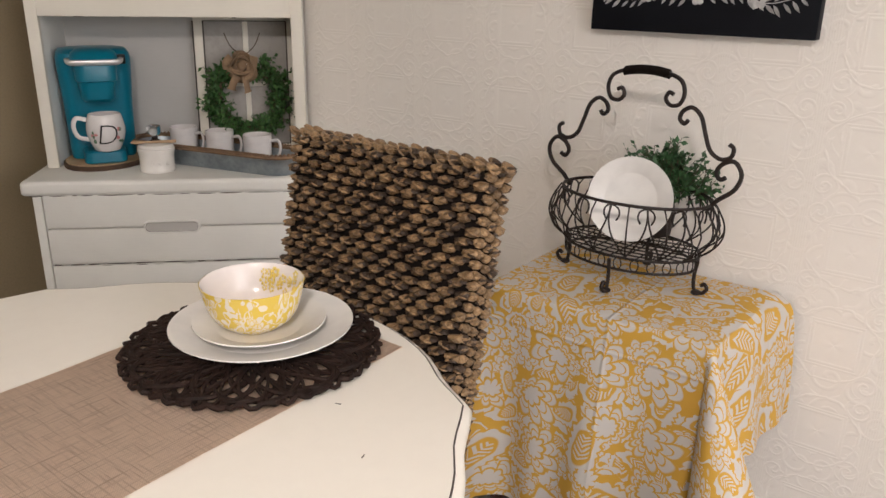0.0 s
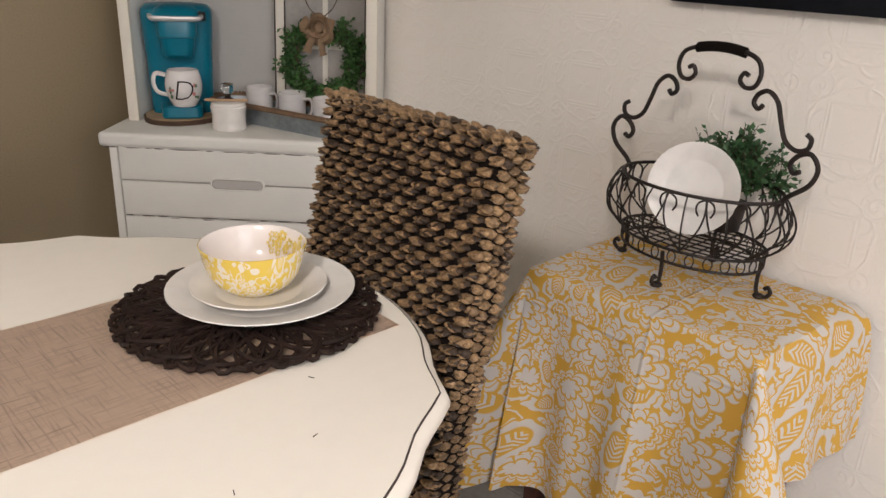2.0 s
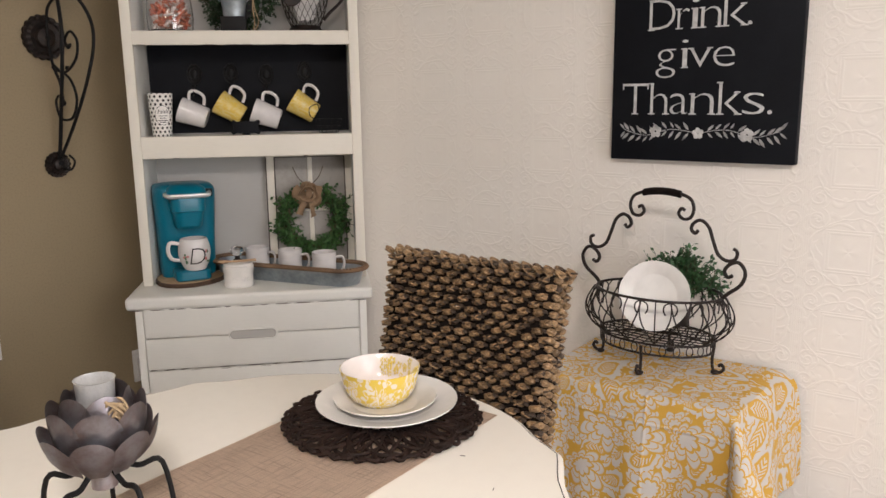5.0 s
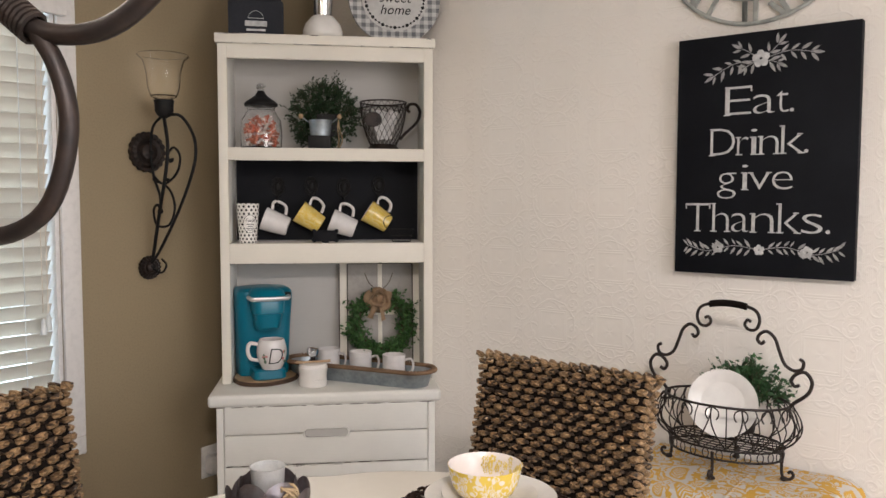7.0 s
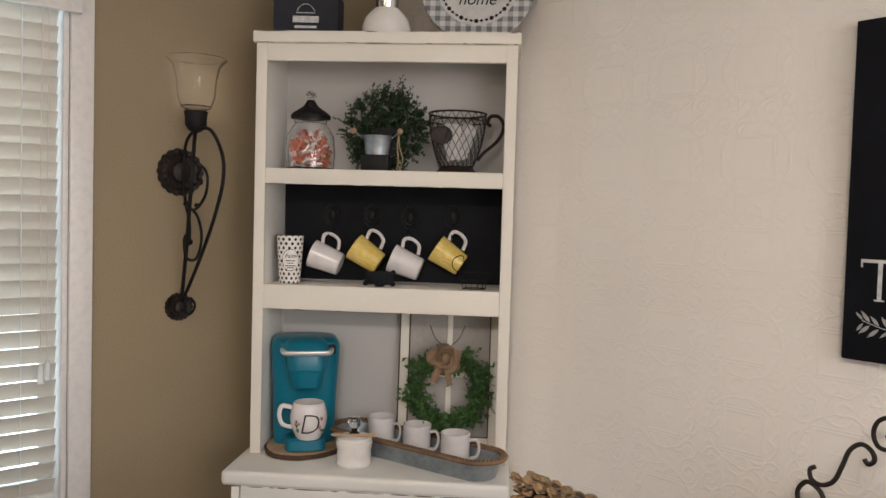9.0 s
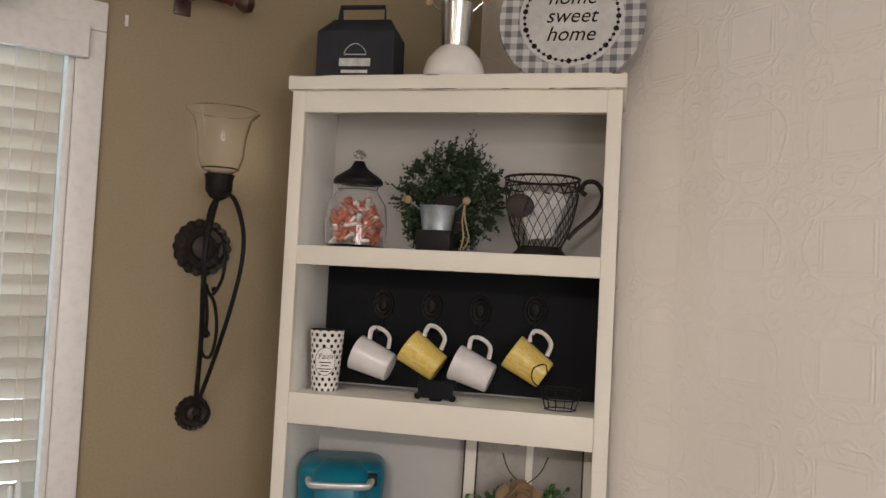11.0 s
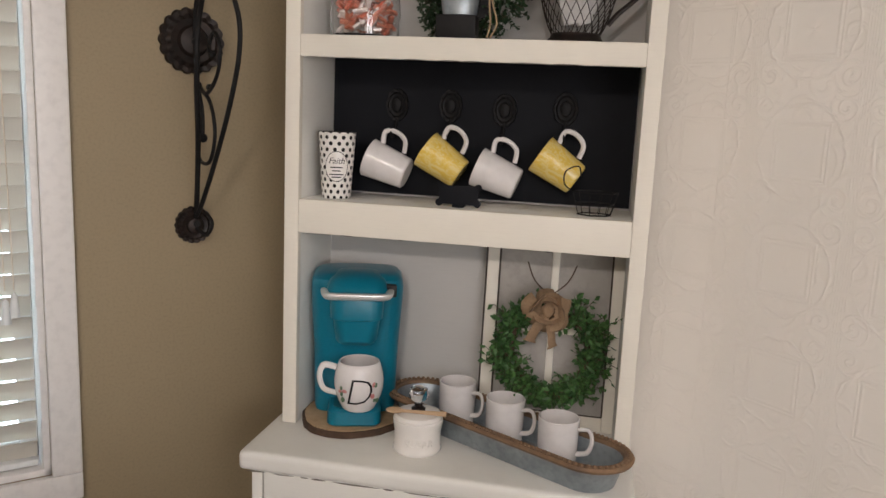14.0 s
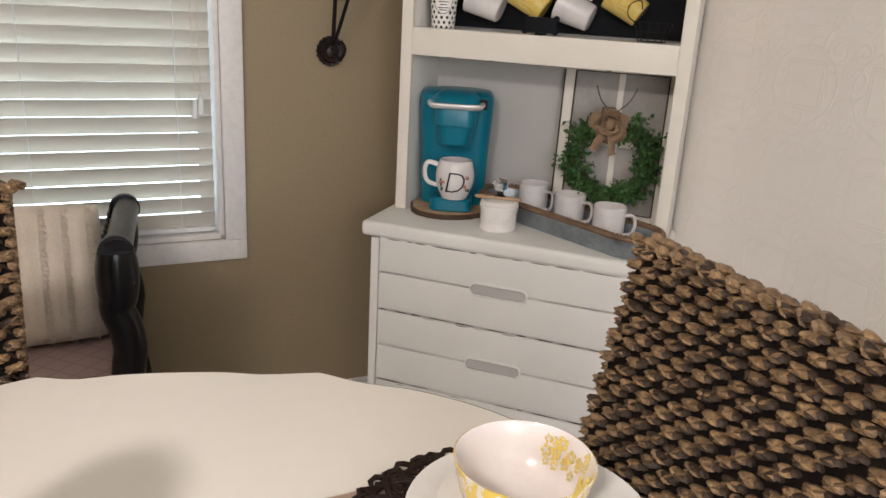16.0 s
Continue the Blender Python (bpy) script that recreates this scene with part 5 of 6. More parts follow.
bm = bmesh.new()
rings = [[bm.verts.new(p) for p in oval_ring(h_ + 0.012, r_, z_)] for h_, r_, z_ in ((0.197, 0.052, 0.0), (0.198, 0.054, 0.002), (0.203, 0.066, 0.056), (0.201, 0.064, 0.056), (0.196, 0.051, 0.006))]
for p, q in zip(rings, rings[1:]):
    for i in range(len(p)):
        j = (i + 1) % len(p)
        bm.faces.new((p[i], p[j], q[j], q[i]))
bm.faces.new(rings[0][::-1])
bm.faces.new(rings[-1])
part("pan", bm, GALV, tray, "blue-grey galvanised pan")
bm = bmesh.new()
rings = [[bm.verts.new(p) for p in oval_ring(h_ + 0.012, r_, z_)] for h_, r_, z_ in ((0.204, 0.060, 0.053), (0.204, 0.079, 0.051), (0.204, 0.081, 0.056), (0.204, 0.078, 0.0605), (0.204, 0.062, 0.0605), (0.204, 0.060, 0.0575))]
for p, q in zip(rings, rings[1:] + rings[:1]):
    for i in range(len(p)):
        j = (i + 1) % len(p)
        bm.faces.new((p[i], p[j], q[j], q[i]))
rim = part("rim", bm, WOODRIM, tray, "brown weathered wooden rim")
loop = oval_ring(0.216, 0.0715, 0.0615, 40)
bead_me = None
last = None
for p, q in zip(loop, loop[1:] + loop[:1]):
    d = (Vector(q) - Vector(p)).length
    n = max(1, round(d / 0.0092))
    for k in range(n):
        at = Vector(p).lerp(Vector(q), k / n)
        if last is not None and (at - last).length < 0.0075:
            continue
        last = at
        if bead_me is None:
            b = part("bead", ball((0, 0, 0), 0.0042, None, 8, 5), WOODRIM, rim)
            bead_me = b.data
        else:
            b = new("bead", bead_me)
            b.parent = rim
        b.matrix_basis = Matrix.Translation(at)
for k, (s, off) in enumerate(((-0.136, 0.022), (-0.004, 0.021), (0.130, 0.018))):
    at = TC + TU * s + TN * off + Vector((0, 0, 0.0065))
    mug("plain white straight-sided mug standing in the tray", Matrix.Translation(at) @ pose(0, 0, 0, 0, 0, -28 + 6 * k), 0.0385, 0.0405, 0.090, MUGWHITE, MUGWHITE, "mugs in the tray", reach=0.030, ht=0.0038)

sug = thing("sugar_pot", pose(-0.492, 2.266, CT) @ Matrix.Diagonal((1.13, 1.13, 1.13, 1)), "white ribbed ceramic sugar pot with a glass-knobbed lid", "sugar pot")
part("pot", lathe([(0.0005, 0), (0.041, 0), (0.043, 0.003), (0.043, 0.008), (0.0415, 0.011), (0.0415, 0.040), (0.043, 0.043), (0.043, 0.048), (0.0445, 0.051), (0.0445, 0.058), (0.042, 0.060), (0.0005, 0.060)], 40), WHITECHINA, sug)
part("lid", lathe([(0.042, 0.060), (0.043, 0.063), (0.040, 0.068), (0.02, 0.071), (0.0005, 0.072)], 40), WHITECHINA, sug)
part("knob_stem", lathe([(0.012, 0.071), (0.013, 0.076), (0.007, 0.080), (0.008, 0.088), (0.0005, 0.089)], 20), IRON, sug)
part("knob", lathe([(0.007, 0.087), (0.016, 0.094), (0.0185, 0.103), (0.016, 0.112), (0.007, 0.117), (0.0005, 0.1175)], 10), CLEAR, sug, "faceted clear glass knob")
wrapped(lettering("embossed_word", "SUGAR", 0.0165, pose(0, 0, 0, 0, 0, 18), WHITECHINA, sug, 0.0010), 0.0428, 0.019)
spoon = thing("wooden_spoon", pose(-0.490, 2.246, CT + 0.0845, 0, 0, 2), "small pale wooden spoon lying across the sugar pot", "spoon")
part("bowl", ball((-0.045, 0, 0), 0.015, None, 14, 8, (1.25, 0.9, 0.3)), SPOONWOOD, spoon)
part("handle", tube([(-0.03, 0, 0), (0.01, 0, 0.001), (0.058, 0, 0.002)], [0.0035, 0.004, 0.0055], segs=8, flat=0.7), SPOONWOOD, spoon)

# old window frame and wreath
fr = thing("small_window_frame", pose(-0.250, 2.458, CT, -5, 0, 0), "small white distressed old window frame leaning at the back", "frame")
for lo, hi in (((-0.150, 0, 0), (-0.122, 0.016, 0.430)), ((0.122, 0, 0), (0.150, 0.016, 0.430)), ((-0.122, 0, 0), (0.122, 0.016, 0.034)), ((-0.122, 0, 0.400), (0.122, 0.016, 0.430))):
    part("rail", box(lo, hi, 0.003), CREAM, fr)
part("muntin", box((-0.008, 0.003, 0.034), (0.008, 0.013, 0.400), 0.002), CREAM, fr)
part("muntin", box((-0.122, 0.004, 0.208), (0.122, 0.012, 0.224), 0.002), CREAM, fr)
# Opaque sheets make the frame's openings darker than the back panel.
for x0 in (-0.122, 0.008):
    for z0, z1 in ((0.034, 0.208), (0.224, 0.400)):
        part("pane", box((x0, 0.007, z0), (x0 + 0.114, 0.009, z1)), GREYPANE, fr, "opaque grey-brown pane", smooth=False)
# Dark lines drawn for worn inner edges and the shadow outlining the frame.
for z in (0.0345, 0.3995):
    part("edge_wear", tube([(-0.121, -0.0005, z), (0.121, -0.0005, z)], 0.0018, segs=4), DARKLINE, fr)
for x in (-0.121, 0.121, -0.1505, 0.1505):
    part("edge_wear", tube([(x, -0.0005, 0.035), (x, -0.0005, 0.399)], 0.0026, segs=4), DARKLINE, fr)



def wreath_spot(rng):
    """Roots round a ring that is bare under the bow; sprigs lean outwards and forwards."""
    a = rng.uniform(math.radians(118), math.radians(422))
    d = Vector((math.cos(a), 0, math.sin(a)))
    b = rng.uniform(0, 2 * math.pi)
    o = d * math.cos(b) + Vector((0, 0.8 * math.sin(b), 0))
    along = Vector((-d.z, 0, d.x)) * rng.uniform(-0.9, 0.9)
    return d * 0.090 + o * 0.013 * rng.random(), d * rng.uniform(-0.35, 0.8) + along + Vector((0, rng.uniform(-0.9, 0.1), 0))


wr = thing("green_wreath", pose(-0.250, 2.446, CT + 0.178, -5, 0, 0), "green boxwood wreath hung on the small window frame", "wreath")
part("twig_ring", tube([(0.086 * math.cos(a), 0.0, 0.086 * math.sin(a)) for a in (2 * math.pi * i / 40 for i in range(40))], 0.011, closed=True), TWIG, wr)
lv, tw = sprigs(430, wreath_spot, 0.0165, 31, per=8, length=0.036, wide=0.66)
part("leaves", lv, LEAFBRIGHT, wr, "fresh and dark green leaves", kind="stuff")
part("sprig", tw, TWIG, wr, kind="stuff")
bow = thing("burlap_bow", pose(-0.256, 2.420, CT + 0.275, -5, 0, 0) @ Matrix.Diagonal((1.15, 1.2, 1.25, 1)), "brown burlap ribbon bow on the wreath", "bow")
for k in range(5):
    bm = bmesh.new()
    a0, rr = k * 1.25, 0.020 + 0.006 * (k % 3)
    pts = [(rr * math.cos(a0 + t_) * (1 + 0.25 * math.sin(3 * t_)), -0.008 * k * 0.4 - 0.006 * math.sin(2 * t_), rr * math.sin(a0 + t_)) for t_ in (i * 0.45 for i in range(11))]
    tube(smooth_path(pts, 3), 0.013, bm, segs=8, flat=0.25)
    part("ribbon_loop", bm, BOWM, bow)
part("ribbon_knot", ball((0, -0.012, 0), 0.012, None, 12, 8, (1, 0.6, 1)), BOWM, bow)
for x1, z1 in ((-0.030, -0.055), (0.012, -0.062)):
    part("ribbon_tail", tube(smooth_path([(0, -0.004, -0.01), (x1 * 0.6, -0.014, -0.03), (x1, -0.010, z1)], 5), [0.010] * 10 + [0.014], segs=8, flat=0.18), BOWM, bow)
for sx in (-1, 1):
    part("hanging_wire", tube(smooth_path([(0, 0.02, 0.02), (sx * 0.03, 0.02, 0.045), (sx * 0.045, 0.025, 0.075)], 5), 0.0013, segs=5), TWIG, bow)

# ---- on top of the hutch ----
HT = 1.9265
bx = thing("gable_box", pose(-0.680, 2.41, HT, 0, 0, 3) @ Matrix.Diagonal((0.88, 1, 1, 1)), "dark slate gable carton with a pale printed mark", "box")
bm = bmesh.new()
vs = [bm.verts.new(p) for p in ((-0.105, -0.05, 0), (0.105, -0.05, 0), (0.105, 0.05, 0), (-0.105, 0.05, 0), (-0.105, -0.05, 0.118), (0.105, -0.05, 0.118), (0.105, 0.05, 0.118), (-0.105, 0.05, 0.118), (-0.078, -0.003, 0.160), (0.078, -0.003, 0.160), (0.078, 0.003, 0.160), (-0.078, 0.003, 0.160))]
for q in ((3, 2, 1, 0), (0, 1, 5, 4), (1, 2, 6, 5), (2, 3, 7, 6), (3, 0, 4, 7), (4, 5, 9, 8), (5, 6, 10, 9), (6, 7, 11, 10), (7, 4, 8, 11), (8, 9, 10, 11)):
    bm.faces.new([vs[i] for i in q])
bmesh.ops.bevel(bm, geom=bm.edges[:], offset=0.0015, segments=1, affect="EDGES")
part("carton", bm, BOXM, bx)
part("carry_handle", tube([(-0.062, 0, 0.155), (-0.060, 0, 0.190), (0.060, 0, 0.190), (0.062, 0, 0.155)], 0.009, segs=8, flat=0.35), BOXM, bx)
for x0, x1, z0, z1 in ((-0.042, 0.042, 0.036, 0.054), (-0.036, 0.036, 0.020, 0.027), (-0.03, 0.03, 0.062, 0.064)):
    part("printed_bar", box((x0, -0.0508, z0), (x1, -0.0500, z1)), CHALKWHITE, bx, smooth=False)
part("printed_hill", tube([(-0.03 + 0.06 * i / 12, -0.0504, 0.066 + 0.022 * math.sin(math.pi * i / 12) ** 0.7) for i in range(13)], 0.001, segs=4), CHALKWHITE, bx)

vs_ = thing("white_vase", pose(-0.452, 2.40, HT), "round white ceramic base holding a shiny metal cylinder", "vase")
part("dome", lathe([(0.0005, 0), (0.060, 0), (0.069, 0.012), (0.070, 0.03), (0.062, 0.055), (0.045, 0.076), (0.036, 0.084), (0.0005, 0.085)], 40), WHITECHINA, vs_)
part("metal_cup", lathe([(0.030, 0.080), (0.032, 0.088), (0.0375, 0.182), (0.039, 0.185), (0.037, 0.185), (0.030, 0.092), (0.0005, 0.09)], 36), CHROME, vs_, "polished metal cylinder")
for sx in (-1, 1):
    part("ear_wire", tube([(sx * 0.037, 0, 0.170), (sx * 0.062, 0, 0.192)], 0.0022, segs=6), CHROME, vs_)
    part("ear_knob", ball((sx * 0.066, 0, 0.196), 0.009, None, 12, 8), WOODLIGHT, vs_)

hp = thing("home_plate_sign", pose(-0.196, 2.428, HT, -7, 0, 0), "round grey checked metal plate with a lettered white centre", "decor plate")
part("rim_disc", lathe([(0.164, 0), (0.166, 0.003), (0.163, 0.008), (0.12, 0.006), (0.0005, 0.006)], 56, m=pose(0, 0, 0.165, 90, 0, 0)), CHECK, hp)
part("white_centre", lathe([(0.117, 0.004), (0.117, 0.0085), (0.0005, 0.0085)], 48, m=pose(0, 0, 0.165, 90, 0, 0)), DRIFT, hp)
bm = bmesh.new()
rng = random.Random(2)
for i in range(44):
    a = 2 * math.pi * i / 44
    ball((0.105 * math.cos(a), -0.009, 0.165 + 0.105 * math.sin(a)), 0.0042 if i % 3 else 0.0065, bm, 7, 5, (1, 0.15, 1))
tube([(0.105 * math.cos(a), -0.0088, 0.165 + 0.105 * math.sin(a)) for a in (2 * math.pi * i / 60 for i in range(60))], 0.0008, bm, closed=True, segs=4)
part("berry_ring", bm, INK, hp)
for w_, z_ in (("home", 0.196), ("sweet", 0.152), ("home", 0.108)):
    lettering("painted_word", w_, 0.050, pose(0.0, -0.0095, z_, 90, 0, 0) @ Matrix.Diagonal((0.95, 1, 1, 1)), INK, hp, 0.0004, 0.3)

# ---- dining table ----
TABLE = pose((0.03 - 0.822) / math.sqrt(2), (0.03 + 0.822) / math.sqrt(2), 0, 0, 0, 45)
tbl = thing("dining_table", TABLE, "cream painted oval dining table with a scalloped worn edge", "table")


def outline(n=180, inset=0.0):
    pts = []
    for i in range(n):
        a = 2 * math.pi * i / n
        c, s = math.cos(a), math.sin(a)
        e = 2.2
        r = (abs(c / 0.838) ** e + abs(s / 0.560) ** e) ** (-1 / e)
        for pk in (38, 72, 108, 154, 218, 252, 288, 334):
            d = abs((math.degrees(a) - pk + 180) % 360 - 180)
            r += 0.013 * math.exp(-(d / 2.6) ** 1.4) - 0.006 * math.exp(-((d - 6.0) / 3.0) ** 2)
        pts.append(((r - inset) * c, (r - inset) * s + 0.02))
    return pts


def plate_from(rings, bm=None, cap=(True, True)):
    bm = bm or bmesh.new()
    made = [[bm.verts.new((x, y, z)) for x, y in outline(inset=ins)] for ins, z in rings]
    for p, q in zip(made, made[1:]):
        for i in range(len(p)):
            j = (i + 1) % len(p)
            bm.faces.new((p[i], p[j], q[j], q[i]))
    if cap[0]:
        bm.faces.new(made[0][::-1])
    if cap[1]:
        bm.faces.new(made[-1])
    return bm


part("tabletop", plate_from([(0.016, 0.718), (0.006, 0.720), (0.0, 0.728), (0.0, 0.736), (0.004, 0.743), (0.011, 0.7465), (0.015, 0.750)]), TABLEP, tbl)
part("edge_wear", tube([(x, y, 0.7482) for x, y in outline(inset=0.0135)], 0.0016, closed=True, segs=5), DARKLINE, tbl, "dark rubbed line round the edge")
for x, y, a in ((0.53, -0.30, 0.3), (0.42, -0.33, 1.2), (0.60, -0.20, 2.0)):
    part("paint_chip", tube([(x, y, 0.7501), (x + 0.008 * math.cos(a), y + 0.008 * math.sin(a), 0.7501)], [0.0010, 0.0006], segs=5, flat=0.3), DARKLINE, tbl)
part("apron", plate_from([(0.10, 0.63), (0.10, 0.718)]), TABLEP, tbl)
for sx in (-1, 1):
    for sy in (-1, 1):
        part("leg", tube(smooth_path([(sx * 0.48, sy * 0.27, 0.66), (sx * 0.51, sy * 0.29, 0.52), (sx * 0.50, sy * 0.28, 0.3), (sx * 0.47, sy * 0.26, 0.1), (sx * 0.50, sy * 0.28, 0.0)], 5), [0.04, 0.042, 0.044, 0.045, 0.045] + [0.04 - 0.0012 * i for i in range(16)], segs=12), TABLEP, tbl)

run = thing("table_runner", TABLE, "rose-beige burlap table runner lying along the table", "table runner")
bm = bmesh.new()
uvl = bm.loops.layers.uv.verify()
x0, x1, hw = -0.84, 0.772, 0.157
nx, ny = 60, 10
g = [[bm.verts.new((x0 + (x1 - x0) * i / nx, -hw + 2 * hw * k / ny, 0.7515 + 0.0006 * math.sin(i * 0.7 + k))) for k in range(ny + 1)] for i in range(nx + 1)]
for i in range(nx):
    for k in range(ny):
        f = bm.faces.new((g[i][k], g[i + 1][k], g[i + 1][k + 1], g[i][k + 1]))
        for l in f.loops:
            l[uvl].uv = (l.vert.co.x, l.vert.co.y)
bmesh.ops.solidify(bm, geom=bm.faces[:], thickness=0.0012)
part("cloth", bm, RUNNER, run)

MC = Vector((-0.117, 1.057, 0))
pm = thing("woven_placemat", pose(MC.x, MC.y, 0.7535), "round dark brown open-work corded placemat", "placemat")
bm = bmesh.new()
for k in range(3):
    pts = []
    n = 560
    for i in range(n):
        t_ = 2 * math.pi * 13 * i / n
        ph = t_ / 13
        rr = 0.118 + 0.052 * math.sin(t_ * 29 / 13 + k * 2.1) + 0.003 * math.sin(t_ * 5.3)
        pts.append((rr * math.cos(ph * 13 / 13 * 7 + k * 0.3), rr * math.sin(ph * 7 + k * 0.3), 0.0045 + 0.003 * math.sin(t_ * 4.7 + k)))
    tube(pts, 0.0028, bm, closed=True, segs=5)
part("looped_cord", bm, MATBROWN, pm, kind="stuff")
bm = bmesh.new()
for k in range(38):
    a = 2 * math.pi * k / 38
    for lean in (0.16, -0.16):
        tube(smooth_path([(0.060 * math.cos(a), 0.060 * math.sin(a), 0.003), (0.12 * math.cos(a + lean), 0.12 * math.sin(a + lean), 0.006 + 0.002 * (k % 2)), (0.176 * math.cos(a + 0.05 * (1 if lean > 0 else -1)), 0.176 * math.sin(a + 0.05 * (1 if lean > 0 else -1)), 0.004)], 4), 0.0026, bm, segs=4)
rng = random.Random(8)
edge = [((0.179 + 0.004 * math.sin(i * 2.1) + rng.uniform(-0.002, 0.002)) * math.cos(2 * math.pi * i / 150), (0.179 + 0.004 * math.sin(i * 2.1) + rng.uniform(-0.002, 0.002)) * math.sin(2 * math.pi * i / 150), 0.005 + 0.002 * math.sin(i * 1.3)) for i in range(150)]
tube(edge, 0.0036, bm, closed=True, segs=5)
part("radial_cord", bm, MATBROWN, pm, kind="stuff")

PC = Vector((-0.106, 1.086, 0))


def plate(label, m, r, group=""):
    ob = thing("plate", m, label, "plate", group)
    part("china", lathe([(0.0005, 0.001), (r * 0.55, 0.001), (r * 0.58, 0.0), (r * 0.60, 0.003), (r * 0.66, 0.006), (r * 0.97, 0.0155), (r, 0.0175), (r * 0.997, 0.0195), (r * 0.97, 0.0185), (r * 0.70, 0.0105), (r * 0.64, 0.0065), (r * 0.60, 0.005), (0.0005, 0.0045)], 64), WHITECHINA, ob)
    return ob


plate("large plain white dinner plate on the placemat", pose(PC.x, PC.y, 0.7625), 0.133, "stacked plates")
plate("white salad plate stacked on the dinner plate", pose(PC.x - 0.003, PC.y - 0.003, 0.7685), 0.096, "stacked plates")
bowl = thing("cereal_bowl", pose(PC.x - 0.011, PC.y + 0.004, 0.7735), "deep white bowl with yellow flower glaze, on plates", "bowl")
part("bowl_body", lathe([(0.0005, 0.003), (0.034, 0.003), (0.036, 0.0), (0.039, 0.001), (0.045, 0.006), (0.0575, 0.016), (0.0662, 0.031), (0.0712, 0.050), (0.0745, 0.066), (0.0752, 0.0695), (0.0738, 0.070), (0.0715, 0.067), (0.0675, 0.050), (0.063, 0.033), (0.054, 0.019), (0.040, 0.010), (0.0005, 0.008)], 56, inner=10), (BOWLOUT, BOWLIN), bowl)
bm = bmesh.new()
rng = random.Random(13)


def inside(a, h):
    r = 0.038 + (0.0715 - 0.038) * ((h - 0.011) / 0.056) ** 0.55 - 0.0012
    return Vector((r * math.cos(a), r * math.sin(a), h))


for i in range(40):
    a0, h0 = rng.uniform(-0.45, 1.5), rng.uniform(0.034, 0.064)
    r_ = rng.uniform(0.0026, 0.0050)
    for k in range(5):
        b_ = 2 * math.pi * k / 5
        p = inside(a0 + r_ * 1.1 * math.cos(b_) / 0.065, h0 + r_ * 1.1 * math.sin(b_))
        ball(p, r_ * 0.75, bm, 7, 5, (0.6, 0.6, 0.9))
part("inner_blossom", bm, YELLOWSPOT, bowl, "yellow blossoms inside the rim")

# metal flower candle holder
fl = thing("metal_flower_holder", pose(-0.508, 0.708, 0.7535) @ Matrix.Diagonal((0.86, 0.86, 0.965, 1)), "grey metal petal flower candle holder on a stand", "candle holder")
for k in range(5):
    a = 2 * math.pi * k / 5 + 0.5
    part("twig_leg", tube(smooth_path([(0.01 * math.cos(a), 0.01 * math.sin(a), 0.13), (0.05 * math.cos(a), 0.05 * math.sin(a), 0.105), (0.088 * math.cos(a), 0.088 * math.sin(a), 0.100), (0.105 * math.cos(a), 0.105 * math.sin(a), 0.0)], 5), 0.0042, segs=7), BLACKMETAL, fl)
part("stem", tube([(0, 0, 0.09), (0, 0, 0.17)], 0.02, segs=12), GALVDARK, fl)


def petal(r, z0, a, tilt, size):
    bm = bmesh.new()
    g = []
    for i in range(13):
        u = 1 - (1 - i / 12) ** 1.5
        w = size * 0.40 * (0.35 + 0.65 * math.sin(math.pi * min(u * 0.75, 0.5))) * math.sqrt(max(0.0, 1 - max(0.0, (u - 0.55) / 0.45) ** 2.0)) + 0.001
        g.append([bm.verts.new((w * v, -0.25 * size * (1 - v * v) * math.sin(math.pi * u) * 0.6, size * u)) for v in (-1, -0.5, 0, 0.5, 1)])
    for p, q in zip(g, g[1:]):
        for k in range(4):
            bm.faces.new((p[k], p[k + 1], q[k + 1], q[k]))
    bmesh.ops.solidify(bm, geom=bm.faces[:], thickness=0.0012)
    return bm, pose(r * math.cos(a), r * math.sin(a), z0, 0, 0, math.degrees(a) + 90) @ pose(0, 0, 0, tilt, 0, 0)


for ring, (n, r, z0, tilt, size) in enumerate(((6, 0.030, 0.142, 10, 0.088), (7, 0.038, 0.130, 20, 0.090), (8, 0.042, 0.118, 34, 0.078))):
    for k in range(n):
        bm, m = petal(r, z0, 2 * math.pi * k / n + ring * 0.45, tilt, size)
        part("petal", bm, GALVDARK, fl, "dull grey metal petal" if ring == 0 and k == 0 else "", m=m)
part("candle_cup", lathe([(0.0005, 0.150), (0.022, 0.150), (0.026, 0.20), (0.0285, 0.240), (0.030, 0.243), (0.028, 0.243), (0.025, 0.205), (0.0005, 0.2)], 32), SATIN, fl)
bm = bmesh.new()
rng = random.Random(3)
for k in range(14):
    a, rr = rng.uniform(0, 6.28), rng.uniform(0.004, 0.02)
    tube(smooth_path([(0.036 + rr * math.cos(a + t_), -0.036 + 0.5 * rr * math.sin(a + t_), 0.205 + rr * math.sin(a * 2 + t_)) for t_ in (0, 1, 2, 3, 4)], 4), 0.0022, bm, segs=5)
part("twine_knot", bm, TWINE, fl, "frayed jute twine knot")


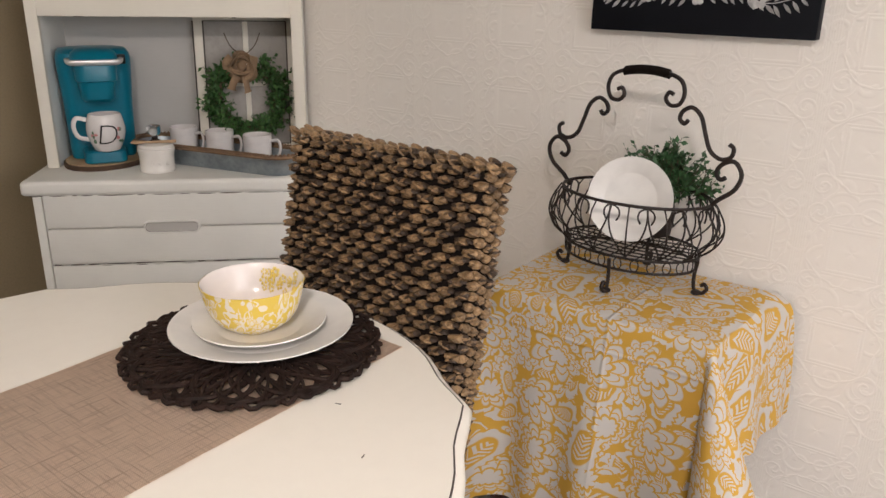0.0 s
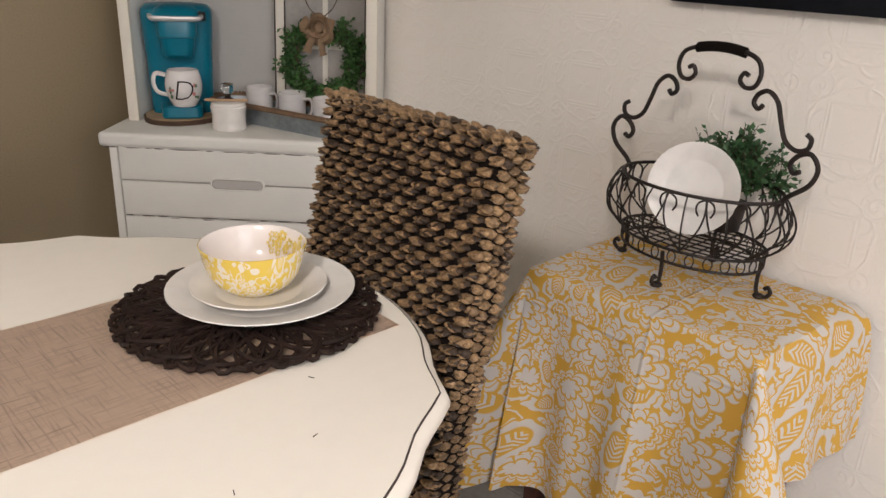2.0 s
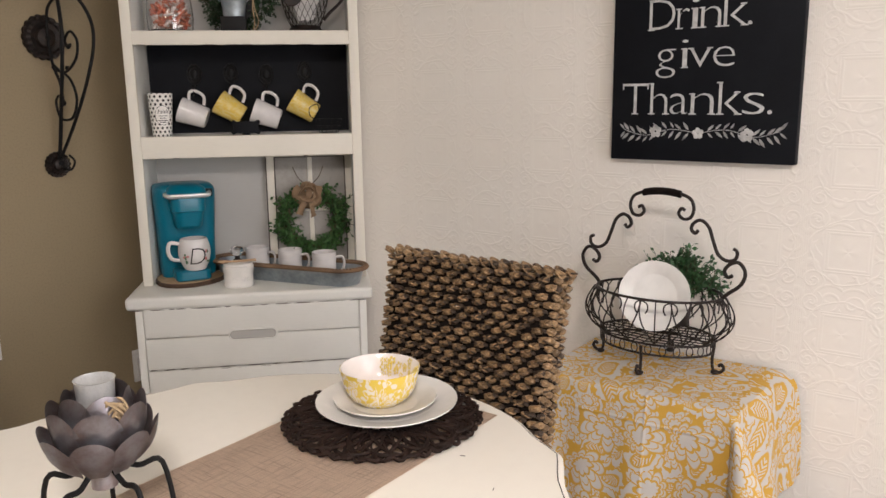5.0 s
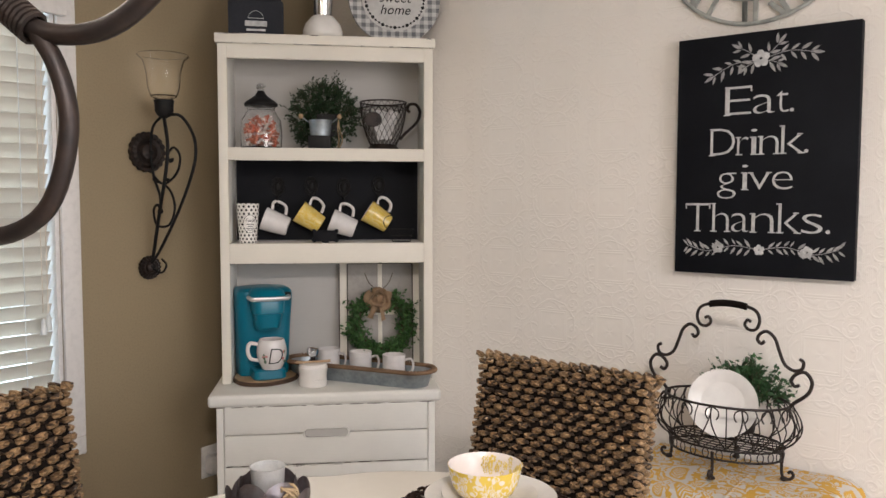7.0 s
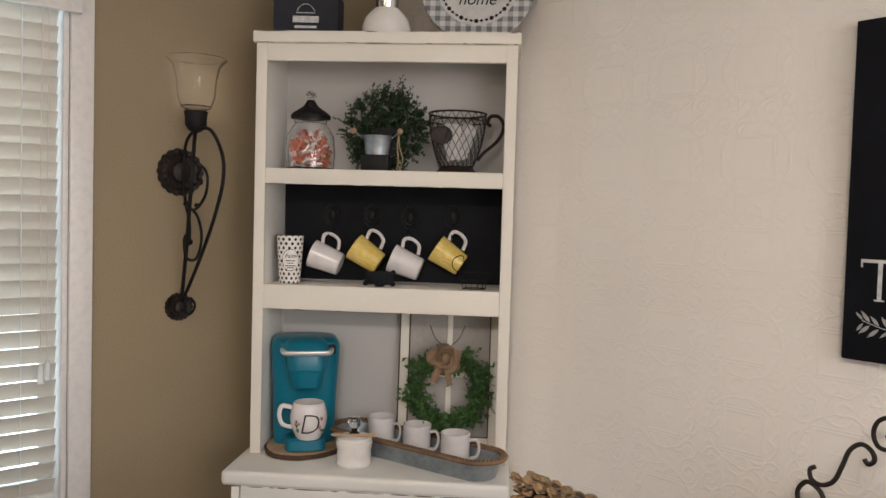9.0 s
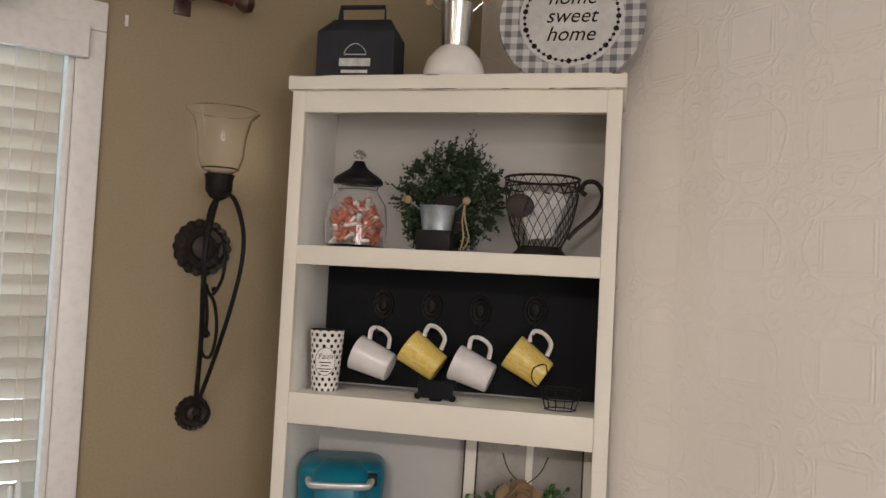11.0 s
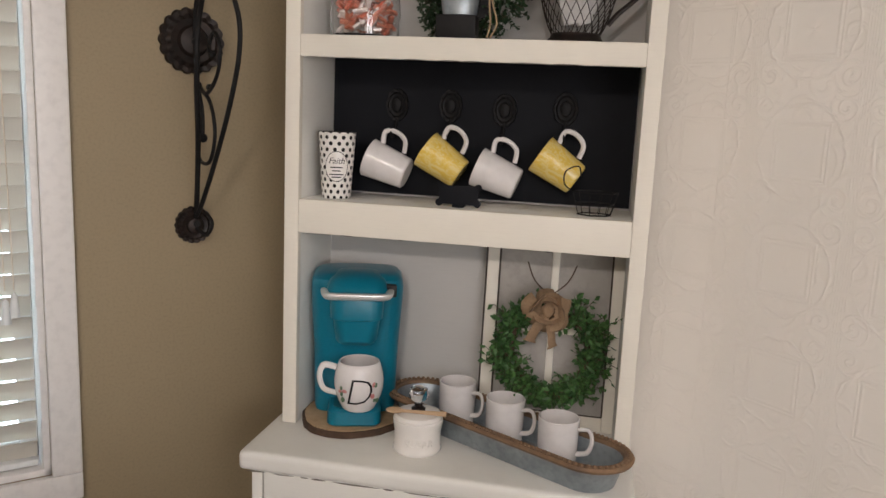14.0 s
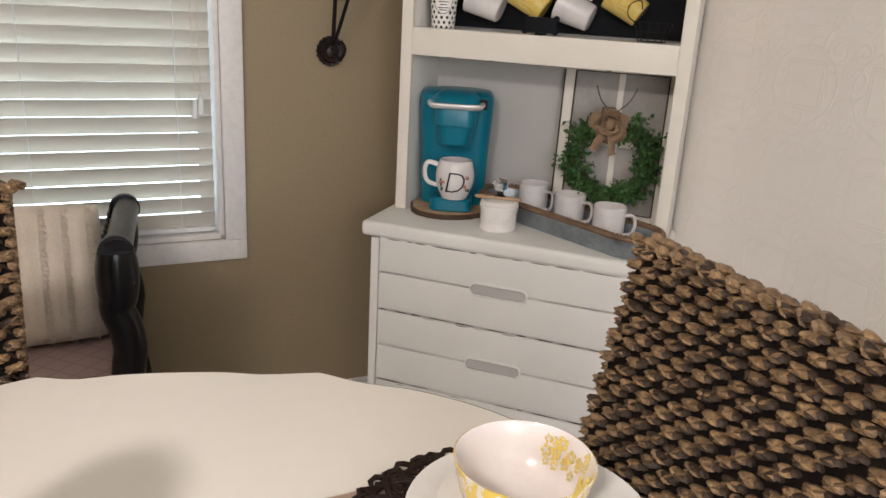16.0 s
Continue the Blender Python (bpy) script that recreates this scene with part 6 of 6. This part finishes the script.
# ---- woven chairs ----
def woven_panel(w_top, w_bot, z0, z1, thick, seed, wrap=True):
    """Knotted seagrass over both faces and round the edges of an upright panel; local y is its depth."""
    rng = random.Random(seed)
    bm = bmesh.new()
    pv, ph = 0.0168, 0.0340
    rows = int((z1 - z0) / pv)
    base = bmesh.new()
    bmesh.ops.create_uvsphere(base, u_segments=7, v_segments=4, radius=1.0)
    bv, bf = [v.co.copy() for v in base.verts], [[v.index for v in f.verts] for f in base.faces]
    base.free()

    def knot(at, sx, sy, sz, ry, rz=0.0, link=False):
        turn = Euler((rng.uniform(-0.15, 0.15), ry + rng.uniform(-0.12, 0.12), rz + rng.uniform(-0.12, 0.12))).to_matrix().to_4x4()
        for dx, dz, lean, wide, fat in ((0.0, 0.0, 0.0, 0.95, 0.92), (-0.34, 0.26, 0.5, 0.52, 0.42), (0.20, -0.26, 0.5, 0.54, 0.42), (0.40, 0.26, -0.4, 0.44, 0.36), (-0.36, -0.30, -0.4, 0.40, 0.32), *(((1.04, 0.06, 1.0, 0.40, 0.26),) if link else ())):
            m = Matrix.Translation(at) @ turn @ Matrix.Translation((dx * sx, 0, dz * sz)) @ Matrix.Rotation(lean, 4, "Y") @ Matrix.Diagonal((sx * wide, sy * (0.82 if wide > 0.9 else rng.uniform(0.95, 1.15)), sz * fat, 1))
            vs = [bm.verts.new(m @ v) for v in bv]
            shade = int(dx > 1 or rng.random() < 0.18)
            for f in bf:
                bm.faces.new([vs[i] for i in f]).material_index = shade

    for r in range(rows + 1):
        z = z1 - 0.012 - r * pv
        s = (z - z0) / (z1 - z0)
        half = (w_bot + (w_top - w_bot) * s) / 2
        cols = int(2 * half / ph)
        for c in range(cols + 1):
            x = -half + 2 * half * (c + (0.5 if r % 2 else 0.0)) / cols
            if abs(x) > half - 0.006:
                continue
            for side in (-1, 1):
                knot((x + rng.uniform(-0.0015, 0.0015), side * thick * 0.5 * (0.80 if abs(x) > half - 0.01 else 1), z + rng.uniform(-0.002, 0.002)), 0.0155 * rng.uniform(0.9, 1.06), 0.0100, 0.0086 * rng.uniform(0.88, 1.12), side * 0.22, 0.0, abs(x) < half - 0.035)
        for sx in (-1, 1):
            for yy in (-0.33, 0.0, 0.33):
                knot((sx * (half - 0.010), yy * thick + rng.uniform(-0.003, 0.003), z + (0.5 if yy == 0 else 0.0) * pv), 0.0100, 0.0120, 0.0084, 0.3 * sx)
    n = int(w_top / 0.025)
    for c in range(n + 1):
        for yy in (-0.34, 0.0, 0.34):
            knot((-w_top / 2 + w_top * (c + (0.5 if yy == 0 else 0.0)) / n * 0.985, yy * thick + rng.uniform(-0.003, 0.003), z1 + (0.006 if yy == 0 else 0.001) + rng.uniform(-0.002, 0.002)), 0.0145, 0.0120, 0.0082, 0.3)
    return bm


def chair(m, label):
    ob = thing("woven_chair", m, label, "chair", "woven chairs round the table")
    tilt = pose(0, 0, 0.42, -11.3, 0, 0)
    # Back and seat cores carry the shade between knots in their colour.
    back = part("backrest", box((-0.208, -0.0275, -0.02), (0.208, 0.0275, 0.576), 0.008), CORDDARK, ob, "core of the woven back, blackened for the shade in its gaps", m=tilt)
    part("back_weave", woven_panel(0.444, 0.425, -0.02, 0.580, 0.064, 1), (WEAVE, WEAVEDARK), back, "chunky knotted tan and brown seagrass", kind="stuff").data.set_sharp_from_angle(angle=radians(70))
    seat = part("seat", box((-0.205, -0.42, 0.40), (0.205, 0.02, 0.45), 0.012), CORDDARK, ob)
    part("seat_weave", woven_panel(0.41, 0.41, 0.0, 0.42, 0.03, 2), (WEAVE, WEAVEDARK), seat, "knotted seagrass seat", kind="stuff", m=pose(0, 0.0, 0.44, 90, 0, 0))
    for x in (-0.18, 0.18):
        for y in (-0.39, -0.005):
            part("leg", box((x - 0.02, y - 0.02, 0), (x + 0.02, y + 0.02, 0.40), 0.004), REDWOOD, ob)
    return ob


ch = chair(pose(0.024, 1.213, 0, 0, 0, -46.5), "brown woven seagrass dining chair pulled up to the table")
copy_thing(ch, pose(-1.018, 0.990, 0, 0, 0, 48.6))

# ---- side table, cloth, basket ----
SX0, SX1, SD0, SD1, SZ = 1.565, 2.055, 0.035, 0.375, 0.622
st = thing("side_table", WHITE, "small side table hidden under a printed cloth", "side table")
part("tabletop", box((SX0 + 0.004, -SD1 + 0.004, SZ - 0.025), (SX1 - 0.004, -SD0, SZ), 0.003), WOODLIGHT, st)
for x in (SX0 + 0.03, SX1 - 0.03):
    for d in (SD0 + 0.03, SD1 - 0.03):
        part("leg", box((x - 0.018, -d - 0.018, 0), (x + 0.018, -d + 0.018, SZ - 0.025), 0.003), REDWOOD, st)

cl = thing("tablecloth", WHITE, "yellow and white damask-print cotton cloth draped to the floor", "tablecloth")
bm = bmesh.new()
uvl = bm.loops.layers.uv.verify()
cx, cd, hx, hd = (SX0 + SX1) / 2, (SD0 + SD1) / 2, (SX1 - SX0) / 2 + 0.002, (SD1 - SD0) / 2 + 0.002


def cloth_point(a, b):
    """The cloth's own coordinates a, b (metres from its middle) laid over the table."""
    ox, od = max(abs(a) - hx, 0) * (1 if a > 0 else -1), max(abs(b) - hd, 0) * (1 if b > 0 else -1)
    px, pd = max(-hx, min(hx, a)), max(-hd, min(hd, b))
    over = math.hypot(ox, od)
    if over < 1e-9:
        return Vector((cx + px, -(cd + pd), SZ + 0.004 + 0.0012 * math.sin(31 * a) * math.sin(27 * b)))
    dx, dd = ox / over, od / over
    theta = math.atan2(abs(od), abs(ox))
    cone = max(0.0, math.sin(2 * theta)) ** 0.75
    hang = max(over - 0.02, 0)
    fall = over * (1 - 0.10 * cone)
    out = 0.012 * math.sin(min(over / 0.018, 1) * math.pi / 2) + (0.34 if ox < 0 else 0.62) * hang * cone
    if abs(od) > 1e-9 and abs(ox) > 1e-9:
        out -= 0.20 * hang * (math.exp(-((theta - 0.16) / 0.12) ** 2) + math.exp(-((theta - 1.41) / 0.12) ** 2))
    along = a if abs(od) > abs(ox) else b
    out += hang * (0.05 * math.sin(along * 19 + 1.2) + 0.03 * math.sin(along * 41)) * (1 - cone)
    if ox < 0:
        out += 0.12 * hang
    elif ox > 0:
        back_part = max(0.0, min(1.0, (hd - b) / (2 * hd)))
        out += back_part * (0.055 * (1 - math.exp(-over / 0.03)) + 0.08 * hang) + 0.03 * hang
    else:
        out += 0.035 * hang
    q = Vector((cx + px + dx * out, -(cd + pd + dd * out), SZ + 0.004 - max(fall - 0.006, 0)))
    q.z = max(q.z, 0.004 + 0.002 * abs(math.sin(a * 40)))
    if q.y > -0.012:
        q.y = -0.012
    return q


A0, A1, B0, B1 = -hx - 0.52, hx + 0.285, -hd - 0.01, hd + 0.54
na, nb = 118, 86
g = [[bm.verts.new(cloth_point(A0 + (A1 - A0) * i / na, B0 + (B1 - B0) * k / nb)) for k in range(nb + 1)] for i in range(na + 1)]
for i in range(na):
    for k in range(nb):
        f = bm.faces.new((g[i][k], g[i][k + 1], g[i + 1][k + 1], g[i + 1][k]))
        for l, (p, q) in zip(f.loops, ((i, k), (i, k + 1), (i + 1, k + 1), (i + 1, k))):
            l[uvl].uv = (A0 + (A1 - A0) * p / na, B0 + (B1 - B0) * q / nb)
bmesh.ops.recalc_face_normals(bm, faces=bm.faces[:])
part("cloth", bm, CLOTH, cl)

BZ = SZ + 0.0055
bk = thing("wire_fruit_basket", WHITE @ pose(1.789, -0.160, BZ), "oval brown wrought-iron basket with a scrolled handle", "basket")
AX, AY = 0.192, 0.132


def oval(z, k, n=56, ax=AX, ay=AY):
    return [(ax * k * math.cos(a), ay * k * math.sin(a), z) for a in (2 * math.pi * i / n for i in range(n))]


for z, k, r in ((0.200, 0.86, 0.0036), (0.083, 0.80, 0.003), (0.055, 0.78, 0.003)):
    part("oval_rail", tube(oval(z, k), r, closed=True, segs=7), IRON, bk)
n_h = 14
for i in range(n_h):
    a = 2 * math.pi * i / n_h
    for sgn in (-1, 1):
        pts = []
        for s in (j / 10 for j in range(11)):
            z = 0.086 + 0.112 * s
            k = 0.80 + 0.21 * math.sin(math.pi * (s ** 0.85) * 0.93) * (1 - 0.12 * s) + 0.05 * s
            da = sgn * 0.225 * math.sin(s * math.pi * 0.52)
            pts.append((AX * k * math.cos(a + da), AY * k * math.sin(a + da), z))
        for t_ in (0.5, 1.2, 2.0, 2.8):
            da = sgn * (0.225 - 0.065 * math.sin(t_) - 0.03)
            pts.append((AX * 0.86 * math.cos(a + da * 0.9), AY * 0.86 * math.sin(a + da * 0.9), 0.198 - 0.012 * t_))
        part("heart_scroll", tube(smooth_path(pts, 2), 0.0020, segs=5), IRON, bk)
    part("upright_wire", tube([(AX * k * math.cos(a), AY * k * math.sin(a), z) for k, z in ((0.80, 0.083), (0.95, 0.11), (1.0, 0.145), (0.95, 0.18), (0.86, 0.2))], 0.0018, segs=5), IRON, bk)
for i in range(26):
    a = 2 * math.pi * i / 26
    c = Vector((AX * 0.79 * math.cos(a), AY * 0.79 * math.sin(a), 0.069))
    tg = Vector((-AX * math.sin(a), AY * math.cos(a), 0)).normalized()
    part("ring_link", tube([c + tg * 0.0085 * math.cos(b) + Vector((0, 0, 0.0125)) * math.sin(b) for b in (2 * math.pi * j / 14 for j in range(14))], 0.0014, closed=True, segs=5), IRON, bk)
for i in range(-5, 6):
    x = i * 0.027
    yy = AY * 0.79 * math.sqrt(max(0, 1 - (x / (AX * 0.8)) ** 2))
    part("floor_wire", tube([(x, -yy, 0.083), (x * 0.98, 0, 0.078), (x, yy, 0.083)], 0.0017, segs=5), IRON, bk)
for i in range(-4, 5):
    y = i * 0.022
    xx = AX * 0.79 * math.sqrt(max(0, 1 - (y / (AY * 0.8)) ** 2))
    part("floor_wire", tube([(-xx, y, 0.083), (0, y, 0.077), (xx, y, 0.083)], 0.0017, segs=5), IRON, bk)
for a in (math.pi, -math.pi / 2, 0, math.pi / 2):
    c, s = math.cos(a), math.sin(a)
    px, py = AX * 0.80 * c, AY * 0.80 * s
    o = Vector((c, s, 0))
    b0 = Vector((px, py, 0))
    part("foot", tube(smooth_path([b0 + Vector((0, 0, 0.075)), b0 - o * 0.004 + Vector((0, 0, 0.04)), b0 + o * 0.0 + Vector((0, 0, 0.010)), b0 + o * 0.016 + Vector((0, 0, 0.007)), b0 + o * 0.026 + Vector((0, 0, 0.018)), b0 + o * 0.020 + Vector((0, 0, 0.028)), b0 + o * 0.013 + Vector((0, 0, 0.023))], 5), 0.0042, segs=8), IRON, bk)
    part("foot_pad", ball(b0 + o * 0.004 + Vector((0, 0, 0.006)), 0.011, None, 12, 8, (1, 1, 0.55)), IRON, bk)


for sx in (-1, 1):
    def flip(pts):
        return [(sx * x, y, z) for x, y, z in pts]
    low = [(0.160, 0, 0.190), (0.176, 0, 0.212), (0.208, 0, 0.240), (0.218, 0, 0.272), (0.202, 0, 0.296), (0.180, 0, 0.290), (0.168, 0, 0.272), (0.176, 0, 0.257), (0.188, 0, 0.262)]
    mid = [(0.186, 0, 0.330), (0.196, 0, 0.322), (0.192, 0, 0.304), (0.172, 0, 0.298), (0.150, 0, 0.312), (0.136, 0, 0.345), (0.124, 0, 0.378), (0.104, 0, 0.394), (0.086, 0, 0.386), (0.080, 0, 0.370), (0.090, 0, 0.360), (0.098, 0, 0.368)]
    top = [(0.062, 0, 0.416), (0.052, 0, 0.420), (0.046, 0, 0.406), (0.058, 0, 0.394), (0.076, 0, 0.398), (0.084, 0, 0.420), (0.076, 0, 0.444), (0.052, 0, 0.456), (0.020, 0, 0.459), (0.0, 0, 0.4595)]
    for pts, r in ((low, 0.0048), (mid, 0.0046), (top, 0.0044)):
        part("handle_scroll", tube(smooth_path(flip(pts), 6), r, segs=8), IRON, bk)
bm = tube([(-0.046, 0, 0.4565), (0, 0, 0.4615), (0.046, 0, 0.4565)], 0.0075, segs=10)
for i in range(26):
    x = -0.048 + 0.096 * i / 25
    z = 0.4615 - 2.4 * x * x
    tube([(x, 0.0082 * math.cos(b), z + 0.0082 * math.sin(b)) for b in (2 * math.pi * j / 10 for j in range(10))], 0.0021, bm, closed=True, segs=5)
part("wrapped_grip", bm, CORDDARK, bk, "wound dark cord grip")

plate("white ribbed plate propped upright in the wire basket", WHITE @ pose(1.785, -0.172, BZ + 0.186, 76, 0, 13) @ Matrix.Translation((0, 0, -0.004)), 0.092)
pl = thing("small_green_plant", WHITE @ pose(1.812, -0.070, BZ + 0.088), "bushy blue-green artificial plant behind the plate", "plant")
part("plant_pot", lathe([(0.0005, 0), (0.030, 0), (0.038, 0.06), (0.036, 0.06), (0.0005, 0.055)], 24), IRON, pl)


def tuft(rng):
    a, e = rng.uniform(0, 6.28), rng.uniform(0.25, 1.5)
    d = Vector((math.cos(a) * math.cos(e) * 1.25, math.sin(a) * math.cos(e) * 0.32, math.sin(e)))
    return Vector((0, 0, 0.07)) + d * rng.uniform(0.02, 0.085), d + Vector((0, 0, 0.3))


lv, tw = sprigs(210, tuft, 0.0165, 41, per=9, length=0.048, wide=0.6)
part("leaves", lv, LEAFBLUE, pl, "small rounded leaves", kind="stuff")
part("stem", tw, TWIG, pl, kind="stuff")

# ---- bench under the window ----
bn = thing("window_bench", TAN, "black lacquered bench with a rolled arm and quilted seat", "bench")
part("seat_frame", box((-2.55, -0.46, 0.30), (-1.33, -0.06, 0.355), 0.006), BLACKLACQ, bn)
part("seat_cushion", box((-2.54, -0.47, 0.355), (-1.385, -0.05, 0.425), 0.024, None, 4), QUILT, bn, "brown quilted seat cover")
for x in (-1.352, -2.53):
    part("arm_roll", tube([(x, -0.045, 0.722), (x - 0.007, -0.10, 0.724), (x - 0.038, -0.38, 0.724), (x - 0.043, -0.425, 0.722)], 0.031, segs=24), BLACKLACQ, bn)
    for y in (-0.052, -0.415):
        part("arm_collar", tube([(x + 0.11 * y, y - 0.008, 0.723), (x + 0.11 * y, y + 0.008, 0.723)], 0.038, segs=24), BLACKLACQ, bn)
    for k in range(6):
        part("carved_bead", ball((x - 0.043 - 0.005 * k, -0.12 - 0.045 * k, 0.736), 0.009, None, 10, 6, (0.5, 1.4, 1)), BLACKLACQ, bn)
    for y in (-0.41, -0.065):
        c = x + 0.11 * y
        path = smooth_path([(c, y, 0.725), (c, y, 0.665), (c - 0.002, y, 0.615), (c - 0.006, y, 0.585), (c + 0.010, y, 0.535), (c + 0.016, y, 0.485), (c + 0.010, y, 0.44), (c - 0.004, y, 0.30), (c + 0.006, y, 0.15), (c, y, 0.0)], 6)
        part("arm_post", tube(path, [(0.038 if y < -0.2 else 0.022) + 0.009 * math.sin(max(0.0, 1 - abs(p.z - 0.66) / 0.07) * 1.57) for p in path], segs=18), BLACKLACQ, bn, "carved black S-shaped post")
    part("arm_panel", box((-0.010, -0.36, 0.43), (0.010, -0.09, 0.70), 0.004), BLACKLACQ, bn, m=pose(x, 0, 0, 0, 0, -6))

pw = thing("throw_pillow", TAN @ pose(-1.66, -0.215, 0.428, -16, 0, 0), "cream cotton throw pillow with frayed vertical bands", "pillow")
bm = bmesh.new()
nx, nz = 40, 30
for side in (-1, 1):
    g = []
    for i in range(nx + 1):
        u = -1 + 2 * i / nx
        col = []
        for k in range(nz + 1):
            v = -1 + 2 * k / nz
            puff = (max(0, 1 - u ** 4) * max(0, 1 - v ** 4)) ** 0.5
            col.append(bm.verts.new((0.245 * u * (1 - 0.04 * v * v), side * (0.004 + 0.066 * puff + 0.004 * math.sin(u * 26) * puff), 0.175 + 0.172 * v * (1 - 0.05 * u * u))))
        g.append(col)
    for i in range(nx):
        for k in range(nz):
            q = (g[i][k], g[i + 1][k], g[i + 1][k + 1], g[i][k + 1])
            bm.faces.new(q if side < 0 else q[::-1])
part("pillow_cover", bm, PILLOW, pw)
rng = random.Random(17)
for u in (-0.72, -0.42, -0.12, 0.18, 0.42, 0.62, 0.84):
    b = bmesh.new()
    for k in range(90):
        v = -0.95 + 1.9 * k / 89
        puff = (max(0, 1 - u ** 4) * max(0, 1 - v ** 4)) ** 0.5
        p = Vector((0.245 * u, -(0.005 + 0.066 * puff), 0.175 + 0.172 * v))
        tube([p, p + Vector((rng.uniform(0.004, 0.012), -0.006, rng.uniform(-0.006, 0.003))), p + Vector((rng.uniform(0.010, 0.018), -0.002, rng.uniform(-0.012, 0.0)))], 0.0011, b, segs=3)
    part("fringe_band", b, FRINGE, pw, kind="stuff")

# small white bowl on the floor beside the chest
wb2 = thing("white_floor_bowl", pose(-0.962, 2.356, 0), "low white covered bowl on a round base by the chest", "bowl")
part("base", lathe([(0.0005, 0), (0.098, 0), (0.104, 0.008), (0.100, 0.030), (0.084, 0.058), (0.072, 0.074), (0.0005, 0.075)], 40), PILLOW, wb2, "cream round base")
part("lid", lathe([(0.060, 0.074), (0.076, 0.080), (0.080, 0.092), (0.074, 0.102), (0.045, 0.108), (0.0005, 0.110)], 40), WHITECHINA, wb2, "smooth white lid")

# ---- chandelier ----
CHX, CHY = -0.868, 0.405
chd = thing("iron_chandelier", pose(CHX, CHY, 0), "bronze-brown scrolled iron chandelier over the table", "chandelier")
part("column", lathe([(0.0005, 1.46), (0.02, 1.47), (0.03, 1.50), (0.018, 1.54), (0.016, 1.75), (0.026, 1.78), (0.012, 1.82), (0.0005, 1.83)], 20), IRON, chd)
part("hanging_rod", tube([(0, 0, 1.82), (0, 0, 2.435)], 0.006), IRON, chd)
part("ceiling_rose", lathe([(0.0005, 2.40), (0.03, 2.405), (0.06, 2.425), (0.062, 2.439), (0.0005, 2.439)], 28), IRON, chd)
for k in range(3):
    m = pose(0, 0, 0, 0, 0, -20 + 120 * k)
    arm = part("arm", tube(smooth_path([(0.012, 0, 1.80), (0.07, 0, 1.70), (0.12, 0, 1.61), (0.165, 0, 1.555), (0.215, 0, 1.518), (0.285, 0, 1.520), (0.345, 0, 1.57), (0.36, 0, 1.645)], 7), 0.0095, segs=10), IRON, chd, m=m)
    part("lower_scroll", tube(smooth_path([(0.195, 0, 1.535), (0.228, 0, 1.49), (0.240, 0, 1.43), (0.215, 0, 1.36), (0.155, 0, 1.335), (0.115, 0, 1.37), (0.125, 0, 1.41), (0.155, 0, 1.405)], 6), 0.0085, segs=10), IRON, arm)
    b = bmesh.new()
    wound = []
    for i in range(121):
        q, x = 2 * math.pi * i / 12, 0.166 + 0.0042 * i / 12
        wound.append((x + 0.6 * 0.0135 * math.sin(q), 0.0135 * math.cos(q), 1.554 - 0.0034 * i / 12 + 0.8 * 0.0135 * math.sin(q)))
    tube(wound, 0.0028, b, segs=5)
    part("wire_binding", b, IRON, arm)
    part("candle_pan", lathe([(0.0005, 1.640), (0.03, 1.645), (0.038, 1.655), (0.036, 1.657), (0.012, 1.65), (0.012, 1.71), (0.0005, 1.711)], 20, m=Matrix.Translation((0.36, 0, 0))), IRON, arm)
    part("bulb", lathe([(0.008, 1.71), (0.012, 1.72), (0.019, 1.745), (0.014, 1.775), (0.003, 1.79), (0.0005, 1.791)], 16, m=Matrix.Translation((0.36, 0, 0))), BULB, arm, "lit warm candle bulb")
    w_ = pose(CHX, CHY, 0) @ m @ Vector((0.36, 0, 1.83))
    lamp("chandelier_bulb", "POINT", Matrix.Translation(w_), BULB_WATTS, (1.0, 0.86, 0.70), r=0.03)

# unseen ceiling fill light added in the middle of the room, behind the walk
cf = thing("ceiling_fill_light", WHITE @ pose(3.1, -2.7, H), "unseen round flush ceiling light, added to fill the room", "ceiling light")
part("ring", lathe([(0.20, 0), (0.21, -0.02), (0.20, -0.045), (0.18, -0.05)], 40), TRIM, cf)
part("diffuser", lathe([(0.18, -0.05), (0.14, -0.075), (0.07, -0.088), (0.0005, -0.09)], 40), glow("fill_light_diffuser", (1.0, 0.90, 0.76), 3.0), cf)
lamp("ceiling_fill_lamp", "AREA", WHITE @ pose(3.1, -2.7, H - 0.12), CEILING_FILL_WATTS, (1.0, 0.91, 0.81), w=0.34, h=0.34)

# ---- floor tiles ----
tile_me = None
for i in range(16):
    for k in range(9):
        x, y = 0.02 + 0.305 * i, -0.02 - 0.305 * (k + 1)
        if tile_me is None:
            ob = part("tile", box((0, 0, -0.008), (0.3, 0.3, 0.0), 0.002, None, 1), FLOORM, floor_ob)
            tile_me = ob.data
        else:
            ob = new("tile", tile_me)
            ob.parent = floor_ob
        ob.matrix_basis = pose(x, y, 0.0)
